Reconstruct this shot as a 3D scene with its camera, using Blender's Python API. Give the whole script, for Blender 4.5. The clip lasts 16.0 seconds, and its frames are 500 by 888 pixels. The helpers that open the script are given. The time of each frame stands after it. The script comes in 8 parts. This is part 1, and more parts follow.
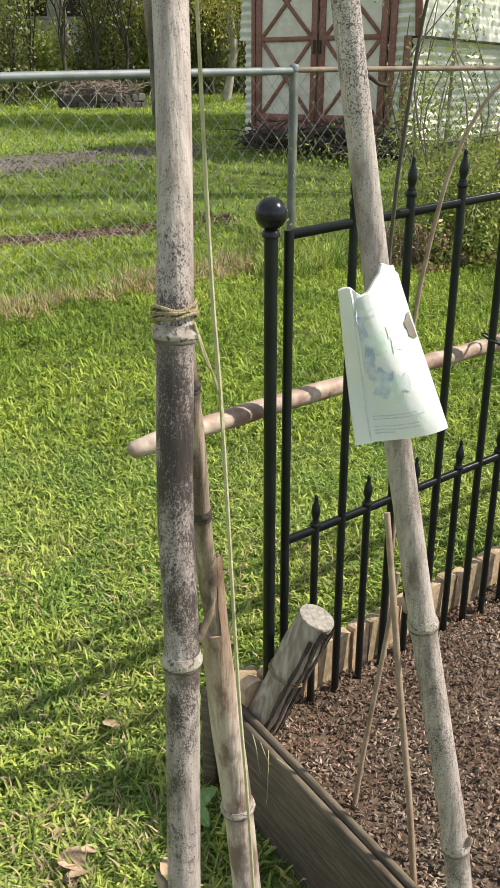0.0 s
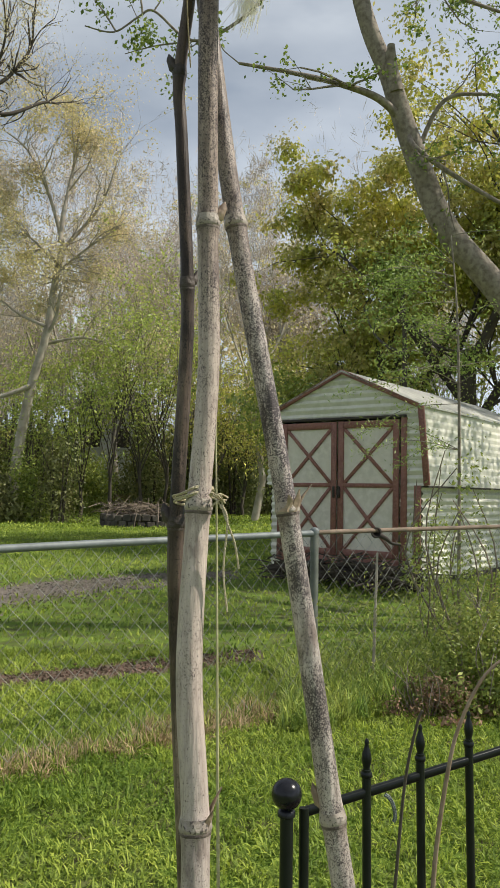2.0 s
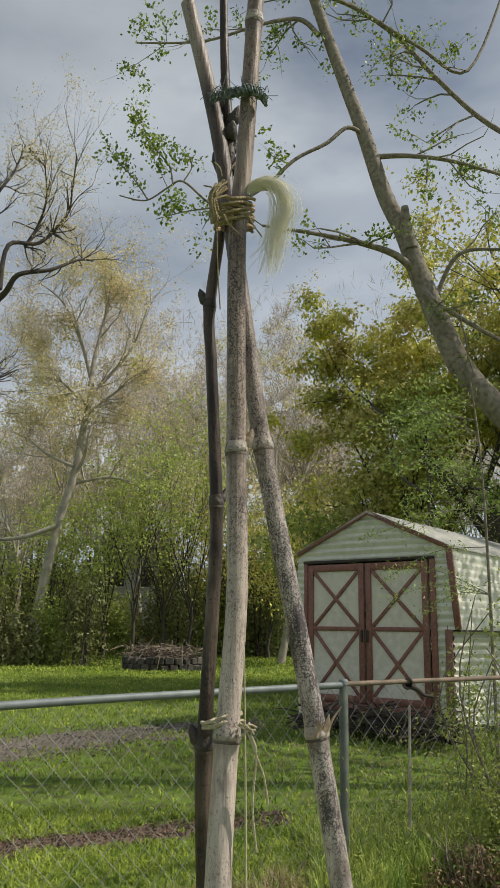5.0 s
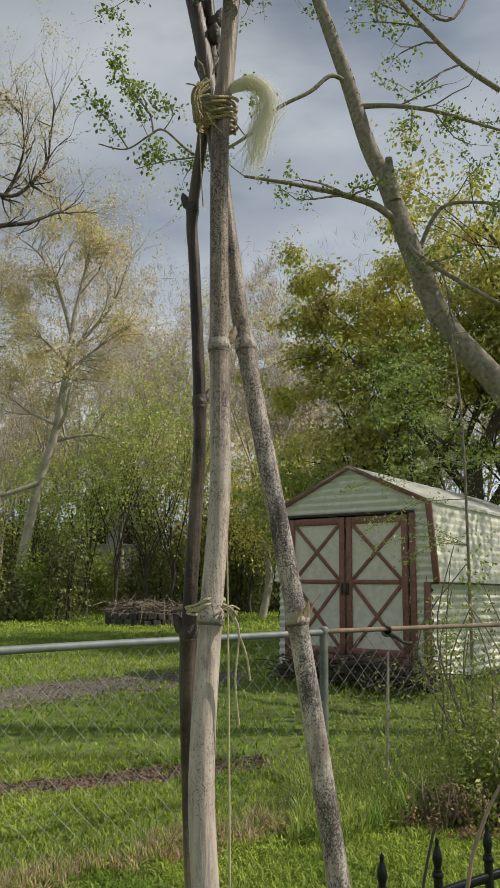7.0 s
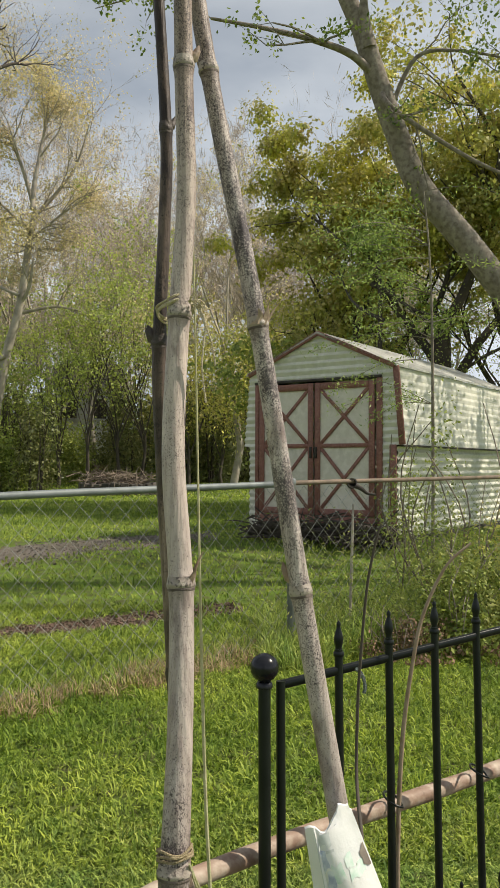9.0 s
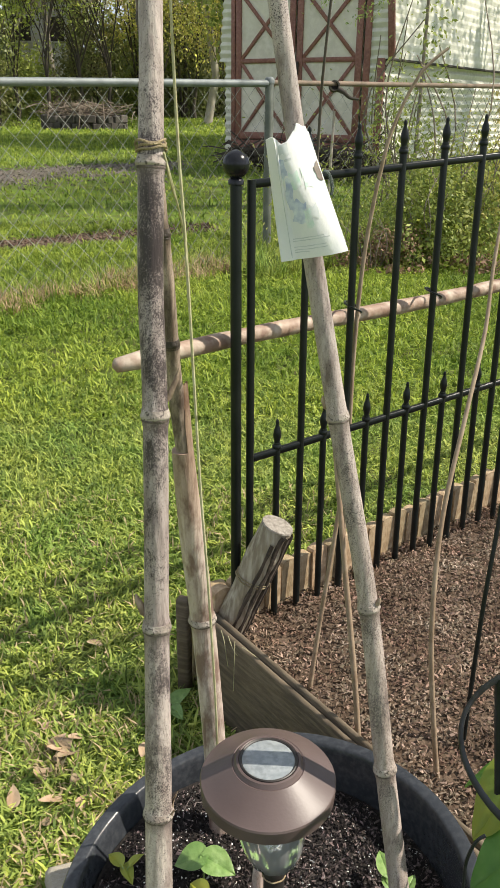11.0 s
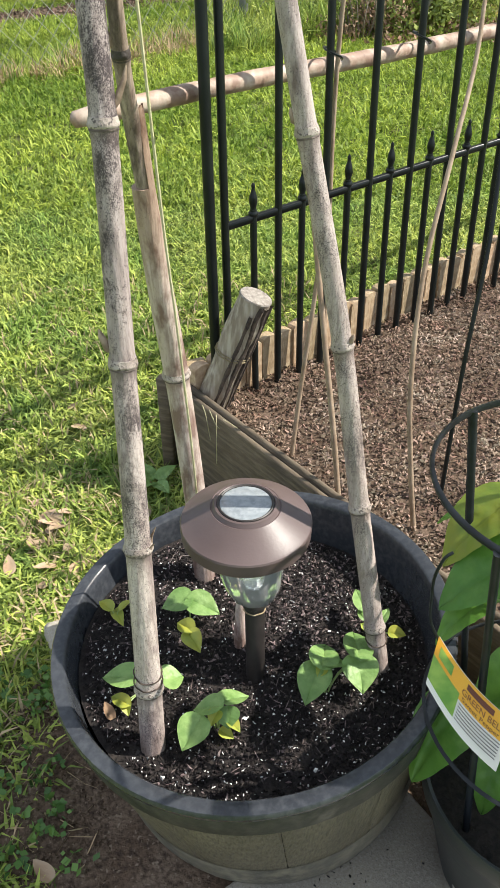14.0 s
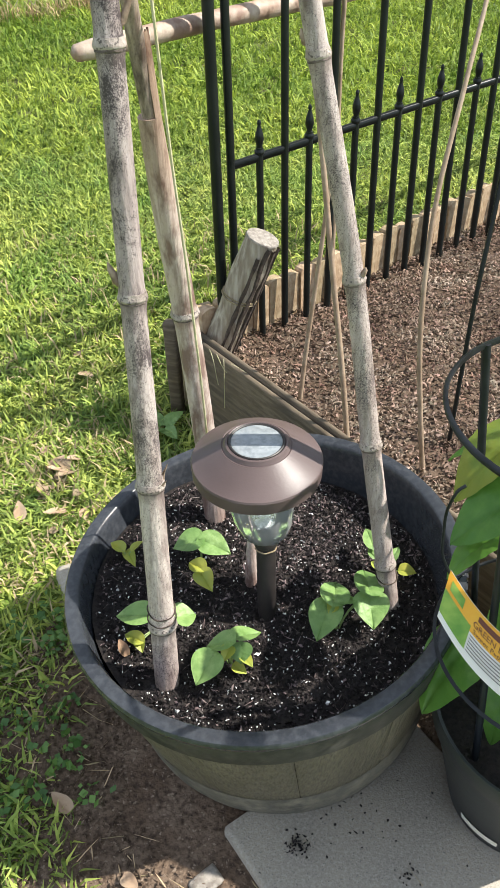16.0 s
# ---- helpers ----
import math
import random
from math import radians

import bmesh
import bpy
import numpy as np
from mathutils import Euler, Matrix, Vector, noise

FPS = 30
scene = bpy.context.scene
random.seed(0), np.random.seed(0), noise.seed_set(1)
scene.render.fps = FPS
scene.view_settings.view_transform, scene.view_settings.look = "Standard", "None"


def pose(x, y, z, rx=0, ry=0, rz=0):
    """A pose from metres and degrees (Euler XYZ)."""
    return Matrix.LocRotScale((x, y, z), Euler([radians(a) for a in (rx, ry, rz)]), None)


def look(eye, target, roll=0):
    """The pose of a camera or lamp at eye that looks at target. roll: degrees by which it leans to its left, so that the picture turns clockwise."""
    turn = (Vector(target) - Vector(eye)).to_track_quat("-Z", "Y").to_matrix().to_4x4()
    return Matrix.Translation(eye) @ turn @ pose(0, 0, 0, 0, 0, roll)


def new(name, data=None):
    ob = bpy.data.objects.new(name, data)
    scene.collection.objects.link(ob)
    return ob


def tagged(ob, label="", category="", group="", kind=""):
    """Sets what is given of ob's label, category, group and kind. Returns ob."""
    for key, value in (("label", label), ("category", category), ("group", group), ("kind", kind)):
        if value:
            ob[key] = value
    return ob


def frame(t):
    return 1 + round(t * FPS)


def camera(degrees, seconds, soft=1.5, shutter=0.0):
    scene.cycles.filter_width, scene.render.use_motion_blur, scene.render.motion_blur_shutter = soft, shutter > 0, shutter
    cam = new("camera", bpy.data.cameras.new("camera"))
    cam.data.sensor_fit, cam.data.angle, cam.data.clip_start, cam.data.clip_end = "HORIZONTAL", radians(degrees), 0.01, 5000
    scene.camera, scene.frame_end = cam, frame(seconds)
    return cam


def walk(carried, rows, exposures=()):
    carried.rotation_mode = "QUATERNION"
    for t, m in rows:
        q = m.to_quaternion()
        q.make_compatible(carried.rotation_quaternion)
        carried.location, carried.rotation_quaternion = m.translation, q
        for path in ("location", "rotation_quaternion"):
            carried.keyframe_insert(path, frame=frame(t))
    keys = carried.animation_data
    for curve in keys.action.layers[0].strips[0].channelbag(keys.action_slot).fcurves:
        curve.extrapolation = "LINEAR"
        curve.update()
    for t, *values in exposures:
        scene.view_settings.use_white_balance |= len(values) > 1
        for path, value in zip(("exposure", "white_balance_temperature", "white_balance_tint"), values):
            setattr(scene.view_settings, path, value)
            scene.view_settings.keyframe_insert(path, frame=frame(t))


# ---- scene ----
cam = camera(34.7, 16.0)

PATH = [
    (0, (0.063, 0.237, 1.239), (0.17, 2.051, 0.405), 0.0),
    (0.5, (0.065, 0.21, 1.307), (0.186, 2.137, 0.783), 0.5),
    (1, (0.062, 0.193, 1.375), (0.142, 2.167, 1.069), 0.9),
    (1.5, (0.054, 0.194, 1.47), (0.095, 2.192, 1.407), 1.0),
    (2, (0.067, 0.17, 1.515), (0.116, 2.166, 1.636), 1.0),
    (2.5, (0.067, 0.162, 1.549), (0.083, 2.151, 1.759), 1.1),
    (3, (0.063, 0.156, 1.572), (0.055, 2.13, 1.893), 1.1),
    (3.5, (0.07, 0.152, 1.575), (0.06, 2.109, 1.989), 0.8),
    (3.7, (0.074, 0.154, 1.577), (0.062, 2.104, 2.02), 0.7),
    (5.8, (0.059, 0.143, 1.557), (0.039, 2.09, 2.014), 1.1),
    (6, (0.059, 0.142, 1.551), (0.049, 2.092, 1.995), 1.0),
    (6.5, (0.061, 0.139, 1.542), (0.071, 2.098, 1.946), 0.8),
    (7, (0.064, 0.146, 1.525), (0.092, 2.113, 1.881), 0.7),
    (7.5, (0.063, 0.153, 1.499), (0.112, 2.133, 1.779), 0.6),
    (8, (0.066, 0.158, 1.485), (0.129, 2.142, 1.732), 0.1),
    (8.2, (0.069, 0.157, 1.471), (0.152, 2.143, 1.697), 0.0),
    (10.3, (0.06, -0.018, 1.224), (0.189, 1.921, 0.752), 0.8),
    (10.5, (0.058, -0.021, 1.198), (0.208, 1.891, 0.63), 1.2),
    (11, (0.071, -0.01, 1.155), (0.227, 1.825, 0.373), 0.7),
    (11.5, (0.083, -0.007, 1.125), (0.26, 1.768, 0.221), 0.5),
    (12, (0.087, -0.013, 1.102), (0.262, 1.708, 0.099), 0.4),
    (12.5, (0.09, -0.018, 1.088), (0.266, 1.654, 0.005), 0.3),
    (13, (0.09, -0.02, 1.081), (0.257, 1.615, -0.059), 0.0),
    (13.5, (0.095, -0.02, 1.079), (0.25, 1.608, -0.073), -0.7),
    (14, (0.09, -0.021, 1.076), (0.251, 1.581, -0.111), -0.6),
    (14.5, (0.087, -0.023, 1.067), (0.269, 1.551, -0.153), -0.1),
    (15, (0.088, -0.025, 1.069), (0.265, 1.531, -0.175), -0.5),
    (15.5, (0.086, -0.026, 1.06), (0.243, 1.52, -0.2), -1.1),
    (16, (0.082, -0.028, 1.06), (0.223, 1.504, -0.218), -1.4),
]
EXPOSURES = [(0.0, 0.68, 6760, 10), (0.5, 0.58, 6760, 10), (1.0, 0.45, 6760, 9), (1.5, 0.32, 6810, 9), (2.0, 0.17, 6860, 9), (2.5, 0.08, 6860, 8), (3.5, 0.0, 6860, 8), (6.0, -0.1, 6960, 9), (7.0, -0.09, 7010, 9),
             (8.0, 0.0, 7110, 9), (10.5, 0.48, 7230, 10), (11.0, 0.58, 6980, 10), (11.5, 0.66, 6780, 10), (12.5, 0.81, 6630, 10), (14.0, 0.94, 6580, 10), (15.5, 1.0, 6530, 10), (16.0, 1.01, 6480, 10)]
walk(cam, [(t, look(eye, target, roll)) for t, eye, target, roll in PATH], EXPOSURES)

# ---- world and sun ----
SUN_AZ, SUN_EL = radians(91.5), radians(47.0)      # from +y towards +x
world = bpy.data.worlds.new("sky")
scene.world = world
world.use_nodes = True
wn, wl = world.node_tree.nodes, world.node_tree.links
wn.clear()
w_out, w_bg = wn.new("ShaderNodeOutputWorld"), wn.new("ShaderNodeBackground")
w_sky, w_tc, w_map = wn.new("ShaderNodeTexSky"), wn.new("ShaderNodeTexCoord"), wn.new("ShaderNodeMapping")
w_no, w_ramp, w_mix = wn.new("ShaderNodeTexNoise"), wn.new("ShaderNodeValToRGB"), wn.new("ShaderNodeMix")
w_no2, w_ramp2 = wn.new("ShaderNodeTexNoise"), wn.new("ShaderNodeValToRGB")
w_sky.sky_type, w_sky.sun_disc = "NISHITA", False
w_sky.sun_elevation, w_sky.sun_rotation = SUN_EL, SUN_AZ
w_gain = wn.new("ShaderNodeMix")
w_gain.data_type, w_gain.blend_type = "RGBA", "MULTIPLY"
w_gain.inputs[0].default_value = 1.0
w_gain.inputs[7].default_value = (0.085, 0.085, 0.085, 1)
w_map.inputs["Scale"].default_value = (1.0, 1.0, 2.6)
w_no.inputs["Scale"].default_value, w_no.inputs["Detail"].default_value, w_no.inputs["Roughness"].default_value = 1.5, 6.0, 0.52
w_no2.inputs["Scale"].default_value, w_no2.inputs["Detail"].default_value = 1.9, 6.0
w_ramp.color_ramp.elements[0].position, w_ramp.color_ramp.elements[1].position = 0.28, 0.46
w_ramp2.color_ramp.elements[0].position, w_ramp2.color_ramp.elements[1].position = 0.36, 0.66
w_ramp2.color_ramp.elements[0].color = (0.262, 0.320, 0.418, 1)
w_ramp2.color_ramp.elements[1].color = (0.575, 0.640, 0.735, 1)
w_mix.data_type = "RGBA"
wl.new(w_tc.outputs["Generated"], w_map.inputs["Vector"])
wl.new(w_map.outputs[0], w_no.inputs["Vector"])
wl.new(w_map.outputs[0], w_no2.inputs["Vector"])
wl.new(w_no.outputs[0], w_ramp.inputs[0])
wl.new(w_no2.outputs[0], w_ramp2.inputs[0])
wl.new(w_sky.outputs[0], w_gain.inputs[6])
wl.new(w_ramp.outputs[0], w_mix.inputs[0])
wl.new(w_gain.outputs[2], w_mix.inputs[6])
wl.new(w_ramp2.outputs[0], w_mix.inputs[7])
w_sep, w_low, w_lift = wn.new("ShaderNodeSeparateXYZ"), wn.new("ShaderNodeMapRange"), wn.new("ShaderNodeMix")
w_low.inputs[1].default_value, w_low.inputs[2].default_value, w_low.inputs[3].default_value, w_low.inputs[4].default_value = 0.30, 0.72, 1.26, 0.80
w_lift.data_type, w_lift.blend_type = "RGBA", "MULTIPLY"
w_lift.inputs[0].default_value = 1.0
wl.new(w_tc.outputs["Generated"], w_sep.inputs[0])
wl.new(w_sep.outputs[2], w_low.inputs[0])
wl.new(w_mix.outputs[2], w_lift.inputs[6])
wl.new(w_low.outputs[0], w_lift.inputs[7])
w_east, w_side = wn.new("ShaderNodeMapRange"), wn.new("ShaderNodeMix")      # the clouds brighten towards the sun's side
w_east.inputs[1].default_value, w_east.inputs[2].default_value, w_east.inputs[3].default_value, w_east.inputs[4].default_value = -0.35, 0.25, 0.86, 1.04
w_side.data_type, w_side.blend_type = "RGBA", "MULTIPLY"
w_side.inputs[0].default_value = 1.0
wl.new(w_sep.outputs[0], w_east.inputs[0])
wl.new(w_lift.outputs[2], w_side.inputs[6])
wl.new(w_east.outputs[0], w_side.inputs[7])
wl.new(w_side.outputs[2], w_bg.inputs[0])
w_bg.inputs[1].default_value = 1.0
wl.new(w_bg.outputs[0], w_out.inputs[0])
sun = new("sun", bpy.data.lights.new("sun", "SUN"))
sun.data.energy, sun.data.angle, sun.data.color = 4.2, radians(0.55), (1.0, 0.95, 0.87)
sun_dir = Vector((math.sin(SUN_AZ) * math.cos(SUN_EL), math.cos(SUN_AZ) * math.cos(SUN_EL), math.sin(SUN_EL)))
sun.matrix_world = look(sun_dir * 60, (0, 0, 0))


# ---- materials ----
def material(name, base, rough=0.6, metal=0.0, tint=None, scale=8.0, stretch=(1, 1, 1), spots=None, spot_scale=60.0,
             spot_at=(0.56, 0.62), grain=None, grain_scale=40.0, bump=0.0, bump_scale=60.0, per="none", spread=0.0,
             spec=0.5, clear=False, transmission=0.0, sheen=0.0, trans_leaf=0.0, detail=4.0, grain_stretch=(1, 1, 1)):
    """A procedural surface: base and tint mixed by large noise, grain by fine noise, hard-edged spots, random value per piece."""
    m = bpy.data.materials.new(name)
    m.use_nodes = True
    n, l = m.node_tree.nodes, m.node_tree.links
    b = n["Principled BSDF"]
    tc = n.new("ShaderNodeTexCoord")

    def noise_of(sc, st, det=4.0):
        mp, no = n.new("ShaderNodeMapping"), n.new("ShaderNodeTexNoise")
        mp.inputs["Scale"].default_value = st
        l.new(tc.outputs["Object"], mp.inputs["Vector"])
        l.new(mp.outputs[0], no.inputs["Vector"])
        no.inputs["Scale"].default_value, no.inputs["Detail"].default_value = sc, det
        return no.outputs[0]

    def ramp(src, a, z, ca=(0, 0, 0, 1), cz=(1, 1, 1, 1)):
        r = n.new("ShaderNodeValToRGB")
        r.color_ramp.elements[0].position, r.color_ramp.elements[1].position = a, z
        r.color_ramp.elements[0].color, r.color_ramp.elements[1].color = ca, cz
        l.new(src, r.inputs[0])
        return r.outputs[0]

    def mix(fac, a, z, kind="MIX"):
        x = n.new("ShaderNodeMix")
        x.data_type, x.blend_type = "RGBA", kind
        for sock, v in ((x.inputs[0], fac), (x.inputs[6], a), (x.inputs[7], z)):
            if isinstance(v, (int, float)):
                sock.default_value = v
            elif isinstance(v, tuple):
                sock.default_value = (*v[:3], 1)
            else:
                l.new(v, sock)
        return x.outputs[2]

    col = tuple(base)
    if tint is not None:
        col = mix(ramp(noise_of(scale, stretch, detail), 0.35, 0.65), col, tuple(tint))
    if grain is not None:
        col = mix(ramp(noise_of(grain_scale, grain_stretch, 5.0), 0.42, 0.68), col, tuple(grain))
    if spots is not None:
        col = mix(ramp(noise_of(spot_scale, (1, 1, 1), 2.0), *spot_at), col, tuple(spots))
    if per != "none" and spread > 0:
        if per == "object":
            rnd = n.new("ShaderNodeObjectInfo").outputs["Random"]
        else:
            rnd = n.new("ShaderNodeNewGeometry").outputs["Random Per Island"]
        lo, hi = 1 - spread, 1 + spread
        hs = n.new("ShaderNodeHueSaturation")
        val = n.new("ShaderNodeMapRange")
        val.inputs[3].default_value, val.inputs[4].default_value = lo, hi
        l.new(rnd, val.inputs[0])
        l.new(val.outputs[0], hs.inputs["Value"])
        hue = n.new("ShaderNodeMapRange")
        hue.inputs[3].default_value, hue.inputs[4].default_value = 0.5 + 0.035 * spread, 0.5 - 0.05 * spread
        l.new(rnd, hue.inputs[0])
        l.new(hue.outputs[0], hs.inputs["Hue"])
        if isinstance(col, tuple):
            hs.inputs["Color"].default_value = (*col[:3], 1)
        else:
            l.new(col, hs.inputs["Color"])
        col = hs.outputs[0]
    if isinstance(col, tuple):
        b.inputs["Base Color"].default_value = (*col[:3], 1)
    else:
        l.new(col, b.inputs["Base Color"])
    b.inputs["Roughness"].default_value, b.inputs["Metallic"].default_value = rough, metal
    b.inputs["Specular IOR Level"].default_value = spec
    if transmission:
        b.inputs["Transmission Weight"].default_value = transmission
    if bump:
        bp = n.new("ShaderNodeBump")
        bp.inputs["Strength"].default_value, bp.inputs["Distance"].default_value = bump, 0.004
        l.new(noise_of(bump_scale, stretch, 5.0), bp.inputs["Height"])
        l.new(bp.outputs[0], b.inputs["Normal"])
    if trans_leaf:
        tr, ms, out = n.new("ShaderNodeBsdfTranslucent"), n.new("ShaderNodeMixShader"), n["Material Output"]
        if isinstance(col, tuple):
            tr.inputs[0].default_value = (*col[:3], 1)
        else:
            l.new(col, tr.inputs[0])
        ms.inputs[0].default_value = trans_leaf
        l.new(b.outputs[0], ms.inputs[1])
        l.new(tr.outputs[0], ms.inputs[2])
        l.new(ms.outputs[0], out.inputs[0])
    return m


M_LAWN = material("lawn_soil", (0.115, 0.185, 0.030), 0.95, tint=(0.165, 0.245, 0.045), scale=0.9, grain=(0.12, 0.12, 0.055), grain_scale=7.0,
                  bump=0.8, bump_scale=30, spec=0.1)
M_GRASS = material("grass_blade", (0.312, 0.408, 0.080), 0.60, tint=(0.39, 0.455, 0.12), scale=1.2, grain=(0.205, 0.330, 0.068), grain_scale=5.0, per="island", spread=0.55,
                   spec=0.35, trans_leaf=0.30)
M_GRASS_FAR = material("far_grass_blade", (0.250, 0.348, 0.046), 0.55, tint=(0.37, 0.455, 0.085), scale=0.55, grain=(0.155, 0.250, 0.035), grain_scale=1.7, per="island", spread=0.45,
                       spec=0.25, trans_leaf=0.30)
M_STRAW = material("dry_grass", (0.50, 0.40, 0.24), 0.8, per="island", spread=0.35, spec=0.2, trans_leaf=0.25)
M_WEED = material("weed_leaf", (0.255, 0.325, 0.070), 0.6, tint=(0.33, 0.35, 0.12), scale=3.0, grain=(0.18, 0.25, 0.045), grain_scale=7.0, per="island", spread=0.45, spec=0.25, trans_leaf=0.35)
M_DIRT = material("bare_dirt", (0.140, 0.096, 0.066), 0.95, tint=(0.205, 0.150, 0.108), scale=16, grain=(0.065, 0.045, 0.033), grain_scale=130, spots=(0.26, 0.20, 0.15), spot_scale=170, spot_at=(0.62, 0.68), bump=1.0, bump_scale=190, spec=0.15)
M_TRACK = material("gravel_track", (0.175, 0.150, 0.130), 0.95, tint=(0.115, 0.105, 0.062), scale=3.4, grain=(0.23, 0.20, 0.175), grain_scale=30, bump=1.0, bump_scale=40, spec=0.1)
M_GRAVEL = material("track_gravel", (0.21, 0.183, 0.16), 0.9, per="island", spread=0.4, spec=0.15)
M_RUT = material("rut_mud", (0.150, 0.112, 0.080), 0.9, tint=(0.10, 0.085, 0.048), scale=5.0, grain=(0.165, 0.13, 0.102), grain_scale=45, bump=1.0, bump_scale=60, spec=0.2)
M_CLOD = material("rut_clod", (0.150, 0.110, 0.080), 0.95, per="island", spread=0.6, spec=0.1)
M_DEADGRASS = material("dead_grass", (0.50, 0.39, 0.235), 0.85, tint=(0.38, 0.28, 0.165), scale=4.0, per="island", spread=0.4, spec=0.15, trans_leaf=0.2)
M_MULCHBASE = material("mulch_bed", (0.105, 0.072, 0.050), 0.95, tint=(0.16, 0.115, 0.085), scale=25, grain=(0.055, 0.038, 0.028), grain_scale=140, bump=1.0, bump_scale=120, spec=0.1)
M_MULCH = material("bark_chip", (0.230, 0.153, 0.104), 0.85, tint=(0.32, 0.265, 0.20), scale=14, grain=(0.130, 0.086, 0.060), grain_scale=9, per="island", spread=0.5, spec=0.25)
M_SOIL = material("potting_soil", (0.016, 0.013, 0.012), 0.85, tint=(0.032, 0.025, 0.021), scale=30, grain=(0.010, 0.008, 0.008), grain_scale=150, bump=1.0, bump_scale=160, spec=0.35)
M_SOILBIT = material("soil_crumb", (0.016, 0.0125, 0.012), 0.7, per="island", spread=0.75, spec=0.3)
M_BARKBIT = material("soil_bark_bit", (0.115, 0.090, 0.083), 0.6, per="island", spread=0.8, spec=0.45)
M_PERLITE = material("perlite", (0.75, 0.74, 0.72), 0.8, per="island", spread=0.25)


def bamboo_material(name, pale, mid, dark, speck, density, tone, blotch=0.55, patchy=1.25, streak=0.0, dots=(0.7, 330.0, 0.70, 0.84)):
    """Weathered culm: long streaks, grey blotches and fine dark specks; density and tone go by height (metres, value)."""
    m = bpy.data.materials.new(name)
    m.use_nodes = True
    n, l = m.node_tree.nodes, m.node_tree.links
    b, tc = n["Principled BSDF"], n.new("ShaderNodeTexCoord")

    def rough_noise(sc, st, det=4.0, ro=0.5):
        mp, no = n.new("ShaderNodeMapping"), n.new("ShaderNodeTexNoise")
        mp.inputs["Scale"].default_value = st
        l.new(tc.outputs["Object"], mp.inputs["Vector"])
        l.new(mp.outputs[0], no.inputs["Vector"])
        no.inputs["Scale"].default_value, no.inputs["Detail"].default_value, no.inputs["Roughness"].default_value = sc, det, ro
        return no.outputs[0]

    def limit(src, lo, hi):
        rp = n.new("ShaderNodeMapRange")
        rp.inputs[1].default_value, rp.inputs[2].default_value = lo, hi
        l.new(src, rp.inputs[0])
        return rp.outputs[0]

    def calc(kind, x, y):
        q = n.new("ShaderNodeMath")
        q.operation = kind
        for sock, v in zip(q.inputs, (x, y)):
            if isinstance(v, float):
                sock.default_value = v
            else:
                l.new(v, sock)
        return q.outputs[0]

    def mix(fac, x, y, kind="MIX"):
        q = n.new("ShaderNodeMix")
        q.data_type, q.blend_type = "RGBA", kind
        for sock, v in ((q.inputs[0], fac), (q.inputs[6], x), (q.inputs[7], y)):
            if isinstance(v, float):
                sock.default_value = v
            elif isinstance(v, tuple):
                sock.default_value = (*v, 1)
            else:
                l.new(v, sock)
        return q.outputs[2]

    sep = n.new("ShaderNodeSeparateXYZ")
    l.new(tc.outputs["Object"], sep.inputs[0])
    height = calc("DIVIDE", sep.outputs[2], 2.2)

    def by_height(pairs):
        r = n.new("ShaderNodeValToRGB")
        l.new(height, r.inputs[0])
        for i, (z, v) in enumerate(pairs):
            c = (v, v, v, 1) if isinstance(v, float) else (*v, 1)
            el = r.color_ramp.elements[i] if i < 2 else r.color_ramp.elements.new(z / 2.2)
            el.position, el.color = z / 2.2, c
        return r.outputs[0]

    col = mix(limit(rough_noise(24, (5, 5, 0.30), 5), 0.38, 0.66), pale, mid)
    col = mix(limit(rough_noise(38, (1, 1, 0.4), 7, 0.62), blotch, blotch + 0.14), col, dark)
    col = mix(limit(rough_noise(230, (2.0, 2.0, 0.22), 4), 0.58, 0.86), col, dark)
    if streak:
        col = mix(calc("MULTIPLY", limit(rough_noise(62, (4, 4, 0.13), 6, 0.65), 0.53, 0.70), streak), col, dark)
    dens = by_height(density)
    patch = calc("MULTIPLY", calc("SUBTRACT", rough_noise(30, (1, 1, 0.5), 6, 0.7), 0.5), patchy)
    thick = calc("ADD", calc("MULTIPLY", dens, 0.185), calc("MULTIPLY", patch, dens))
    veil = calc("ADD", rough_noise(75, (1.2, 1.2, 0.7), 7, 0.75), calc("MULTIPLY", thick, 0.55))
    col = mix(calc("MULTIPLY", limit(veil, 0.56, 0.90), dots[2]), col, dark)
    clot = calc("ADD", calc("MULTIPLY", rough_noise(1100, (1, 1, dots[0]), 3, 0.7), 0.55), calc("MULTIPLY", rough_noise(dots[1], (1.1, 1.1, dots[0]), 5, 0.8), 0.45))
    fine = calc("ADD", clot, calc("MULTIPLY", thick, 0.62))
    col = mix(calc("MULTIPLY", limit(fine, 0.575, 0.675), dots[3]), col, speck)
    scarred = n.new("ShaderNodeAttribute")
    scarred.attribute_name = "stain"
    brown = calc("ADD", calc("MULTIPLY", scarred.outputs["Fac"], 0.55), calc("MULTIPLY", rough_noise(90, (2.2, 2.2, 0.35), 6, 0.7), 0.8))
    col = mix(calc("MULTIPLY", limit(brown, 0.62, 0.95), 0.75), col, dark)
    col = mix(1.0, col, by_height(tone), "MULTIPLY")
    l.new(col, b.inputs["Base Color"])
    b.inputs["Roughness"].default_value, b.inputs["Specular IOR Level"].default_value = 0.5, 0.35
    bp = n.new("ShaderNodeBump")
    bp.inputs["Strength"].default_value, bp.inputs["Distance"].default_value = 0.35, 0.002
    l.new(limit(rough_noise(70, (3, 3, 0.4), 6), 0.3, 0.7), bp.inputs["Height"])
    l.new(bp.outputs[0], b.inputs["Normal"])
    return m


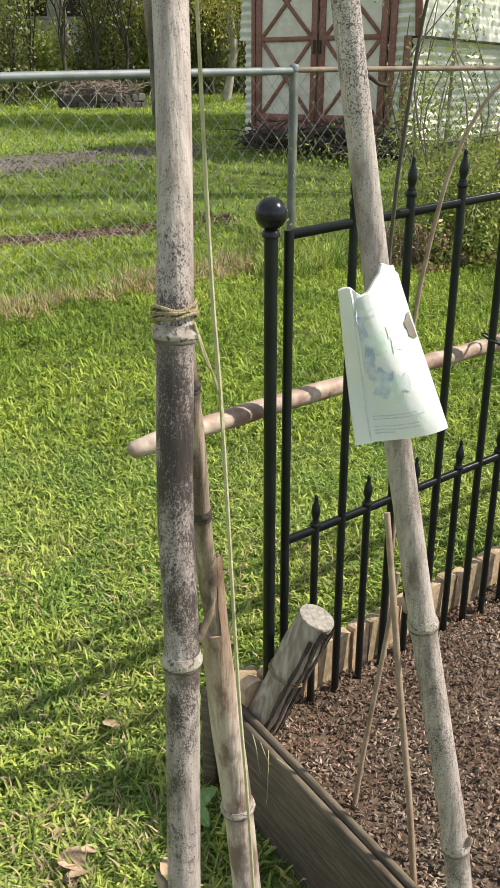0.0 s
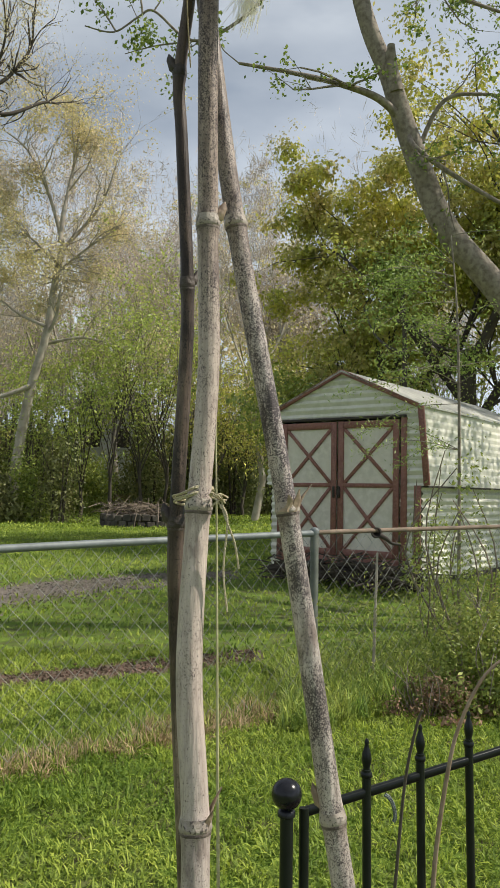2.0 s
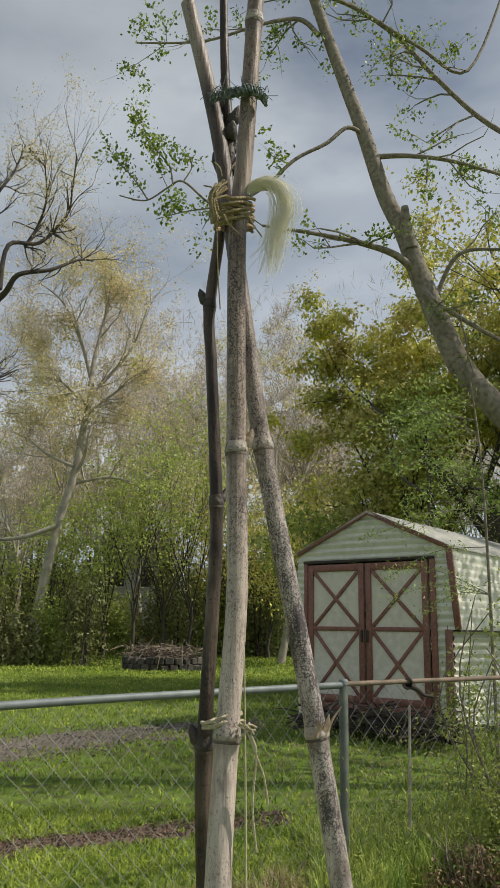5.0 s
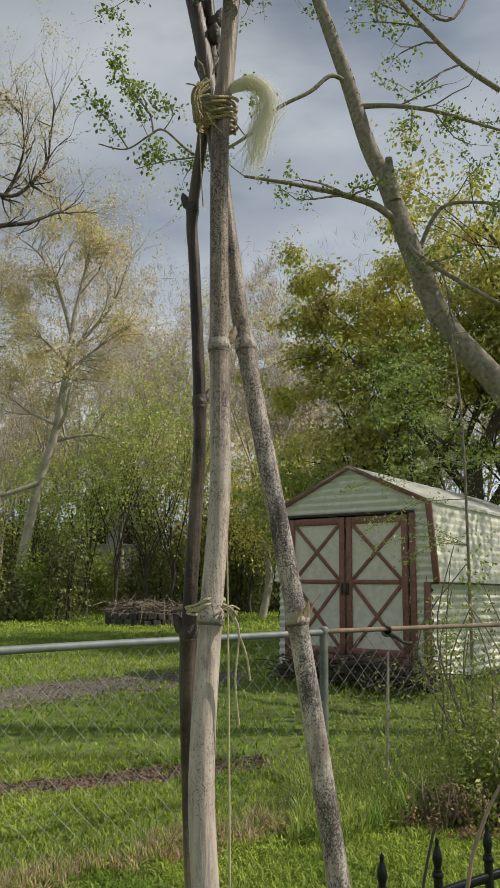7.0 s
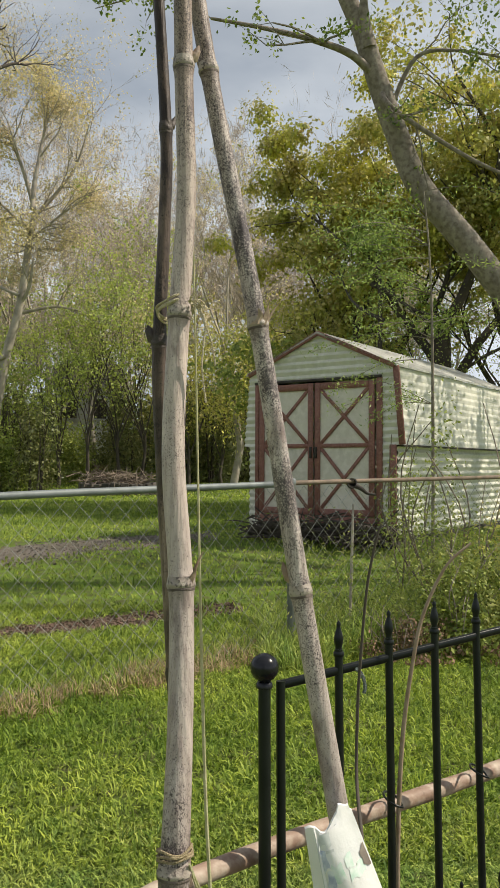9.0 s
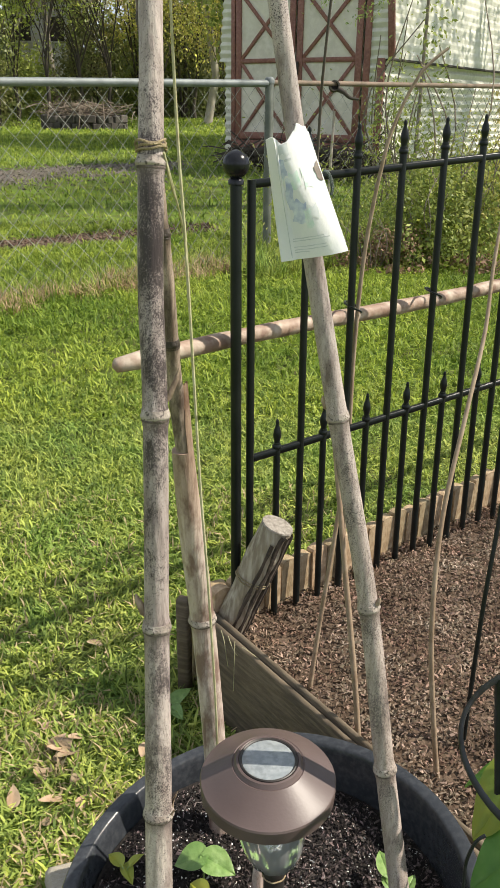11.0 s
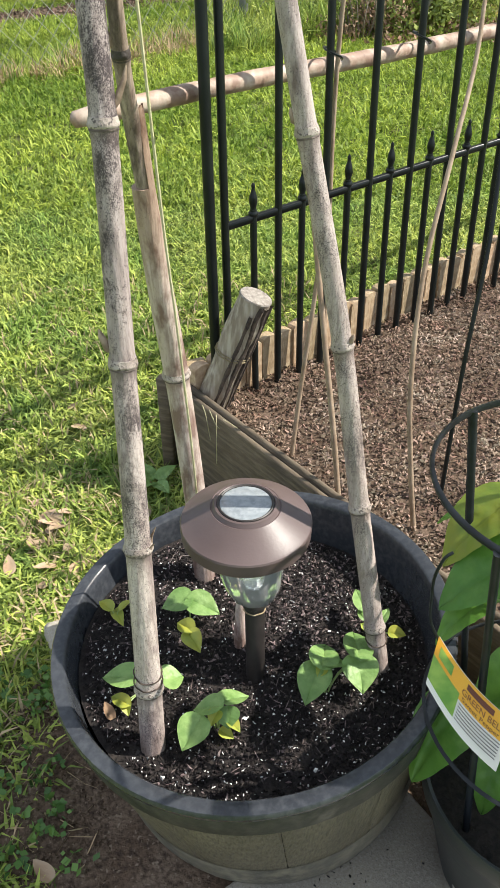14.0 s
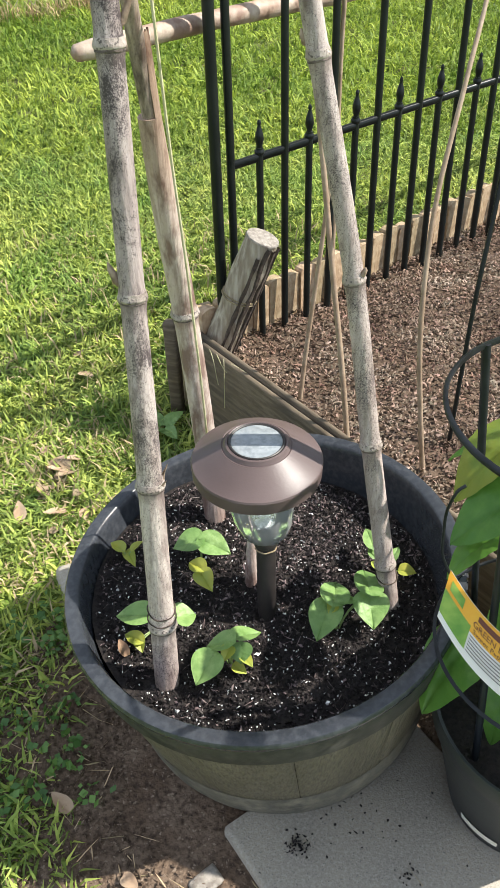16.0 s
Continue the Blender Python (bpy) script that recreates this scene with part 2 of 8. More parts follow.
M_BAMBOO = bamboo_material("weathered_bamboo", (0.60, 0.54, 0.505), (0.43, 0.37, 0.345), (0.20, 0.160, 0.152), (0.050, 0.038, 0.042),
                           ((0.25, 0.60), (0.34, 0.40), (0.48, 0.38), (0.56, 0.85), (0.70, 0.70), (0.76, 1.0), (1.09, 0.92), (1.13, 0.80), (1.19, 0.25), (1.26, 0.22), (1.48, 0.38), (1.62, 0.60), (2.1, 0.60)),
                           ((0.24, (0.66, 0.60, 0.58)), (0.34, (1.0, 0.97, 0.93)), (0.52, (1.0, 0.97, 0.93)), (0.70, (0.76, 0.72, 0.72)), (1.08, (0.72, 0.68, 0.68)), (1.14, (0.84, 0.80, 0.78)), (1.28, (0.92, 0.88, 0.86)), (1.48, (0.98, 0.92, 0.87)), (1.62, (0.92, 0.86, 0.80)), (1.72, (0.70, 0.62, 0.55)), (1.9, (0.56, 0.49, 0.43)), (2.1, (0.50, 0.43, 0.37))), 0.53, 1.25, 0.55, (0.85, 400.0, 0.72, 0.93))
M_BAMBOO_SPECK = bamboo_material("speckled_bamboo", (0.64, 0.59, 0.56), (0.49, 0.44, 0.41), (0.23, 0.185, 0.172), (0.042, 0.032, 0.038),
                                 ((0.25, 0.35), (0.45, 0.60), (0.6, 0.70), (0.8, 0.65), (0.9, 0.35), (1.2, 0.32), (1.29, 1.0), (1.5, 1.0), (1.70, 1.0), (1.85, 0.60), (2.1, 0.50)),
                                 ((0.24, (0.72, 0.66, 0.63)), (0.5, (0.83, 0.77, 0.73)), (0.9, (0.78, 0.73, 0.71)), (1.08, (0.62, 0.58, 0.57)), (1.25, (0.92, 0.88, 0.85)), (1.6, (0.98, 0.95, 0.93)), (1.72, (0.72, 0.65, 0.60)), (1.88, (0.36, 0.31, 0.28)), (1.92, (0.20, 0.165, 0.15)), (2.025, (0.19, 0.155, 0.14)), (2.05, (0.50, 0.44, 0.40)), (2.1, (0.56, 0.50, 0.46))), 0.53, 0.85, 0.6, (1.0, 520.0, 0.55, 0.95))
M_BAMBOO_PALE = bamboo_material("pale_bamboo", (0.60, 0.53, 0.475), (0.45, 0.375, 0.325), (0.22, 0.15, 0.125), (0.12, 0.085, 0.075),
                                ((0.25, 0.30), (0.5, 0.05), (0.7, 0.10), (0.85, 0.25)),
                                ((0.24, (0.70, 0.62, 0.62)), (0.34, (1.0, 0.97, 0.95)), (0.50, (1.0, 0.98, 0.95)), (0.60, (0.90, 0.84, 0.80)), (0.68, (1.0, 0.95, 0.91)), (0.75, (0.80, 0.70, 0.62)), (0.84, (0.58, 0.47, 0.38))), 0.47, 1.25, 0.6)
M_BAMBOO_DARK = bamboo_material("dark_bamboo", (0.47, 0.39, 0.32), (0.185, 0.14, 0.112), (0.10, 0.074, 0.060), (0.03, 0.024, 0.02),
                                ((0.76, 0.2), (1.2, 0.4), (1.5, 0.6), (2.1, 0.5)),
                                ((0.76, (1.0, 0.97, 0.94)), (1.1, (0.85, 0.80, 0.76)), (1.40, (0.52, 0.47, 0.45)), (1.55, (0.34, 0.30, 0.29)), (2.1, (0.30, 0.26, 0.255))), 0.44, 1.2, 0.75)
M_NODE_DARK = material("dark_bamboo_node", (0.075, 0.056, 0.045), 0.6, tint=(0.035, 0.027, 0.023), scale=60, bump=0.5, bump_scale=200)
M_NODE = material("bamboo_node", (0.43, 0.375, 0.325), 0.6, tint=(0.25, 0.205, 0.175), scale=70, spots=(0.10, 0.08, 0.07), spot_scale=400, spot_at=(0.56, 0.64), bump=0.5, bump_scale=200)
M_SCAR = material("node_scar", (0.085, 0.065, 0.056), 0.8, tint=(0.17, 0.135, 0.115), scale=120, bump=0.5, bump_scale=300)
M_SHEATH = material("bamboo_sheath", (0.40, 0.31, 0.22), 0.7, tint=(0.20, 0.14, 0.10), scale=90, bump=0.4, bump_scale=150)
M_TWINE = material("jute_twine", (0.42, 0.335, 0.205), 0.9, tint=(0.30, 0.225, 0.13), scale=260, per="island", spread=0.25, grain=(0.50, 0.42, 0.28), grain_scale=900, bump=0.8, bump_scale=900, spec=0.1)
M_TWINE_CREAM = material("cream_twine", (0.60, 0.52, 0.36), 0.9, tint=(0.44, 0.36, 0.23), scale=260, grain=(0.68, 0.61, 0.46), grain_scale=900, bump=0.8, bump_scale=900, spec=0.1)
M_TWINE_PALE = material("pale_twine", (0.62, 0.60, 0.38), 0.85, tint=(0.50, 0.46, 0.28), scale=90, bump=0.4, bump_scale=500, spec=0.15, trans_leaf=0.2)
M_FRAY = material("frayed_fibre", (0.90, 0.885, 0.80), 0.7, per="island", spread=0.15, spec=0.3, trans_leaf=0.55)
M_ROPE_GREEN = material("dark_green_rope", (0.115, 0.155, 0.145), 0.85, tint=(0.04, 0.05, 0.05), scale=220, grain=(0.28, 0.31, 0.29), grain_scale=420, bump=0.8, bump_scale=500)
M_BLACK = material("black_enamel", (0.007, 0.009, 0.009), 0.30, tint=(0.011, 0.014, 0.013), scale=20, spec=0.28, bump=0.08, bump_scale=200)
M_BALL = material("black_ball", (0.008, 0.009, 0.012), 0.22, tint=(0.014, 0.014, 0.018), scale=40, spec=0.35)
M_CAGE = material("dark_plastic_cage", (0.010, 0.012, 0.014), 0.42, tint=(0.022, 0.026, 0.030), scale=35, spec=0.3)
M_ROD = material("peeled_wood_rod", (0.37, 0.255, 0.185), 0.6, tint=(0.24, 0.15, 0.108), scale=11, stretch=(1, 1, 1), grain=(0.51, 0.42, 0.33), grain_scale=34, spots=(0.20, 0.13, 0.09), spot_scale=45, spot_at=(0.62, 0.72), bump=0.35, bump_scale=80)
M_LOGBARK = material("log_side", (0.30, 0.25, 0.18), 0.85, tint=(0.21, 0.165, 0.12), scale=17, stretch=(2.6, 2.6, 0.45), grain=(0.46, 0.41, 0.33), grain_scale=40, grain_stretch=(3, 3, 0.4), bump=0.8, bump_scale=60)
M_BARKSTRIP = material("dark_bark_strip", (0.062, 0.045, 0.034), 0.9, tint=(0.12, 0.09, 0.068), scale=40, grain=(0.03, 0.022, 0.018), grain_scale=90, bump=1.0, bump_scale=90)
M_LOGEND = material("log_end", (0.27, 0.245, 0.21), 0.9, tint=(0.17, 0.145, 0.12), scale=60, grain=(0.34, 0.31, 0.27), grain_scale=150, bump=0.7, bump_scale=120)
M_BOARD = material("weathered_board", (0.118, 0.088, 0.056), 0.85, tint=(0.075, 0.058, 0.040), scale=8, stretch=(1, 1, 3), grain=(0.18, 0.14, 0.095), grain_scale=14,
                   grain_stretch=(1, 1, 9), bump=0.8, bump_scale=40)
M_EDGING = material("edging_slat", (0.40, 0.29, 0.17), 0.8, tint=(0.30, 0.21, 0.12), scale=20, stretch=(2, 2, 0.6), grain=(0.50, 0.39, 0.25), grain_scale=60, per="object", spread=0.22, bump=0.5, bump_scale=90)
M_RIM = material("planter_rim", (0.027, 0.030, 0.036), 0.27, tint=(0.035, 0.039, 0.046), scale=9, grain=(0.050, 0.055, 0.062), grain_scale=120, spec=0.55, bump=0.08, bump_scale=260)
M_BAND = material("planter_lip_shade", (0.030, 0.031, 0.028), 0.5, tint=(0.048, 0.047, 0.040), scale=12, grain=(0.07, 0.066, 0.056), grain_scale=60, spec=0.3, bump=0.2, bump_scale=120)
M_STAVE = material("planter_stave", (0.140, 0.122, 0.088), 0.55, tint=(0.20, 0.175, 0.124), scale=7, stretch=(3, 3, 0.5), grain=(0.085, 0.075, 0.058), grain_scale=75, grain_stretch=(6, 6, 0.25), bump=0.9, bump_scale=60, spec=0.3)
M_HOOP = material("planter_hoop", (0.150, 0.138, 0.110), 0.55, tint=(0.085, 0.080, 0.068), scale=14, grain=(0.21, 0.19, 0.145), grain_scale=60, bump=0.35, bump_scale=120, spec=0.35)
M_BRONZE = material("bronze_plastic", (0.098, 0.070, 0.066), 0.42, tint=(0.118, 0.086, 0.082), scale=14, spec=0.45, bump=0.04, bump_scale=300)
M_SOLAR = material("solar_cell", (0.26, 0.29, 0.305), 0.14, tint=(0.33, 0.36, 0.37), scale=60, grain=(0.21, 0.235, 0.25), grain_scale=150, spec=0.7)
M_STEM = material("black_stem", (0.018, 0.015, 0.014), 0.5, tint=(0.03, 0.025, 0.022), scale=40)
M_GLASS = material("clear_plastic", (0.95, 0.97, 0.96), 0.10, transmission=0.78, spec=0.5)
M_CHROME = material("lamp_reflector", (0.80, 0.82, 0.82), 0.32, metal=0.6)
M_PAPER = material("faded_paper", (0.84, 0.84, 0.825), 0.6, tint=(0.78, 0.80, 0.80), scale=25, bump=0.3, bump_scale=60, trans_leaf=0.15)
M_PR_GREEN = material("faded_print_green", (0.50, 0.68, 0.58), 0.6, tint=(0.77, 0.82, 0.79), scale=130)
M_PR_BLUE = material("faded_print_blue", (0.36, 0.41, 0.58), 0.6, tint=(0.72, 0.77, 0.82), scale=130)
M_PR_GREY = material("faded_print_grey", (0.55, 0.58, 0.58), 0.6, tint=(0.70, 0.73, 0.72), scale=150)
M_PR_DARK = material("torn_dark", (0.16, 0.13, 0.11), 0.8, tint=(0.28, 0.24, 0.20), scale=90)
M_TAG_O = material("tag_orange", (0.78, 0.36, 0.015), 0.4, tint=(0.80, 0.42, 0.03), scale=30)
M_TAG_W = material("tag_white", (0.80, 0.78, 0.72), 0.45, tint=(0.74, 0.71, 0.64), scale=20)
M_TAG_G = material("tag_green", (0.12, 0.29, 0.03), 0.4, tint=(0.30, 0.46, 0.07), scale=45)
M_TAG_INK = material("tag_ink", (0.14, 0.04, 0.015), 0.5)
M_TAG_GREY = material("tag_small_print", (0.22, 0.20, 0.19), 0.5)
M_LEAF = material("bean_leaf", (0.215, 0.37, 0.105), 0.45, tint=(0.29, 0.44, 0.145), scale=30, grain=(0.165, 0.30, 0.08), grain_scale=90, bump=0.4, bump_scale=140, trans_leaf=0.22, per="object", spread=0.12)
M_CLOVER = material("clover_leaf", (0.10, 0.215, 0.045), 0.5, per="island", spread=0.4, trans_leaf=0.2)
M_LEAF_YEL = material("yellow_leaf", (0.46, 0.46, 0.07), 0.5, tint=(0.35, 0.42, 0.08), scale=50, trans_leaf=0.25)
M_LEAF_BIG = material("pepper_leaf", (0.085, 0.22, 0.035), 0.36, tint=(0.13, 0.30, 0.05), scale=18, grain=(0.16, 0.33, 0.06), grain_scale=50, bump=0.35, bump_scale=70, trans_leaf=0.38, per="object", spread=0.15)
M_LEAF_OLD = material("pale_pepper_leaf", (0.30, 0.33, 0.045), 0.45, tint=(0.22, 0.31, 0.05), scale=25, bump=0.3, bump_scale=70, trans_leaf=0.4)
M_STALK = material("green_stalk", (0.26, 0.36, 0.12), 0.5)
M_CANE = material("thin_cane", (0.255, 0.178, 0.115), 0.65, tint=(0.36, 0.275, 0.19), scale=30, bump=0.3, bump_scale=120)
M_DRYLEAF = material("dry_leaf", (0.33, 0.225, 0.135), 0.85, tint=(0.42, 0.32, 0.21), scale=25, per="object", spread=0.3, bump=0.5, bump_scale=90)
M_CONC = material("concrete", (0.380, 0.342, 0.275), 0.9, tint=(0.325, 0.297, 0.25), scale=12, grain=(0.44, 0.405, 0.345), grain_scale=260, spots=(0.24, 0.225, 0.20), spot_scale=420, spot_at=(0.62, 0.70), bump=0.3, bump_scale=420, spec=0.2)
M_NURSERY = material("nursery_pot", (0.020, 0.023, 0.026), 0.45, tint=(0.032, 0.035, 0.038), scale=10, bump=0.1, bump_scale=60, spec=0.45)
M_GALV = material("galvanised_steel", (0.20, 0.225, 0.225), 0.60, metal=0.25, tint=(0.15, 0.17, 0.17), scale=15, bump=0.15, bump_scale=60)
M_GALV_POST = material("weathered_post", (0.165, 0.178, 0.150), 0.6, metal=0.3, tint=(0.105, 0.118, 0.098), scale=12, bump=0.2, bump_scale=60)
M_RUST = material("rusty_rail", (0.255, 0.185, 0.135), 0.8, tint=(0.175, 0.135, 0.10), scale=14, bump=0.4, bump_scale=60)
M_WIRE = material("chain_wire", (0.33, 0.34, 0.31), 0.6, tint=(0.19, 0.19, 0.16), scale=3)
M_SIDING = material("shed_siding", (0.68, 0.67, 0.57), 0.5, tint=(0.59, 0.59, 0.495), scale=2.2, grain=(0.73, 0.72, 0.64), grain_scale=12, bump=0.12, bump_scale=30, spec=0.35)
M_ROOF = material("shed_roof", (0.62, 0.62, 0.57), 0.5, tint=(0.50, 0.50, 0.45), scale=1.8, grain=(0.42, 0.41, 0.37), grain_scale=7, spec=0.4)
M_TRIM = material("red_brown_trim", (0.245, 0.098, 0.072), 0.65, tint=(0.175, 0.070, 0.054), scale=6, grain=(0.285, 0.14, 0.105), grain_scale=40, bump=0.3, bump_scale=60)
M_DOORPANEL = material("shed_door_panel", (0.67, 0.63, 0.53), 0.6, tint=(0.59, 0.555, 0.465), scale=3.0, grain=(0.72, 0.68, 0.59), grain_scale=15, bump=0.12, bump_scale=30)
M_DARK = material("dark_gap", (0.035, 0.030, 0.026), 0.9, tint=(0.06, 0.05, 0.042), scale=8)
M_BRANCH = material("grey_bark", (0.235, 0.198, 0.160), 0.85, tint=(0.31, 0.27, 0.22), scale=6, stretch=(2, 2, 0.7), grain=(0.15, 0.12, 0.095), grain_scale=25, bump=0.7, bump_scale=25)
M_PALEBARK = material("pale_bark", (0.44, 0.395, 0.33), 0.9, tint=(0.30, 0.265, 0.22), scale=4, bump=0.4, bump_scale=12)
M_DARKBARK = material("dark_bark", (0.055, 0.045, 0.037), 0.9, tint=(0.085, 0.07, 0.055), scale=4, bump=0.4, bump_scale=12)
M_F_SPRING = material("spring_leaf", (0.205, 0.285, 0.060), 0.5, per="island", spread=0.55, trans_leaf=0.4)
M_F_OLIVE = material("olive_leaf", (0.66, 0.66, 0.11), 0.5, tint=(0.34, 0.37, 0.085), scale=0.75, grain=(0.52, 0.44, 0.17), grain_scale=1.9, per="island", spread=0.35, trans_leaf=0.35)
M_F_FEATHER = material("feathery_leaf", (0.32, 0.43, 0.11), 0.5, per="island", spread=0.4, trans_leaf=0.45)
M_F_GREEN = material("soft_green_leaf", (0.34, 0.44, 0.11), 0.55, tint=(0.45, 0.50, 0.13), scale=0.9, per="island", spread=0.4, trans_leaf=0.4)
M_F_FRESH = material("fresh_leaf", (0.50, 0.58, 0.14), 0.5, tint=(0.38, 0.48, 0.12), scale=0.8, per="island", spread=0.4, trans_leaf=0.45)
M_F_DARK = material("evergreen_leaf", (0.165, 0.200, 0.070), 0.5, tint=(0.22, 0.22, 0.085), scale=0.5, per="island", spread=0.45, trans_leaf=0.35)
M_F_BRIGHT = material("bright_leaf", (0.30, 0.37, 0.085), 0.5, per="island", spread=0.4, trans_leaf=0.35)
M_F_YELLOW = material("budding_leaf", (0.68, 0.62, 0.27), 0.6, tint=(0.66, 0.56, 0.41), scale=0.35, per="island", spread=0.3, trans_leaf=0.5)
M_F_TAN = material("tan_bud", (0.70, 0.60, 0.46), 0.7, tint=(0.64, 0.58, 0.33), scale=0.3, per="island", spread=0.25, trans_leaf=0.5)
M_F_TWIG = material("grey_twig", (0.52, 0.45, 0.38), 0.9, per="island", spread=0.3)
M_F_BROWN = material("withered_leaf", (0.27, 0.18, 0.105), 0.8, per="island", spread=0.45, trans_leaf=0.2)
M_FARWALL = material("far_house_wall", (0.62, 0.63, 0.62), 0.8, tint=(0.52, 0.53, 0.52), scale=2)
M_FARROOF = material("far_house_roof", (0.10, 0.095, 0.09), 0.85, tint=(0.14, 0.13, 0.12), scale=3)
M_FARFENCE = material("far_fence_board", (0.27, 0.205, 0.13), 0.85, tint=(0.20, 0.15, 0.10), scale=4, per="object", spread=0.25)
M_ASH = material("scorched_block", (0.055, 0.048, 0.042), 0.9, tint=(0.09, 0.08, 0.07), scale=6, bump=0.5, bump_scale=20, per="object", spread=0.3)
M_STICK = material("dead_stick", (0.24, 0.195, 0.15), 0.9, tint=(0.17, 0.135, 0.10), scale=5, per="island", spread=0.3)


# ---- mesh helpers ----
class Shape:
    """Collects vertices and faces for one mesh."""

    def __init__(self):
        self.v, self.f = [], []

    def add(self, verts, faces):
        k = len(self.v)
        self.v.extend([tuple(p) for p in verts])
        self.f.extend([tuple(i + k for i in q) for q in faces])
        return self

    def tube(self, path, radii, seg=8, caps=True):
        pts = [Vector(p) for p in path]
        if isinstance(radii, (int, float)):
            radii = [radii] * len(pts)
        verts, faces, ref = [], [], None
        for i, p in enumerate(pts):
            d = (pts[min(i + 1, len(pts) - 1)] - pts[max(i - 1, 0)])
            d = d.normalized() if d.length > 1e-9 else Vector((0, 0, 1))
            if ref is None:
                ref = d.orthogonal().normalized()
            ref = (ref - d * ref.dot(d))
            ref = ref.normalized() if ref.length > 1e-6 else d.orthogonal().normalized()
            side = d.cross(ref)
            for k in range(seg):
                a = 2 * math.pi * k / seg
                verts.append(p + (ref * math.cos(a) + side * math.sin(a)) * radii[i])
        for i in range(len(pts) - 1):
            for k in range(seg):
                a, b = i * seg + k, i * seg + (k + 1) % seg
                faces.append((a, b, b + seg, a + seg))
        if caps:
            faces.append(tuple(range(seg - 1, -1, -1)))
            faces.append(tuple((len(pts) - 1) * seg + k for k in range(seg)))
        return self.add(verts, faces)

    def box(self, centre, size, m=None, bevel=0.0):
        sx, sy, sz = (s / 2 for s in size)
        c = Vector(centre)
        if bevel:
            b = bevel
            ring = [(-sx + b, -sy), (sx - b, -sy), (sx, -sy + b), (sx, sy - b), (sx - b, sy), (-sx + b, sy), (-sx, sy - b), (-sx, -sy + b)]
            inner = [(x * (1 - b / sx), y * (1 - b / sy)) for x, y in ring]
            levels = [(inner, -sz), (ring, -sz + b), (ring, sz - b), (inner, sz)]
            verts = [Vector((x, y, z)) for r, z in levels for x, y in r]
            faces = [tuple(range(7, -1, -1)), tuple(range(24, 32))]
            faces += [(j * 8 + k, j * 8 + (k + 1) % 8, j * 8 + 8 + (k + 1) % 8, j * 8 + 8 + k) for j in range(3) for k in range(8)]
        else:
            verts = [Vector((x, y, z)) for z in (-sz, sz) for x, y in ((-sx, -sy), (sx, -sy), (sx, sy), (-sx, sy))]
            faces = [(3, 2, 1, 0), (4, 5, 6, 7), (0, 1, 5, 4), (1, 2, 6, 5), (2, 3, 7, 6), (3, 0, 4, 7)]
        verts = [(m @ (p + c)) if m is not None else p + c for p in verts]
        return self.add(verts, faces)

    def lathe(self, profile, seg=32, m=None, wobble=None):
        verts, faces = [], []
        for j, (r, z) in enumerate(profile):
            for k in range(seg):
                a = 2 * math.pi * k / seg
                rr = r * (wobble(a, j) if wobble else 1)
                p = Vector((rr * math.cos(a), rr * math.sin(a), z))
                verts.append(m @ p if m is not None else p)
        for j in range(len(profile) - 1):
            for k in range(seg):
                a, b = j * seg + k, j * seg + (k + 1) % seg
                faces.append((a, b, b + seg, a + seg))
        if profile[0][0] > 1e-6:
            faces.append(tuple(range(seg - 1, -1, -1)))
        if profile[-1][0] > 1e-6:
            faces.append(tuple((len(profile) - 1) * seg + k for k in range(seg)))
        return self.add(verts, faces)

    def mesh(self, name, smooth=True):
        me = bpy.data.meshes.new(name)
        me.from_pydata(self.v, [], self.f)
        me.validate()
        if smooth:
            me.shade_smooth()
            me.set_sharp_from_angle(angle=radians(50))
        me.update()
        return me


def thing(name, label, category, at=(0, 0, 0), group="", kind=""):
    ob = new(name)
    ob.location = at
    ob.empty_display_size = 0.05
    return tagged(ob, label, category, group, kind)


def part(name, shape, mat, parent, label="", smooth=True):
    """Links a shape (in world places) as one mesh under parent."""
    me = shape.mesh(name, smooth) if isinstance(shape, Shape) else shape
    if not me.materials:
        me.materials.append(mat)
    ob = new(name, me)
    ob.parent = parent
    if parent.parent is None:
        ob.matrix_parent_inverse = Matrix.Translation(-parent.location)
    return tagged(ob, label)


def solo(name, shape, mat, label, category, group="", kind="", smooth=True):
    me = shape.mesh(name, smooth) if isinstance(shape, Shape) else shape
    if not me.materials:
        me.materials.append(mat)
    return tagged(new(name, me), label, category, group, kind)


def cards(centres, size, rng, flat=0.0, slim=0.5, jitter=0.4, face=None):
    """Many small pointed leaves round the given places, as vertex and face arrays; face turns them outwards."""
    n = len(centres)
    d = rng.normal(size=(n, 3))
    d[:, 2] *= 1 - flat
    if face is not None:
        nrm = face / (np.linalg.norm(face, axis=1, keepdims=True) + 1e-9) + rng.normal(0, 0.38, (n, 3))
        d = np.cross(nrm, d)
    d /= np.linalg.norm(d, axis=1, keepdims=True) + 1e-9
    e = np.cross(d, nrm if face is not None else rng.normal(size=(n, 3)))
    e /= np.linalg.norm(e, axis=1, keepdims=True) + 1e-9
    s = size * (1 + jitter * rng.uniform(-1, 1, size=(n, 1)))
    c = np.asarray(centres)
    v = np.stack([c - d * s, c + e * s * slim, c + d * s, c - e * s * slim], axis=1).reshape(-1, 3)
    return v, np.arange(4 * n).reshape(n, 4)


def array_mesh(name, verts, quads, mat):
    me = bpy.data.meshes.new(name)
    me.from_pydata(np.asarray(verts).tolist(), [], np.asarray(quads).tolist())
    me.materials.append(mat)
    me.update()
    return me


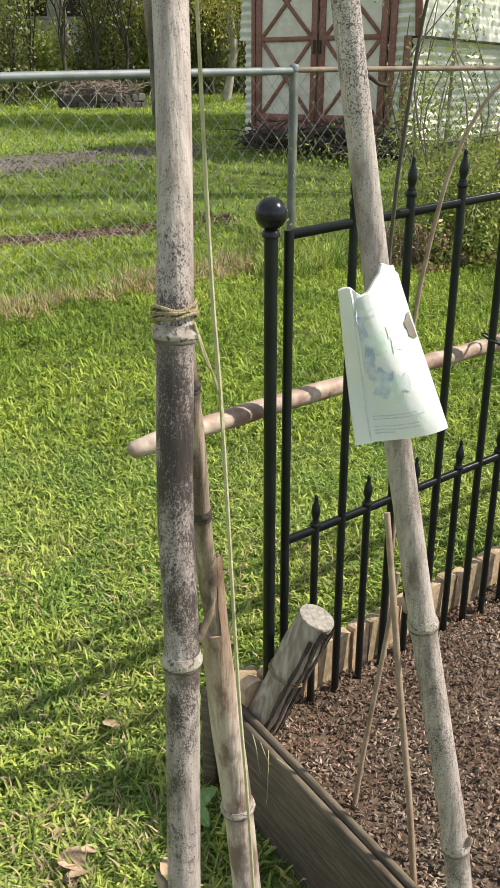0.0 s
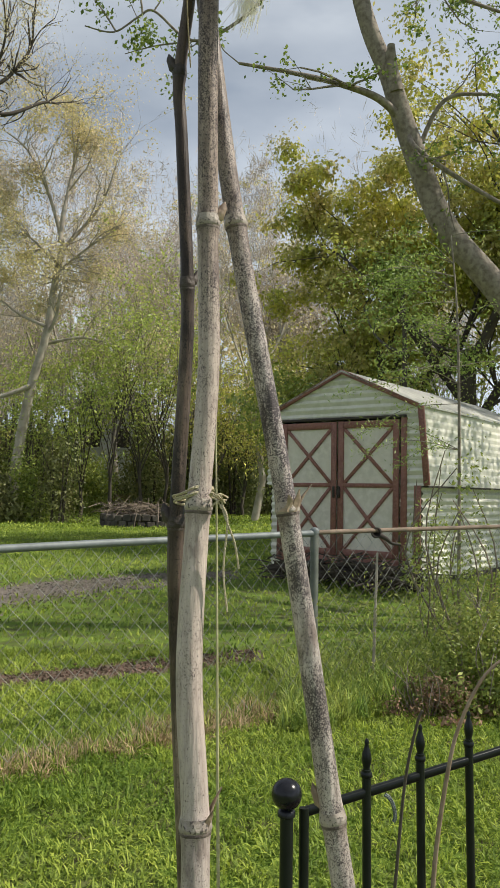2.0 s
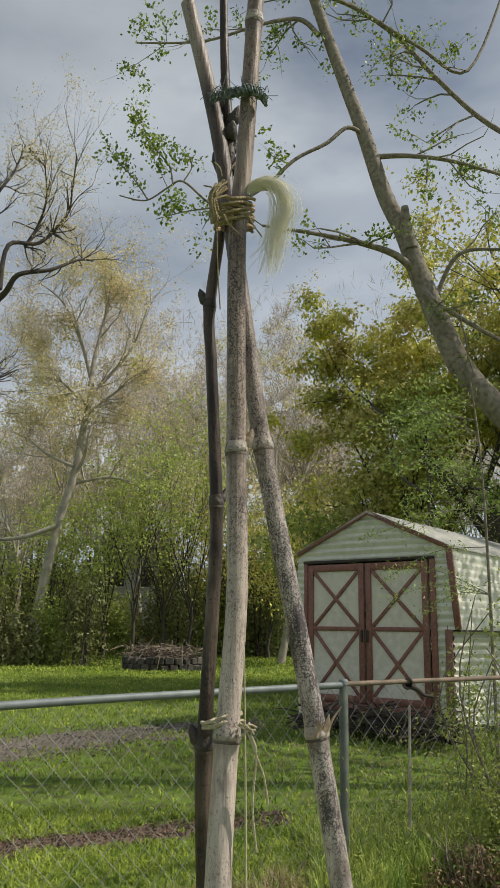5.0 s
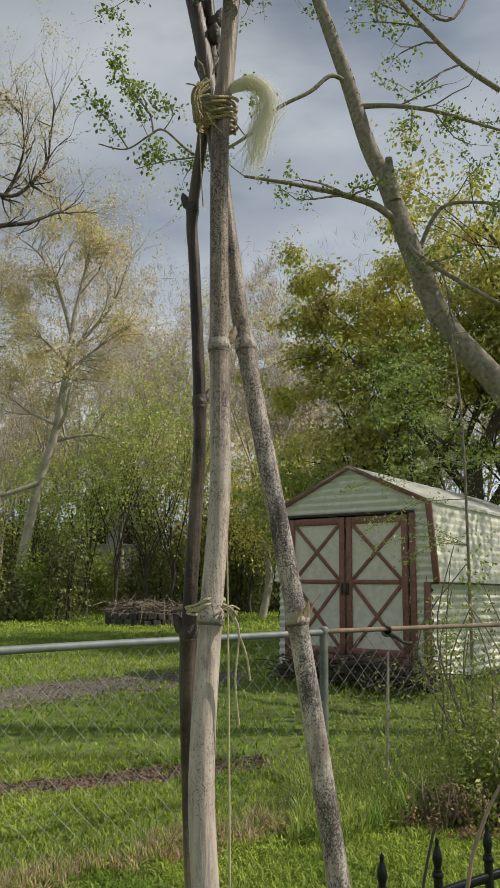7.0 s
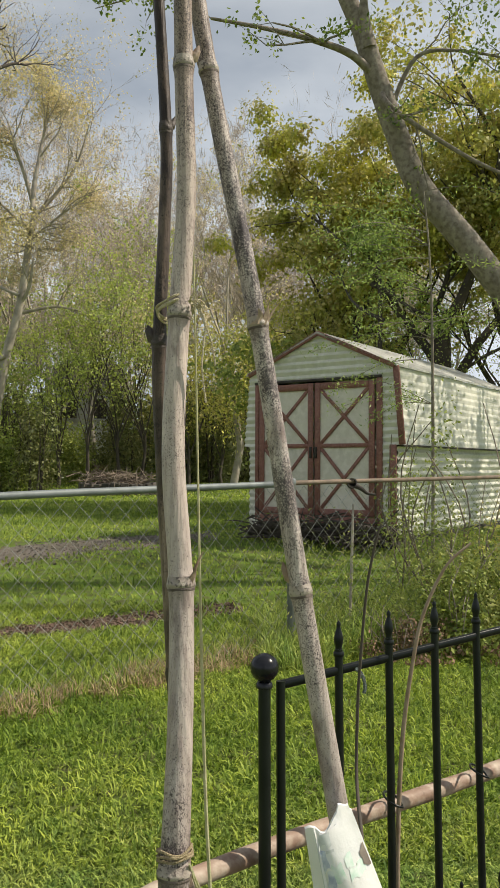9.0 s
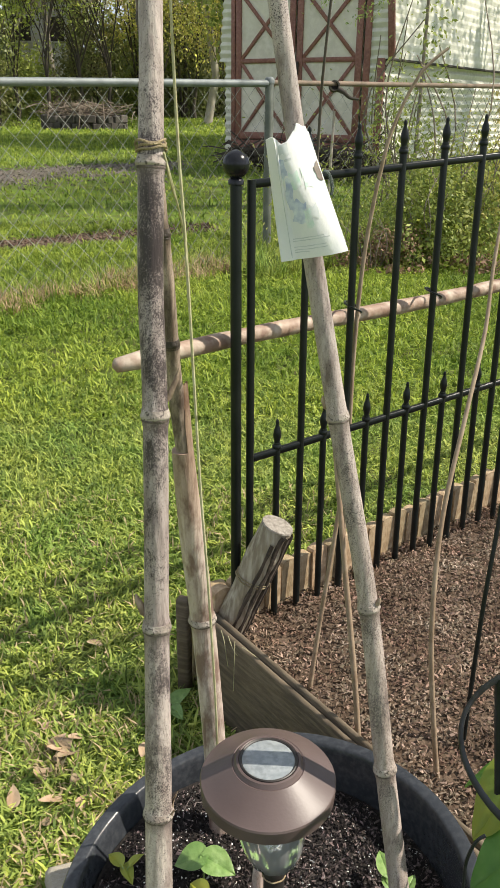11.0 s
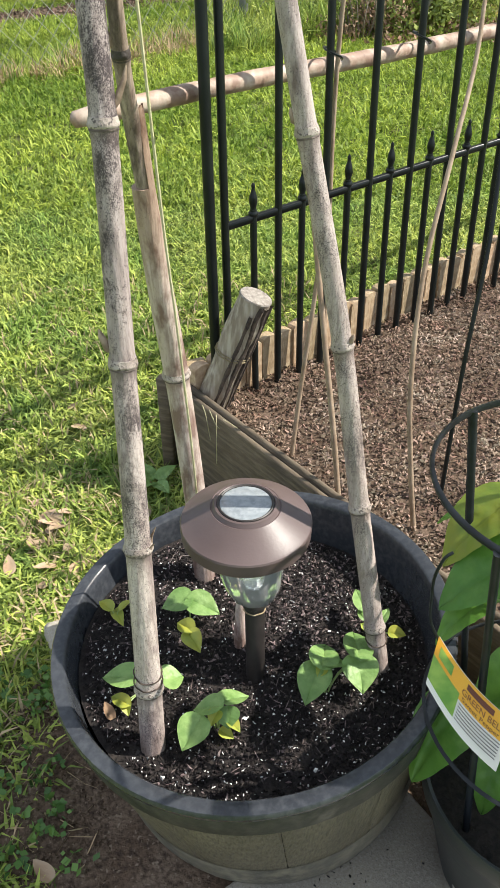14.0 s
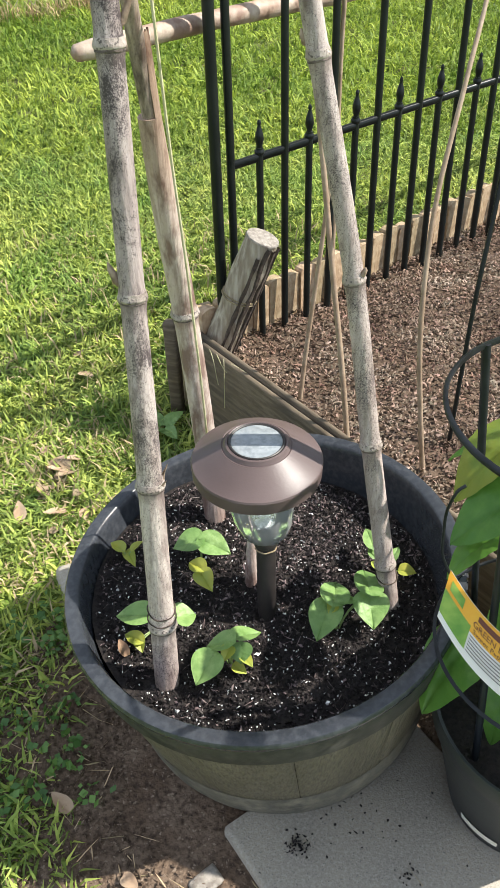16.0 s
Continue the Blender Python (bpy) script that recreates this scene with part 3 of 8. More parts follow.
def bezier_path(pts, n=6):
    """A smooth line through the places given."""
    p = [Vector(q) for q in pts]
    out = []
    for i in range(len(p) - 1):
        a, b, c, d = p[max(i - 1, 0)], p[i], p[i + 1], p[min(i + 2, len(p) - 1)]
        for k in range(n):
            t = k / n
            out.append(0.5 * ((2 * b) + (c - a) * t + (2 * a - 5 * b + 4 * c - d) * t * t + (3 * b - a - 3 * c + d) * t ** 3))
    out.append(p[-1])
    return out


def ground_z(y):
    return float(np.interp(y, (-3, 1.6, 4.0, 5.2, 8.5, 10.0, 24.0, 32.0, 60.0, 400.0), (0, 0, 0.20, 0.235, 0.30, 0.44, 0.46, 0.78, 0.9, 1.2)))


# ---- plan ----
POT_C, POT_R, POT_TILT = Vector((0.187, 0.662, 0.0)), 0.256, Matrix.Rotation(radians(-6.0), 4, "Y")
BED_C, BED_E, BED_F = Vector((0.113, 1.344, 0)), Vector((0.826, 0.564, 0)), Vector((0.523, -0.852, 0))
BED_Z = 0.172


def in_bed(x, y, grow=0.0):
    d = Vector((x, y, 0)) - BED_C
    det = BED_E.x * BED_F.y - BED_E.y * BED_F.x
    a = (d.x * BED_F.y - d.y * BED_F.x) / det
    b = (BED_E.x * d.y - BED_E.y * d.x) / det
    return -grow < a < 2.3 + grow and -grow < b < 1.35 + grow


# ---- ground ----
g = Shape()
ys = [-300, -60, -12, -3.0, -1.0, 0.0, 0.5, 1.0, 1.6, 2.2, 2.8, 3.4, 4.0, 4.6, 5.2, 6.0, 7.0, 8.5, 9.2, 10, 12, 15, 19, 24, 28, 32, 40, 60, 120, 250, 400]
xs = [-300, -120, -60, -30, -15, -10, -7, -5, -4, -3, -2, -1.4, -1, -0.5, 0, 0.5, 1, 1.4, 2, 3, 4, 5, 7, 10, 15, 30, 60, 120, 300]
g.add([(x, y, ground_z(y) + 0.012 * noise.noise((x * 0.9, y * 0.9, 3)) * (1 if y > 1.2 else 0)) for y in ys for x in xs],
      [(j * len(xs) + i, j * len(xs) + i + 1, (j + 1) * len(xs) + i + 1, (j + 1) * len(xs) + i) for j in range(len(ys) - 1) for i in range(len(xs) - 1)])

def ground_at(x, y):
    """Height of the uneven ground sheet."""
    i = min(max(int(np.searchsorted(xs, x)) - 1, 0), len(xs) - 2)
    j = min(max(int(np.searchsorted(ys, y)) - 1, 0), len(ys) - 2)
    u, v = (x - xs[i]) / (xs[i + 1] - xs[i]), (y - ys[j]) / (ys[j + 1] - ys[j])
    z = [g.v[(j + b) * len(xs) + i + a][2] for b in (0, 1) for a in (0, 1)]
    return (z[0] * (1 - u) + z[1] * u) * (1 - v) + (z[2] * (1 - u) + z[3] * u) * v


solo("ground", g, M_LAWN, "green mown lawn ground with earth showing between blades", "ground", kind="structure")


def strip(name, mat, y0, width, x0, x1, seed, label, lift=0.008, slope=0.0):
    """An uneven worn band across the lawn."""
    s, n = Shape(), 260
    rows = []
    for k in range(n + 1):
        x = x0 + (x1 - x0) * k / n
        w = width * (0.6 + 0.6 * noise.noise((x * 0.7, seed, 0)) + 0.45 * noise.noise((x * 3.0, seed, 5)) + 0.40 * noise.noise((x * 11.0, seed, 7)))
        w = max(w, 0.03)
        yc = y0 + slope * x + 0.12 * noise.noise((x * 0.6, seed + 9, 1))
        rows.append([(x, yc + w * q / 2, ground_at(x, yc + w * q / 2) + (lift if abs(q) < 0.9 else -0.004)) for q in (-1, -0.6, 0.6, 1)])
    s.add([p for r in rows for p in r], [(4 * k + i, 4 * k + 4 + i, 4 * k + 5 + i, 4 * k + 1 + i) for k in range(n) for i in range(3)])
    return solo(name, s, mat, label, "track", kind="structure")


strip("gravel_track", M_TRACK, 10.6, 1.75, -7, 0.2, 2.0, "worn grey gravel track across the far lawn", slope=0.66)
strip("rut", M_RUT, 6.25, 0.85, -4, 0.35, 6.0, "muddy dark rut worn into the lawn", slope=0.50)

# bare dirt round the planter
d = Shape()
n = 110
ring = []
for k in range(n):
    a = 2 * math.pi * k / n
    r = 0.37 + 0.08 * noise.noise((2.2 * math.cos(a), 2.2 * math.sin(a), 1)) + 0.02 * noise.noise((9 * math.cos(a), 9 * math.sin(a), 2))
    ring.append((0.13 + r * 1.02 * math.cos(a), 0.56 + r * 1.05 * math.sin(a)))
verts = [(0.13, 0.56, 0.010)]
for q in (0.5, 0.62, 0.70, 0.78, 0.86, 1.0):
    verts += [(0.13 + (x - 0.13) * q, 0.56 + (y - 0.56) * q, 0.010 + (0.006 * noise.noise((x * 30 * q, y * 30 * q, 0)) if q < 1 else -0.012)) for x, y in ring]
faces = [(0, 1 + k, 1 + (k + 1) % n) for k in range(n)]
faces += [(1 + j * n + k, 1 + (j + 1) * n + k, 1 + (j + 1) * n + (k + 1) % n, 1 + j * n + (k + 1) % n) for j in range(5) for k in range(n)]
d.add(verts, faces)
solo("bare_dirt", d, M_DIRT, "patch of bare brown dirt round the planter", "dirt", kind="structure")


def on_lawn(x, y):
    if in_bed(x, y, 0.03) or math.hypot(x - 0.157, y - 0.662) < 0.235:
        return False
    u, v = x - 0.312, y - 0.337
    if abs(0.883 * u + 0.469 * v) < 0.165 and abs(-0.469 * u + 0.883 * v) < 0.222:
        return False
    q = math.hypot((x - 0.13) / 1.02, (y - 0.56) / 1.05)
    if q > 0.41:
        return True
    thin = 0.5 + 0.9 * noise.noise((x * 11, y * 11, 1)) + 0.5 * noise.noise((x * 260, y * 260, 5))
    return q > 0.27 + 0.04 * noise.noise((x * 14, y * 14, 1)) and thin < (q - 0.25) / 0.085


def blades(name, n, xr, yr, length, width, mat, seed, label, keep=on_lawn, upright=0.75, lift=0.0):
    """A sheet of bent grass blades, three faces each."""
    rng = np.random.default_rng(seed)
    x, y = rng.uniform(*xr, n), rng.uniform(*yr, n)
    ok = np.array([keep(a, b) for a, b in zip(x, y)])
    x, y = x[ok], y[ok]
    n = len(x)
    z = np.array([ground_z(b) for b in y]) + lift
    tuft = np.array([noise.noise((a * 7, b * 7, seed)) + 0.6 * noise.noise((a * 23, b * 23, seed)) for a, b in zip(x, y)])
    az, ln = rng.uniform(0, 2 * np.pi, n), length * rng.uniform(0.5, 1.4, n) * (1 + 0.35 * tuft)
    lean = np.clip(rng.normal(1 - upright, 0.33, n), 0.05, 1.45)
    curl = np.clip(lean + rng.uniform(0.15, 0.85, n), 0.1, 1.62)
    wd = width * rng.uniform(0.55, 1.3, n)
    dx, dy = np.cos(az), np.sin(az)
    base = np.stack([x, y, z], 1)
    turn = rng.uniform(-0.9, 0.9, n)
    side = np.stack([-dy * np.cos(turn), dx * np.cos(turn), np.sin(turn) * 0.6], 1) * wd[:, None] / 2
    out = np.stack([dx, dy, 0 * dx], 1)
    up = np.array((0.0, 0.0, 1.0))
    mid = base + out * (ln * 0.5 * np.sin(lean))[:, None] + up * (ln * 0.5 * np.cos(lean))[:, None]
    tip = mid + out * (ln * 0.5 * np.sin(curl))[:, None] + up * (ln * 0.5 * np.cos(curl))[:, None]
    tip[:, 2] = np.maximum(tip[:, 2], z + 0.003)
    v = np.stack([base - side * 0.7, base + side * 0.7, mid + side, mid - side, tip], 1).reshape(-1, 3)
    k = np.arange(n)[:, None] * 5
    me = bpy.data.meshes.new(name)
    quads, tris = (k + np.array([[0, 1, 2, 3]])), (k + np.array([[3, 2, 4]]))
    me.from_pydata(v.tolist(), [], quads.tolist() + tris.tolist())
    me.materials.append(mat)
    me.update()
    return tagged(new(name, me), label, "grass", kind="stuff")


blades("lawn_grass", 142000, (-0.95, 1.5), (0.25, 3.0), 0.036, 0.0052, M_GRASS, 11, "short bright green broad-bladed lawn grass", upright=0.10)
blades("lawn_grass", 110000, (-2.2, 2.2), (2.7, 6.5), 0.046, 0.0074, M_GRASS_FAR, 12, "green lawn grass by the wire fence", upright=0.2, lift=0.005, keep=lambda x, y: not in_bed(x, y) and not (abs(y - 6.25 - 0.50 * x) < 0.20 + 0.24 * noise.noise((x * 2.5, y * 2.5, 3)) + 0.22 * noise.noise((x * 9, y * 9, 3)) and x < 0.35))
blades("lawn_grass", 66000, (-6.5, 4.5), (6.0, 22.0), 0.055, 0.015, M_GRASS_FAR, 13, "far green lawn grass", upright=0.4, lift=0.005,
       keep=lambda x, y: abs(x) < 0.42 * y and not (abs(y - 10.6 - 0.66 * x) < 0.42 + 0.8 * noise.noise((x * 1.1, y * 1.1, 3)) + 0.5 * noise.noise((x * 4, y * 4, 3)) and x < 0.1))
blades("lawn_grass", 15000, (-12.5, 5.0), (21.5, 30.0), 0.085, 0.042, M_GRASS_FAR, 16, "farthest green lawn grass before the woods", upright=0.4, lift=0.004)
blades("dry_grass", 2000, (-0.5, 0.0), (0.75, 1.35), 0.035, 0.0045, M_STRAW, 15, "patch of straw-coloured dead grass beside the planter", keep=lambda x, y: on_lawn(x, y) and noise.noise((x * 9, y * 9, 6)) > -0.05, upright=0.2)
blades("dry_grass", 4200, (-0.9, 0.6), (0.6, 2.2), 0.04, 0.004, M_STRAW, 14, "short straw-coloured dry grass among the green", upright=0.35)

# mulch bed
soil = Shape()
N1, N2 = 46, 30
for i in range(N1 + 1):
    for j in range(N2 + 1):
        p = BED_C + BED_E * (2.3 * i / N1) + BED_F * (1.35 * j / N2)
        soil.v.append((p.x, p.y, BED_Z - 0.006 + 0.012 * noise.noise((p.x * 5, p.y * 5, 2)) + 0.006 * noise.noise((p.x * 30, p.y * 30, 4))))
soil.f = [(i * (N2 + 1) + j, i * (N2 + 1) + j + 1, (i + 1) * (N2 + 1) + j + 1, (i + 1) * (N2 + 1) + j) for i in range(N1) for j in range(N2)]
solo("mulch_bed", soil, M_MULCHBASE, "raised bed of dark brown bark mulch", "garden bed", kind="structure")


def chips(name, n, place, size, mat, seed, label, category):
    """Loose flattened flakes lying at random angles."""
    rng = np.random.default_rng(seed)
    v, f = [], []
    corner = np.array([(-1, -1, -1), (1, -1, -1), (1, 1, -1), (-1, 1, -1), (-0.75, 0, 1), (0.75, 0, 1)], float)
    sides = ((0, 1, 5, 4), (2, 3, 4, 5), (1, 2, 5), (3, 0, 4))
    for k in range(n):
        c = place(rng)
        s = np.array(size) * rng.uniform(0.45, 1.5, 3) / 2
        m = Euler((rng.normal(0, 0.5), rng.normal(0, 0.5), rng.uniform(0, 6.28))).to_matrix()
        q = corner * rng.uniform(0.5, 1.25, (6, 3))
        q[4:, 1] += rng.uniform(-0.8, 0.8)
        q[:, 0] += 0.5 * rng.normal() * q[:, 1]
        v.append((q * s) @ np.array(m).T + np.array(c))
        f += [tuple(i + 6 * k for i in side) for side in sides]
    me = bpy.data.meshes.new(name)
    me.from_pydata(np.concatenate(v).tolist(), [], f)
    me.materials.append(mat)
    me.update()
    return tagged(new(name, me), label, category, kind="stuff")


def track_place(rng):
    x = rng.uniform(-5.5, 0.1)
    y = 10.6 + 0.66 * x + rng.normal(0, 0.42)
    return (x, y, ground_at(x, y) + 0.008)


def rut_place(rng):
    x = rng.uniform(-3.0, 0.3)
    y = 6.25 + 0.50 * x + rng.normal(0, 0.13)
    return (x, y, ground_at(x, y) + 0.010)


chips("gravel_stones", 4200, track_place, (0.026, 0.021, 0.015), M_GRAVEL, 24, "grey and brown stones scattered on the worn track", "gravel")
chips("mud_clods", 3200, rut_place, (0.024, 0.017, 0.014), M_CLOD, 25, "dark brown clods of earth in the rut", "dirt")


def dirt_place(rng):
    while True:
        a, r = rng.uniform(0, 6.28), 0.40 * math.sqrt(rng.uniform(0.2, 1))
        x, y = 0.13 + r * math.cos(a), 0.56 + r * math.sin(a)
        if math.hypot(x - 0.165, y - 0.662) > 0.2 and not in_bed(x, y, 0.02) and y < 0.95:
            return (x, y, 0.011 + rng.uniform(-0.003, 0.003))


chips("dirt_clods", 9000, dirt_place, (0.0050, 0.0040, 0.0032), M_DIRT, 22, "brown crumbs and clods on the bare dirt", "dirt")
chips("dead_twigs", 420, dirt_place, (0.034, 0.0015, 0.0015), M_STRAW, 23, "thin dead stalks lying on the bare dirt", "twigs")


def bed_place(rng):
    while True:
        a, b = rng.uniform(0, 1.75) ** 1.0, rng.uniform(0, 1.0)
        p = BED_C + BED_E * a + BED_F * b
        if math.hypot(p.x - 0.157, p.y - 0.662) > 0.27:
            return (p.x, p.y, BED_Z + 0.012 * noise.noise((p.x * 5, p.y * 5, 2)) + rng.uniform(-0.004, 0.006))


chips("bark_mulch", 44000, bed_place, (0.0074, 0.0038, 0.0024), M_MULCH, 21, "small brown and grey bark mulch chips", "mulch")


# ---- bed boards, edging and stakes ----
def plank(a, b, z0, z1, thick, mat, name, label, category, bevel=0.003):
    a, b = Vector(a), Vector(b)
    d = b - a
    m = Matrix.Translation(((a.x + b.x) / 2, (a.y + b.y) / 2, (z0 + z1) / 2)) @ Matrix.Rotation(math.atan2(d.y, d.x), 4, "Z")
    s = Shape().box((0, 0, 0), (math.hypot(d.x, d.y), thick, z1 - z0), m, bevel)
    return solo(name, s, mat, label, category)


fb0, fb1 = BED_C - BED_F * 0.012, BED_C + BED_F * 1.36
n_f = Vector((-0.852, -0.523, 0))
plank(fb0 + n_f * 0.006, fb1 + n_f * 0.006, -0.02, 0.224, 0.011, M_BOARD, "bed_board", "weathered dark brown board on edge beside the planter", "board")
plank(fb0 + n_f * 0.020, fb1 + n_f * 0.020, -0.02, 0.218, 0.012, M_BOARD, "bed_board", "second weathered board lying flush against the first", "board")
plank(BED_C + Vector((-0.040, 0.046, 0)), BED_C + Vector((0.03, 0.075, 0)), 0.0, 0.238, 0.022, M_EDGING, "corner_board", "short light brown board end at the bed corner", "board")
plank(Vector((0.044, 1.372, 0)), Vector((0.068, 1.362, 0)), -0.02, 0.232, 0.024, M_BOARD, "corner_stake", "square dark wooden stake at the bed corner", "stake")

edging = thing("log_edging", "row of light brown upright wooden edging slats with rounded tops", "edging", at=tuple(BED_C))
slat_w = 0.043
slat_mesh = None
for k in range(48):
    if slat_mesh is None:
        s = Shape()
        prof = [(-slat_w / 2 + 0.002, -0.16)] + [(slat_w / 2 * math.sin(q) * 0.97, 0.082 + 0.010 * math.cos(q)) for q in (-1.45, -1.0, -0.5, 0, 0.5, 1.0, 1.45)] + [(slat_w / 2 - 0.002, -0.16)]
        m = len(prof)
        s.add([(x, -0.011, z) for x, z in prof] + [(x, 0.011, z) for x, z in prof],
              [tuple(range(m)), tuple(range(2 * m - 1, m - 1, -1))] + [(i, m + i, m + (i + 1) % m, (i + 1) % m) for i in range(m)])
        slat_mesh = s.mesh("slat", False)
        slat_mesh.materials.append(M_EDGING)
    ob = new("slat", slat_mesh)
    ob.parent = edging
    p = BED_E * (0.02 + 0.0445 * k)
    ob.matrix_basis = Matrix.Translation((p.x - 0.0, p.y + 0.004 * math.sin(k * 1.7), 0.172 + 0.004 * math.sin(k * 2.3))) @ Matrix.Rotation(math.atan2(BED_E.y, BED_E.x) + 0.05 * math.sin(k * 3.1), 4, "Z")


# ---- black metal garden fence ----
F0, F_LEAN = Vector((0.246, 1.402, 0.172)), 0.062


def fence_at(u, z):
    p = F0 + Vector((0.848, 0.529, 0)) * u
    return Vector((p.x, p.y + F_LEAN * (z - 0.172), z))


fence = thing("garden_fence", "black enamelled metal picket fence with pointed finials in a mulch bed", "fence", at=tuple(F0))
post = part("post", Shape().tube([fence_at(-0.099, 0.05), fence_at(-0.099, 1.03)], 0.0100, 14), M_BLACK, fence, "round black end post")
ball = Shape().lathe([(0.0, 0.0236)] + [(0.0232 * math.sin(q), 0.0232 * math.cos(q)) for q in np.linspace(0.15, 2.75, 14)] + [(0.0115, -0.023), (0.0135, -0.026), (0.0135, -0.032), (0.0100, -0.034)], 24,
                     Matrix.Translation(fence_at(-0.099, 1.062)))
part("ball_finial", ball, M_BALL, post, "glossy black ball cap")
part("frame_upright", Shape().tube([fence_at(-0.066, 0.06), fence_at(-0.066, 1.036)], 0.0078, 10), M_BLACK, fence)


def finial(p, s=1.0):
    return Shape().lathe([(0.0080 * s, -0.016 * s), (0.0112 * s, -0.013 * s), (0.0112 * s, -0.006 * s), (0.0072 * s, -0.002 * s), (0.0066 * s, 0.004 * s), (0.0092 * s, 0.014 * s), (0.0100 * s, 0.020 * s), (0.0086 * s, 0.030 * s), (0.0052 * s, 0.041 * s), (0.0034 * s, 0.047 * s), (0.0046 * s, 0.051 * s), (0.0036 * s, 0.056 * s), (0.0, 0.060 * s)], 14,
                         Matrix.Translation(p))


for k in range(24):
    u = 0.0 + 0.0605 * k
    tall = k % 2 == 1
    top = 1.068 + 0.045 * u if tall else 0.545 + 0.018 * u
    pk = part("picket", Shape().tube([fence_at(u, 0.10), fence_at(u, top)], 0.0074 if tall else 0.0070, 10), M_BLACK, fence)
    part("finial", finial(fence_at(u, top), 0.84), M_BLACK, pk, "pointed black finial")
for z, climb in ((0.527, 0.015), (1.029, 0.045)):
    s = Shape()
    a, b = fence_at(-0.066, z), fence_at(1.42, z + 1.486 * climb)
    ang = math.atan2(0.529, 0.848)
    s.box((0, 0, 0), ((b - a).length, 0.011, 0.014), Matrix.Translation((a + b) / 2) @ Matrix.Rotation(ang, 4, "Z") @ Matrix.Rotation(-math.atan(climb), 4, "Y"), 0.002)
    part("rail", s, M_BLACK, fence)

# round wooden rod tied behind the fence
rod_a, rod_b = Vector((-0.050, 1.293, 0.747)), Vector((1.75, 2.475, 0.772))
s = Shape()
path, rad = [], []
for k in range(41):
    q = k / 40
    path.append(rod_a.lerp(rod_b, q) + Vector((0.0, 0.006 * math.sin(q * 9), 0.003 * math.sin(q * 13))))
    rad.append(0.0158 * (0.35 if k == 0 else 1) + 0.0006 * math.sin(k * 2.1))
path.insert(1, rod_a + (rod_b - rod_a).normalized() * 0.006)
rad.insert(1, 0.0125)
s.tube(path, rad, 14)
rod = thing("wooden_rod", "smooth tan wooden rod held level behind the fence pickets", "rod", at=tuple(rod_a))
part("shaft", s, M_ROD, rod)
for u in (0.1815, 0.42):
    c = fence_at(u, 0.775)
    lp = [c + Vector((0.017 * math.cos(a) + 0.008, 0.030 * math.sin(a) + 0.018, -0.004 + 0.020 * math.sin(a * 0.5))) for a in np.linspace(0, 6.1, 16)]
    part("wire_tie", Shape().tube(lp, 0.0022, 6), M_BLACK, rod, "thin black wire tie")

# leaning log stub
lb, lt = Vector((0.148, 1.340, 0.176)), Vector((0.239, 1.325, 0.416))
ax = (lt - lb).normalized()
log = thing("log_stub", "short peeled log leaning in the corner of the mulch bed", "log", at=tuple(lb))
s, path, rad = Shape(), [], []
for k in range(15):
    q = k / 14
    path.append(lb.lerp(lt, q))
    rad.append(0.0325 + 0.0015 * math.sin(q * 11))
s.tube(path, rad, 26, caps=False)
s.v = [tuple(Vector(p) + (Vector(p) - (lb + ax * (Vector(p) - lb).dot(ax))).normalized() * 0.0025 * noise.noise((p[0] * 60, p[1] * 60, p[2] * 14))) for p in s.v]
part("bark", s, M_LOGBARK, log)
part("cut_end", Shape().tube([lt - ax * 0.001, lt + ax * 0.002, lt + ax * 0.003], [0.0322, 0.031, 0.026], 26), M_LOGEND, log, "grey sawn end of the log")


def loop_round(c, axis, r, wire, n_turn=1.0, rise=0.0, seed=0, steps=26, wob=0.0015):
    a0 = axis.orthogonal().normalized()
    b0 = axis.cross(a0)
    pts = []
    for k in range(int(steps * n_turn) + 1):
        a = 2 * math.pi * k / steps
        rr = r + wob * noise.noise((k * 0.4, seed, 2))
        pts.append(c + (a0 * math.cos(a) + b0 * math.sin(a)) * rr + axis * (rise * k / (steps * n_turn) + wob * noise.noise((k * 0.3, seed, 7))))
    return Shape().tube(pts, wire, 6)


u_l = ax.orthogonal().normalized()
v_l = ax.cross(u_l)
a_sun = math.atan2(Vector((0.78, -0.60, 0.1)).dot(v_l), Vector((0.78, -0.60, 0.1)).dot(u_l))
for q, (off, wide, lo, hi) in enumerate(((-0.95, 0.34, 0.05, 0.90), (-0.52, 0.36, 0.05, 0.985), (-0.10, 0.36, 0.04, 0.97), (0.32, 0.38, 0.05, 0.98), (0.75, 0.40, 0.05, 0.96), (1.18, 0.42, 0.05, 0.96))):
    strip_s, rows_n = Shape(), 26
    for i in range(rows_n + 1):
        h = lo + (hi - lo) * i / rows_n
        c0 = lb.lerp(lt, h)
        w = wide * (0.75 + 0.5 * noise.noise((h * 9, q * 3.1, 0)))
        for j in range(5):
            a = a_sun + off + w * (j / 4 - 0.5) + 0.10 * noise.noise((h * 5, q * 7.7, 1))
            r = 0.0335 + (0.0030 if 0 < j < 4 else -0.002) + 0.0012 * noise.noise((h * 30, j, q))
            strip_s.v.append(tuple(c0 + (u_l * math.cos(a) + v_l * math.sin(a)) * r))
    strip_s.f = [(5 * i + j, 5 * i + j + 1, 5 * i + j + 6, 5 * i + j + 5) for i in range(rows_n) for j in range(4)]
    part("bark_strip", strip_s, M_BARKSTRIP, log, "strip of dark peeling bark")
part("twine_band", loop_round(lb + ax * 0.125, ax, 0.0345, 0.0014, 2.0, 0.012, 3), M_TWINE, log, "twine wound round the log")


# ---- bamboo tripod poles ----
def pole_path(pts):
    return bezier_path(pts, 10)


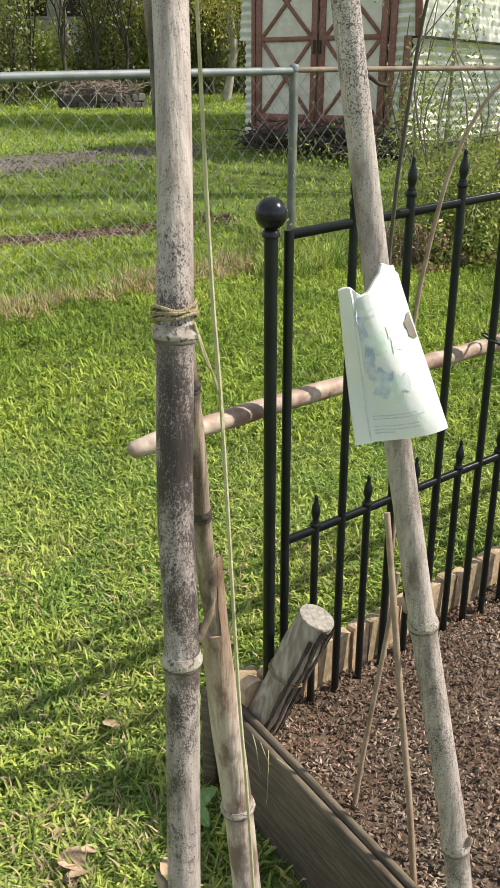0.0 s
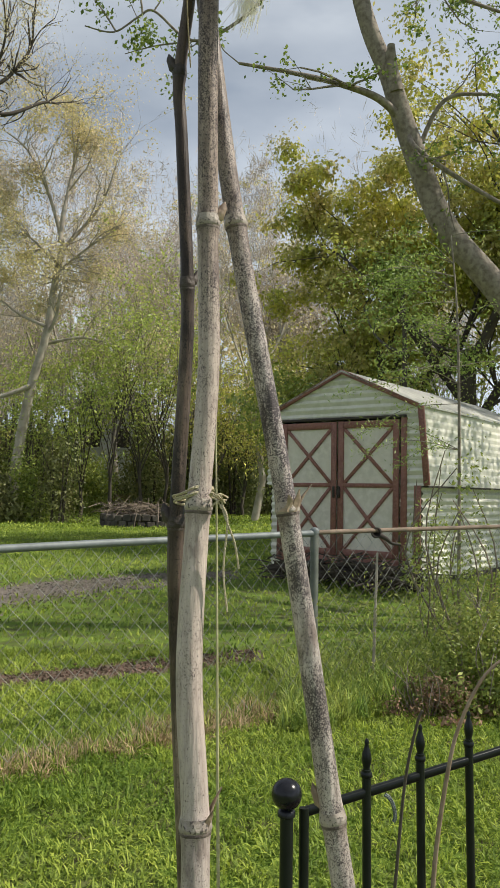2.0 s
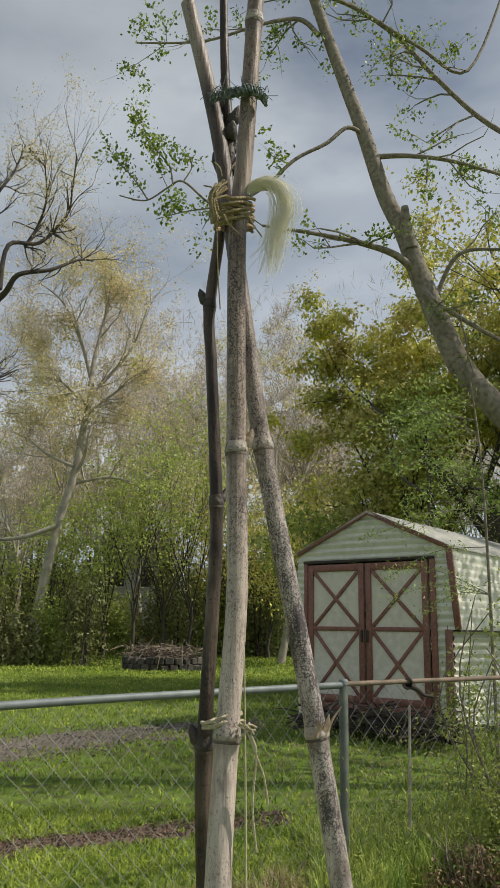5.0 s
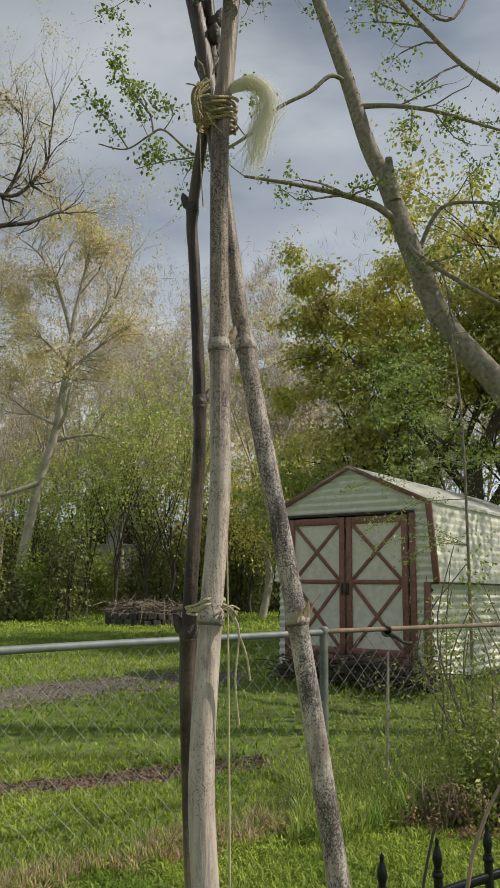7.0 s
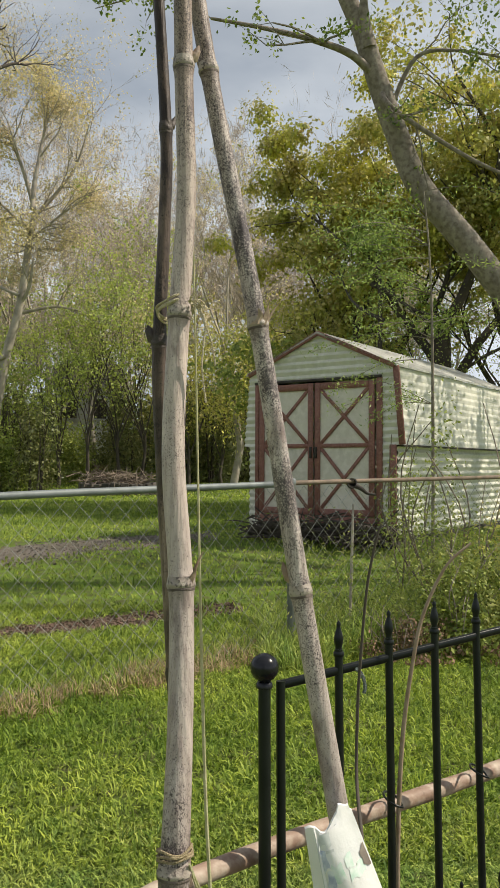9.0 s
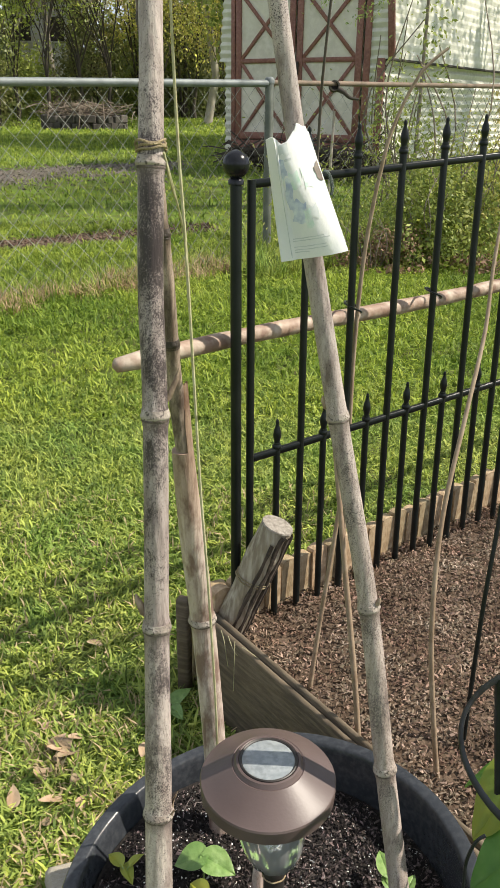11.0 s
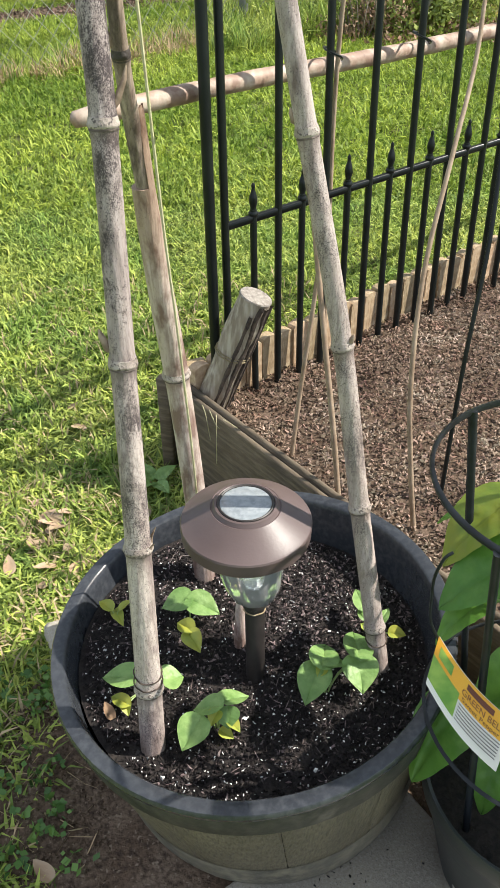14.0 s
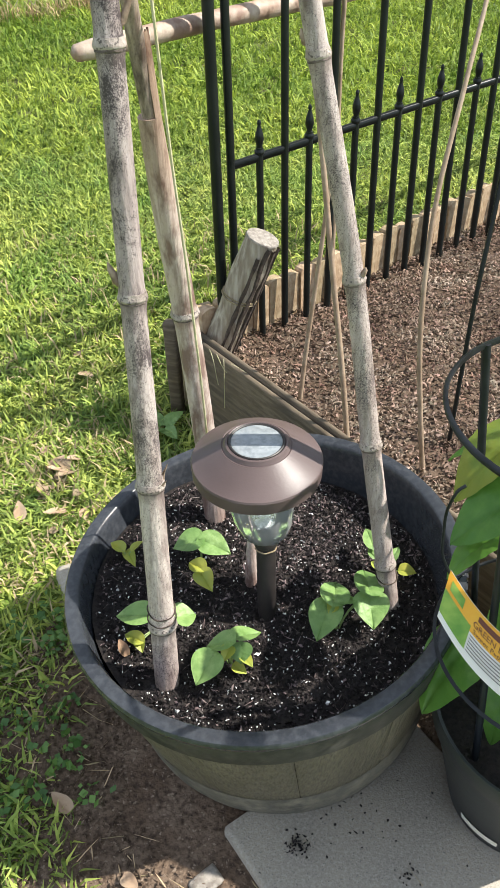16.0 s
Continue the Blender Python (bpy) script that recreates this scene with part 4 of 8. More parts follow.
def bamboo(name, pts, taper, nodes, mat, label, stubs=()):
    """A culm along pts, its radius by height in taper, with raised rings at the heights in nodes."""
    line = pole_path(pts)
    z0, z1 = line[0].z, line[-1].z
    heights = sorted(set([p.z for p in line] + [z + dz for z in nodes for dz in (-0.020, -0.014, -0.010, -0.007, -0.004, -0.0015, 0.0015, 0.004, 0.007, 0.010, 0.014, 0.020)]))
    zs = [p.z for p in line]

    def girth(z):
        return float(np.interp(z, [q[0] for q in taper], [q[1] for q in taper]))

    def at(z):
        return Vector((float(np.interp(z, zs, [p.x for p in line])), float(np.interp(z, zs, [p.y for p in line])), z))

    path = [at(z) for z in heights if z0 <= z <= z1]
    rad = []
    for p in path:
        r = girth(p.z)
        near = min([abs(p.z - z) for z in nodes] + [9])
        r *= 1 + 0.13 * math.exp(-(near / 0.0065) ** 2)
        r *= 1 + 0.012 * noise.noise((p.z * 9, taper[0][1] * 999, 0))
        rad.append(r)
    ob = thing(name, label, "bamboo pole", at=tuple(path[0]), group="tripod poles")
    culm = part("culm", Shape().tube(path, rad, 22), mat, ob)
    stain = culm.data.attributes.new("stain", "FLOAT", "POINT")
    for k, p in enumerate(culm.data.vertices):
        below = min([z - p.co.z for z in nodes if z >= p.co.z] + [9])
        over = min([p.co.z - z for z in nodes if z < p.co.z] + [9])
        stain.data[k].value = max(math.exp(-below / 0.022), 0.85 * math.exp(-over / 0.010))
    for z in nodes:
        if not z0 < z < z1 - 0.004:
            continue
        r = girth(z)
        c, ax_ = at(z), (at(min(z + 0.01, z1)) - at(max(z - 0.01, z0))).normalized()
        mm = Matrix.Translation(c) @ ax_.to_track_quat("Z", "Y").to_matrix().to_4x4()
        def uneven(a, j):
            return 1 + 0.03 * noise.noise((3 * math.cos(a), 3 * math.sin(a), z * 50 + j))

        dim = mat is M_BAMBOO_DARK
        ring_s = Shape().lathe([(r * 1.06, -0.0022), (r * 1.16, -0.0013), (r * 1.205, 0.0), (r * 1.19, 0.0014), (r * 1.14, 0.0032), (r * 1.08, 0.0064)], 22, mm, uneven)
        part("node_ring", ring_s, M_NODE_DARK if dim else M_NODE, ob)
        scar = Shape().lathe([(r * 1.06, -0.0042), (r * 1.125, -0.0036), (r * 1.13, -0.0020), (r * 1.07, -0.0014)], 22, mm, uneven)
        part("node_scar", scar, M_NODE_DARK if dim else M_SCAR, ob, "thin dark groove under the node")
    for z, ang, ln, rr in stubs:
        r = girth(z)
        c = at(z)
        o = Vector((math.cos(ang), math.sin(ang), 0))
        sh = Shape().tube([c + o * r * 0.5, c + o * (r * 1.1) + Vector((0, 0, 0.25 * ln)), c + o * (r + 0.35 * ln) + Vector((0, 0, 0.9 * ln)), c + o * (r + 0.45 * ln) + Vector((0, 0, 1.3 * ln))],
                          [rr, rr * 1.05, rr * 0.75, rr * 0.15], 8)
        part("branch_stub", sh, M_NODE_DARK if mat is M_BAMBOO_DARK and z > 1.2 else M_SHEATH, ob, "broken branch stub with papery sheath")
    return ob, at


def sheath(pole, at, z, r, flakes):
    """Torn pointed flakes of leaf sheath standing off a node: angle, height, outward curl, half width."""
    for ang, tall, outw, wide in flakes:
        sh, c0 = Shape(), at(z)
        o, si = Vector((math.cos(ang), math.sin(ang), 0)), Vector((-math.sin(ang), math.cos(ang), 0))
        for i in range(7):
            h = i / 6
            mid_ = c0 + o * (r + outw * h ** 1.6) + Vector((0, 0, -0.003 + tall * h)) + si * 0.0012 * math.sin(5 * h + ang)
            w = wide * (1 - h ** 1.5) * (0.8 + 0.25 * math.sin(7 * h + 3 * ang)) + 0.0003
            for dd in (0.0, 0.0007):
                sh.v += [tuple(mid_ - si * w - o * 0.0015 * (1 - h) + o * dd), tuple(mid_ + o * (0.0012 * (1 - h) + dd)), tuple(mid_ + si * w - o * 0.0015 * (1 - h) + o * dd)]
        for i in range(6):
            b = 6 * i
            sh.f += [(b, b + 1, b + 7, b + 6), (b + 1, b + 2, b + 8, b + 7), (b + 9, b + 10, b + 4, b + 3), (b + 10, b + 11, b + 5, b + 4), (b, b + 6, b + 9, b + 3), (b + 2, b + 5, b + 11, b + 8)]
        part("sheath_flake", sh, M_SHEATH, pole, "pointed flake of torn tan sheath")


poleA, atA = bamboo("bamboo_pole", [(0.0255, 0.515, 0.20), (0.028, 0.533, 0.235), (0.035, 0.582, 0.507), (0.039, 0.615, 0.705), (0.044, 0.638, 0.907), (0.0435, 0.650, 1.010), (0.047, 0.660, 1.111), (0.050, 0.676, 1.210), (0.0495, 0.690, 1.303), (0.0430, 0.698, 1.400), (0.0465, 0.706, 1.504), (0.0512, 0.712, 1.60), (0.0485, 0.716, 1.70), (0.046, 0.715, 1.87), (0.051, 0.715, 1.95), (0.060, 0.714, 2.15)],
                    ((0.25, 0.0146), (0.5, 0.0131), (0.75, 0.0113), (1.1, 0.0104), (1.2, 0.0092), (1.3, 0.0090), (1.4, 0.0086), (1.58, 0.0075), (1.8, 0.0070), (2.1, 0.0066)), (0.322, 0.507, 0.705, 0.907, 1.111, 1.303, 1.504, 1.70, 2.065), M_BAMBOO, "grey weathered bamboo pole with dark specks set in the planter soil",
                    stubs=((0.716, 2.9, 0.017, 0.0042), (0.917, 0.2, 0.024, 0.0030), (1.704, 0.1, 0.010, 0.0036)))
sheath(poleA, atA, 1.308, 0.0092, ((0.25, 0.022, 0.007, 0.0042), (-0.6, 0.012, 0.005, 0.0045)))
sheath(poleA, atA, 0.510, 0.0132, ((0.2, 0.024, 0.006, 0.0045), (-0.5, 0.014, 0.007, 0.0040)))
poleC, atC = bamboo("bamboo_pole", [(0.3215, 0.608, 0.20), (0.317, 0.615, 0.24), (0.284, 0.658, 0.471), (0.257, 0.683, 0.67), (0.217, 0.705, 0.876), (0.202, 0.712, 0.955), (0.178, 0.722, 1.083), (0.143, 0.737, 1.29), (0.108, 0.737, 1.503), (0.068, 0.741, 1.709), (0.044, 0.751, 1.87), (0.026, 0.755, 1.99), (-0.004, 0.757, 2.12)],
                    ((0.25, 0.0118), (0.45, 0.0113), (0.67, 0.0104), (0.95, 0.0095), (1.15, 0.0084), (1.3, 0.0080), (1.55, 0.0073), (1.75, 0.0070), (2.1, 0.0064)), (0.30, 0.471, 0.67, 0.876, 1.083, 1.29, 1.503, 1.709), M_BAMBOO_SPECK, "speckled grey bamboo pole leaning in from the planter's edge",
                    stubs=((0.678, -0.7, 0.007, 0.0034), (0.884, 2.8, 0.010, 0.0034), (1.298, 2.9, 0.012, 0.0034), (1.714, 2.4, 0.010, 0.003)))
sheath(poleC, atC, 1.505, 0.0078, ((0.15, 0.020, 0.010, 0.0055), (-0.75, 0.016, 0.004, 0.0050), (-1.5, 0.012, 0.003, 0.0045)))
poleB, atB = bamboo("bamboo_pole", [(0.1075, 0.796, 0.20), (0.105, 0.798, 0.24), (0.097, 0.815, 0.40), (0.085, 0.825, 0.565), (0.073, 0.812, 0.70), (0.0655, 0.804, 0.803)],
                    ((0.24, 0.0150), (0.45, 0.0150), (0.66, 0.0150), (0.76, 0.0132), (0.803, 0.0122)), (0.33, 0.563), M_BAMBOO_PALE, "thick pale bamboo pole with a split broken top behind the others")
# the broken rim stands up as a curved shell on one side
sh = Shape()
for i in range(9):
    q = i / 8
    c0 = atB(0.803).lerp(Vector((0.0605, 0.8015, 0.882)), q)
    for j in range(7):
        a = -1.05 + (1.75 - 0.9 * q ** 2) * j / 6 + 0.18 * noise.noise((q * 6, j, 2))
        for rr in (0.0122, 0.0100):
            sh.v.append(tuple(c0 + Vector((math.cos(a) * rr, math.sin(a) * rr, 0.006 * noise.noise((j * 0.9, 3, 1)) * (q > 0.9)))))
for i in range(8):
    for j in range(6):
        o = (i * 7 + j) * 2
        sh.f += [(o, o + 2, o + 16, o + 14), (o + 1, o + 15, o + 17, o + 3)]
    sh.f += [(i * 14, i * 14 + 14, i * 14 + 15, i * 14 + 1), (i * 14 + 12, i * 14 + 13, i * 14 + 27, i * 14 + 26)]
sh.f += [(112 + 2 * j, 113 + 2 * j, 115 + 2 * j, 114 + 2 * j) for j in range(6)]
part("split_splinter", sh, M_BAMBOO_PALE, poleB, "standing shell of split bamboo with a dark inside")
poleD, atD = bamboo("bamboo_pole", [(0.072, 0.806, 0.76), (0.062, 0.798, 0.85), (0.057, 0.782, 0.92), (0.055, 0.772, 0.99), (0.048, 0.766, 1.10), (0.040, 0.762, 1.25), (0.031, 0.761, 1.41), (0.0285, 0.760, 1.49), (0.032, 0.760, 1.592), (0.033, 0.760, 1.661), (0.026, 0.760, 1.78), (0.023, 0.760, 1.827), (0.030, 0.760, 1.896), (0.036, 0.760, 1.975), (0.031, 0.760, 2.046), (0.027, 0.760, 2.14)],
                    ((0.76, 0.0092), (0.88, 0.0084), (0.96, 0.0074), (1.06, 0.0064), (1.2, 0.0058), (1.47, 0.0064), (1.51, 0.0054), (1.65, 0.0050), (1.8, 0.0046), (1.97, 0.0046), (2.14, 0.0034)), (0.93, 1.04, 1.22, 1.49, 1.668, 1.83, 1.97), M_BAMBOO_DARK, "thin dark brown bamboo pole spliced into the broken one",
                    stubs=((0.938, 3.4, 0.018, 0.004), (1.493, 2.9, 0.010, 0.0046), (1.834, 2.9, 0.010, 0.0040), (1.975, 0.4, 0.020, 0.0046), (1.670, 0.6, 0.009, 0.003), (1.95, 3.0, 0.018, 0.0045), (1.955, 0.1, 0.012, 0.0055), (1.99, 3.3, 0.014, 0.0042), (2.0, -0.4, 0.012, 0.0052), (1.985, -1.2, 0.010, 0.0055), (2.015, 2.6, 0.012, 0.0045)))

# twine round the poles
def lashing(name, c, axis, r, turns, wire, rise, label, mat, seed, squash=1.0):
    sh = Shape()
    a0 = Vector((1, 0, 0))
    b0 = axis.cross(a0).normalized()
    a0 = b0.cross(axis).normalized()
    pts = []
    for k in range(int(26 * turns) + 1):
        a = 2 * math.pi * k / 26
        rr = r * (1 + 0.10 * noise.noise((k * 0.23, seed, 1)))
        pts.append(c + a0 * math.cos(a) * rr + b0 * math.sin(a) * rr * squash + axis * (rise * (k / (26 * turns) - 0.5) + 0.005 * noise.noise((k * 0.17, seed, 4))))
    sh.tube(pts, wire, 7)
    return solo(name, sh, mat, label, "twine")


lashing("twine_lashing", Vector((0.043, 0.729, 1.896)), Vector((0.06, -0.40, 1)).normalized(), 0.0150, 6, 0.0013, 0.024, "jute twine wound round the crossing bamboo poles", M_TWINE, 4, 1.62)
lashing("twine_lashing", Vector((0.042, 0.728, 1.893)), Vector((-0.16, -0.36, 1)).normalized(), 0.0158, 3, 0.0012, 0.018, "slanting turns of jute twine over the lashing", M_TWINE, 14, 1.60)
lashing("twine_lashing", Vector((0.0385, 0.726, 1.893)), Vector((0.85, -0.45, 1)).normalized(), 0.0165, 3, 0.0011, 0.010, "steep crossing turns of jute twine", M_TWINE, 23, 1.35)
ends = thing("loose_twine", "bundled strands and loose ends of jute twine on the lashing", "twine", at=(0.034, 0.700, 1.895))
rng = random.Random(6)
for k in range(9):
    a0 = Vector((0.034 + rng.uniform(-0.006, 0.006), 0.702 + rng.uniform(-0.003, 0.003), 1.905 + rng.uniform(-0.006, 0.006)))
    a1 = Vector((0.027 + rng.uniform(-0.003, 0.008), 0.701, 1.878 + rng.uniform(-0.005, 0.008)))
    part("strand", Shape().tube(bezier_path([a0, a0.lerp(a1, 0.5) + Vector((-0.004 - rng.uniform(0, 0.003), -0.004, 0.001)), a1], 6), 0.0010, 6), M_TWINE, ends)
for k, (x, z, dx, dz) in enumerate(((0.031, 1.878, 0.004, -0.075), (0.034, 1.912, -0.006, 0.012), (0.040, 1.912, 0.004, 0.012), (0.036, 1.880, 0.012, -0.016), (0.055, 1.880, 0.010, -0.018), (0.030, 1.898, -0.010, 0.006))):
    p0 = Vector((x, 0.699, z))
    part("strand", Shape().tube(bezier_path([p0, p0 + Vector((dx * 0.3, -0.002, dz * 0.5)), p0 + Vector((dx, 0.0, dz))], 6), 0.0006 if k else 0.0005, 5), M_TWINE, ends)
s = Shape()
rng = random.Random(5)
for k in range(230):
    a0 = Vector((0.053 + rng.uniform(-0.002, 0.003), 0.711, 1.908 + rng.uniform(-0.004, 0.005)))
    w, v = rng.gauss(0.88, 0.15), rng.uniform(-0.006, 0.006)
    end = rng.uniform(0.55, 1.12)
    pth = [a0, a0 + Vector((0.015 * w, v, 0.006)), a0 + Vector((0.028 * w, v - 0.002, 0.000)), a0 + Vector((0.0335 * w, v - 0.002, -0.016)), a0 + Vector((0.029 * w + rng.gauss(0, 0.002), v, -0.040 * end)), a0 + Vector((0.021 * w + rng.gauss(0, 0.004), v, -0.066 * end))]
    s.tube(bezier_path(pth, 4), 0.00013, 3, caps=False)
solo("frayed_twine_end", s, M_FRAY, "pale frayed twine end curling off the lashing", "twine", kind="stuff")
lashing("twine_tie", Vector((0.0425, 0.728, 1.512)), Vector((-0.22, 0.05, 1)).normalized(), 0.0140, 3, 0.0009, 0.006, "pale twine tie round two bamboo poles", M_TWINE_CREAM, 8, 2.15)
ends = thing("loose_twine", "knot and loose hanging ends of the pale twine tie", "twine", at=(0.062, 0.697, 1.507))
for k, (dx, dz) in enumerate(((0.009, -0.042), (0.002, -0.070))):
    p0 = Vector((0.062, 0.697, 1.507))
    part("hanging_end", Shape().tube(bezier_path([p0, p0 + Vector((0.004, -0.004, -0.012)), p0 + Vector((dx, -0.002, dz * 0.6)), p0 + Vector((dx + 0.003, 0, dz))], 5), [0.0010] * 5 + [0.0007] * 11, 6), M_TWINE_CREAM, ends)
kr = random.Random(44)
for k in range(7):
    p0 = Vector((0.061, 0.697, 1.509)) + Vector((kr.gauss(0, 0.003), kr.gauss(0, 0.002), kr.gauss(0, 0.004)))
    d0 = Vector((kr.gauss(0, 1), kr.gauss(-0.3, 0.6), kr.gauss(0, 1))).normalized() * 0.0055
    part("knot_strand", Shape().tube(bezier_path([p0 - d0, p0 + Vector((0, -0.003, 0.002)), p0 + d0], 4), 0.0007, 5), M_TWINE_CREAM, ends)
lashing("twine_tie", Vector((0.0473, 0.6615, 1.124)), Vector((-0.1, 0.1, 1)).normalized(), 0.0120, 3, 0.0010, 0.007, "brown twine tied above a bamboo node", M_TWINE, 9, 1.05)
# dark green rope at the top
s = Shape()
for q in range(3):
    line = bezier_path([(0.020, 0.746, 2.014), (0.029, 0.732, 2.008), (0.044, 0.703, 1.989), (0.054, 0.701, 1.990), (0.062, 0.705, 1.988), (0.067, 0.708, 1.985)], 14)
    pts = []
    for i, c0 in enumerate(line):
        a = i * 0.55 + q * 2.09
        pts.append(c0 + Vector((0, 0.0024 * math.cos(a), 0.0032 * math.sin(a) + 0.0030 * noise.noise((i * 0.3, q, 0)))))
    s.tube(pts, 0.0015, 5)
rr = random.Random(12)
for k in range(70):
    c0 = Vector((rr.uniform(0.024, 0.066), 0.706, 1.990 + rr.uniform(-0.003, 0.004)))
    s.tube([c0, c0 + Vector((rr.gauss(0, 0.003), -0.002, rr.gauss(0, 0.004))), c0 + Vector((rr.gauss(0, 0.006), rr.gauss(-0.002, 0.003), rr.gauss(0, 0.006)))], 0.0003, 3, caps=False)
solo("green_rope", s, M_ROPE_GREEN, "frayed dark green rope across the pole tops", "rope")
# the long pale string hanging beside the poles
pts = [(0.046, 0.735, 1.885), (0.052, 0.742, 1.70), (0.058, 0.748, 1.50), (0.063, 0.748, 1.29), (0.068, 0.746, 1.13), (0.074, 0.742, 1.02), (0.083, 0.735, 0.80), (0.090, 0.728, 0.68), (0.098, 0.745, 0.50), (0.102, 0.765, 0.34)]
solo("hanging_string", Shape().tube(bezier_path(pts, 6), [0.0005 + 0.0010 * min(1.0, max(0.0, (i - 8) / 16)) for i in range(55)], 6), M_TWINE_PALE, "long pale green-yellow string hanging down from the lashing", "string")
for q in range(2):
    pts = [(0.0575, 0.653, 1.120), (0.0625, 0.672, 1.098 - 0.004 * q), (0.0685, 0.705 + 0.004 * q, 1.068), (0.0725, 0.738, 1.040), (0.0745, 0.741, 1.005 - 0.02 * q)]
    solo("side_string", Shape().tube(bezier_path(pts, 6), 0.0009, 6), M_TWINE_PALE, "short tan string drawn from the node to the hanging string", "string")

# ---- barrel planter ----
POT_M = Matrix.Translation(POT_C) @ POT_TILT
planter = thing("barrel_planter", "dark grey plastic half-barrel planter with grey-brown staves, full of soil", "planter", at=tuple(POT_C))
H_ = 0.292
rim = Shape().lathe([(0.2500, H_ - 0.0125), (0.2550, H_ - 0.0120), (0.2568, H_ - 0.0085), (0.2568, H_ - 0.0035), (0.2545, H_), (0.2400, H_ + 0.001), (0.2370, H_ - 0.002), (0.2350, H_ - 0.012), (0.2235, H_ - 0.075), (0.2210, H_ - 0.090)], 80, POT_M, lambda a, j: 1 + 0.0018 * noise.noise((3 * math.cos(a), 3 * math.sin(a), 2)))
rim.f = rim.f[:-2]
part("rim", rim, M_RIM, planter, "dark blue-grey plastic rim")
# Same plastic as the rim; the dark colour stands for shade under the lip.
band = Shape().lathe([(0.2450, H_ - 0.052), (0.2500, H_ - 0.050), (0.2520, H_ - 0.014), (0.2505, H_ - 0.011)], 80, POT_M)
band.f = band.f[:-2]
part("rim_band", band, M_BAND, planter, "band under the rim with lip shade in its dark colour")


def barrel_r(z):
    return 0.190 + (0.2465 - 0.190) * min(1.0, (z / 0.25)) ** 0.8


NST = 12
for k in range(NST):
    s, a0, a1 = Shape(), 2 * math.pi * (k + 0.002) / NST, 2 * math.pi * (k + 0.998) / NST
    rows, zs = [], [0.0, 0.04, 0.08, 0.12, 0.16, 0.20, 0.25]
    verts = []
    for z in zs:
        for j in range(9):
            a = a0 + (a1 - a0) * (0, 0.02, 0.16, 0.33, 0.5, 0.67, 0.84, 0.98, 1)[j]
            r = barrel_r(z) - (0.0016 if j in (0, 8) else 0.0)
            verts.append(POT_M @ Vector((r * math.cos(a), r * math.sin(a), z)))
    faces = [(i * 9 + j, i * 9 + j + 1, i * 9 + j + 10, i * 9 + j + 9) for i in range(len(zs) - 1) for j in range(8)]
    s.add(verts, faces)
    part("stave", s, M_STAVE, planter)
shell = Shape().lathe([(0.0, 0.003), (0.183, 0.003), (0.236, 0.24), (0.23, 0.25)], 48, POT_M)
shell.f = shell.f[:-1]
part("inner_shell", shell, M_RIM, planter)
for z, h in ((0.045, 0.085),):
    rr = [(barrel_r(z - h / 2) + 0.0005, z - h / 2), (barrel_r(z - h / 2) + 0.0055, z - h / 2 + 0.006)] + [(barrel_r(z + q * h) + 0.0062 - 0.006 * q * q * 4, z + q * h) for q in (-0.25, 0, 0.2, 0.34, 0.45)] + [(barrel_r(z + h / 2) + 0.0005, z + h / 2)]
    sh = Shape().lathe(rr, 64, POT_M)
    sh.f = sh.f[:-2]
    part("hoop", sh, M_HOOP, planter, "broad moulded plastic hoop")

SOIL_Z = 0.236


def soil_h(x, y):
    return SOIL_Z + 0.008 * noise.noise((x * 9, y * 9, 3)) + 0.004 * noise.noise((x * 35, y * 35, 8)) + 0.012 * max(0.0, (y - 0.70) * 2)


s = Shape()
sc = Vector((0.1615, 0.662, 0))
NR, NS = 16, 48
s.v = [(sc.x, sc.y, soil_h(sc.x, sc.y))]
for j in range(1, NR + 1):
    for k in range(NS):
        a, r = 2 * math.pi * k / NS, 0.2285 * j / NR
        x, y = sc.x + r * math.cos(a), sc.y + r * math.sin(a)
        s.v.append((x, y, soil_h(x, y)))
s.f = [(0, 1 + k, 1 + (k + 1) % NS) for k in range(NS)] + [(1 + (j - 1) * NS + k, 1 + j * NS + k, 1 + j * NS + (k + 1) % NS, 1 + (j - 1) * NS + (k + 1) % NS) for j in range(1, NR) for k in range(NS)]
solo("potting_soil", s, M_SOIL, "black moist potting soil filling the planter", "soil", kind="stuff")


def soil_place(rng):
    r, a = 0.222 * math.sqrt(rng.uniform(0, 1)), rng.uniform(0, 6.28)
    x, y = sc.x + r * math.cos(a), sc.y + r * math.sin(a)
    return (x, y, soil_h(x, y) + rng.uniform(-0.001, 0.003))


chips("soil_crumbs", 22000, soil_place, (0.0036, 0.0022, 0.0019), M_SOILBIT, 31, "dark crumbs and bark bits on the potting soil", "soil")
def far_soil_place(rng):
    """Places on the soil, most of them on its far right side."""
    while True:
        p = soil_place(rng)
        if rng.uniform() < 0.18 + 0.82 * min(1.0, max(0.0, (p[1] - 0.60) * 9)) * min(1.0, max(0.15, (p[0] - 0.02) * 8)):
            return p


chips("bark_bits", 3510, far_soil_place, (0.0056, 0.0030, 0.0020), M_BARKBIT, 33, "grey-brown bark bits lying on the potting soil", "bark")
chips("soil_fibres", 500, soil_place, (0.013, 0.0009, 0.0008), M_BARKBIT, 35, "thin brown fibres in the potting soil", "fibres")
chips("perlite", 1600, soil_place, (0.0021, 0.0019, 0.0017), M_PERLITE, 32, "white perlite grains in the potting soil", "perlite")
chips("perlite", 70, soil_place, (0.0044, 0.0036, 0.0030), M_PERLITE, 36, "larger pale perlite grains in the potting soil", "perlite")


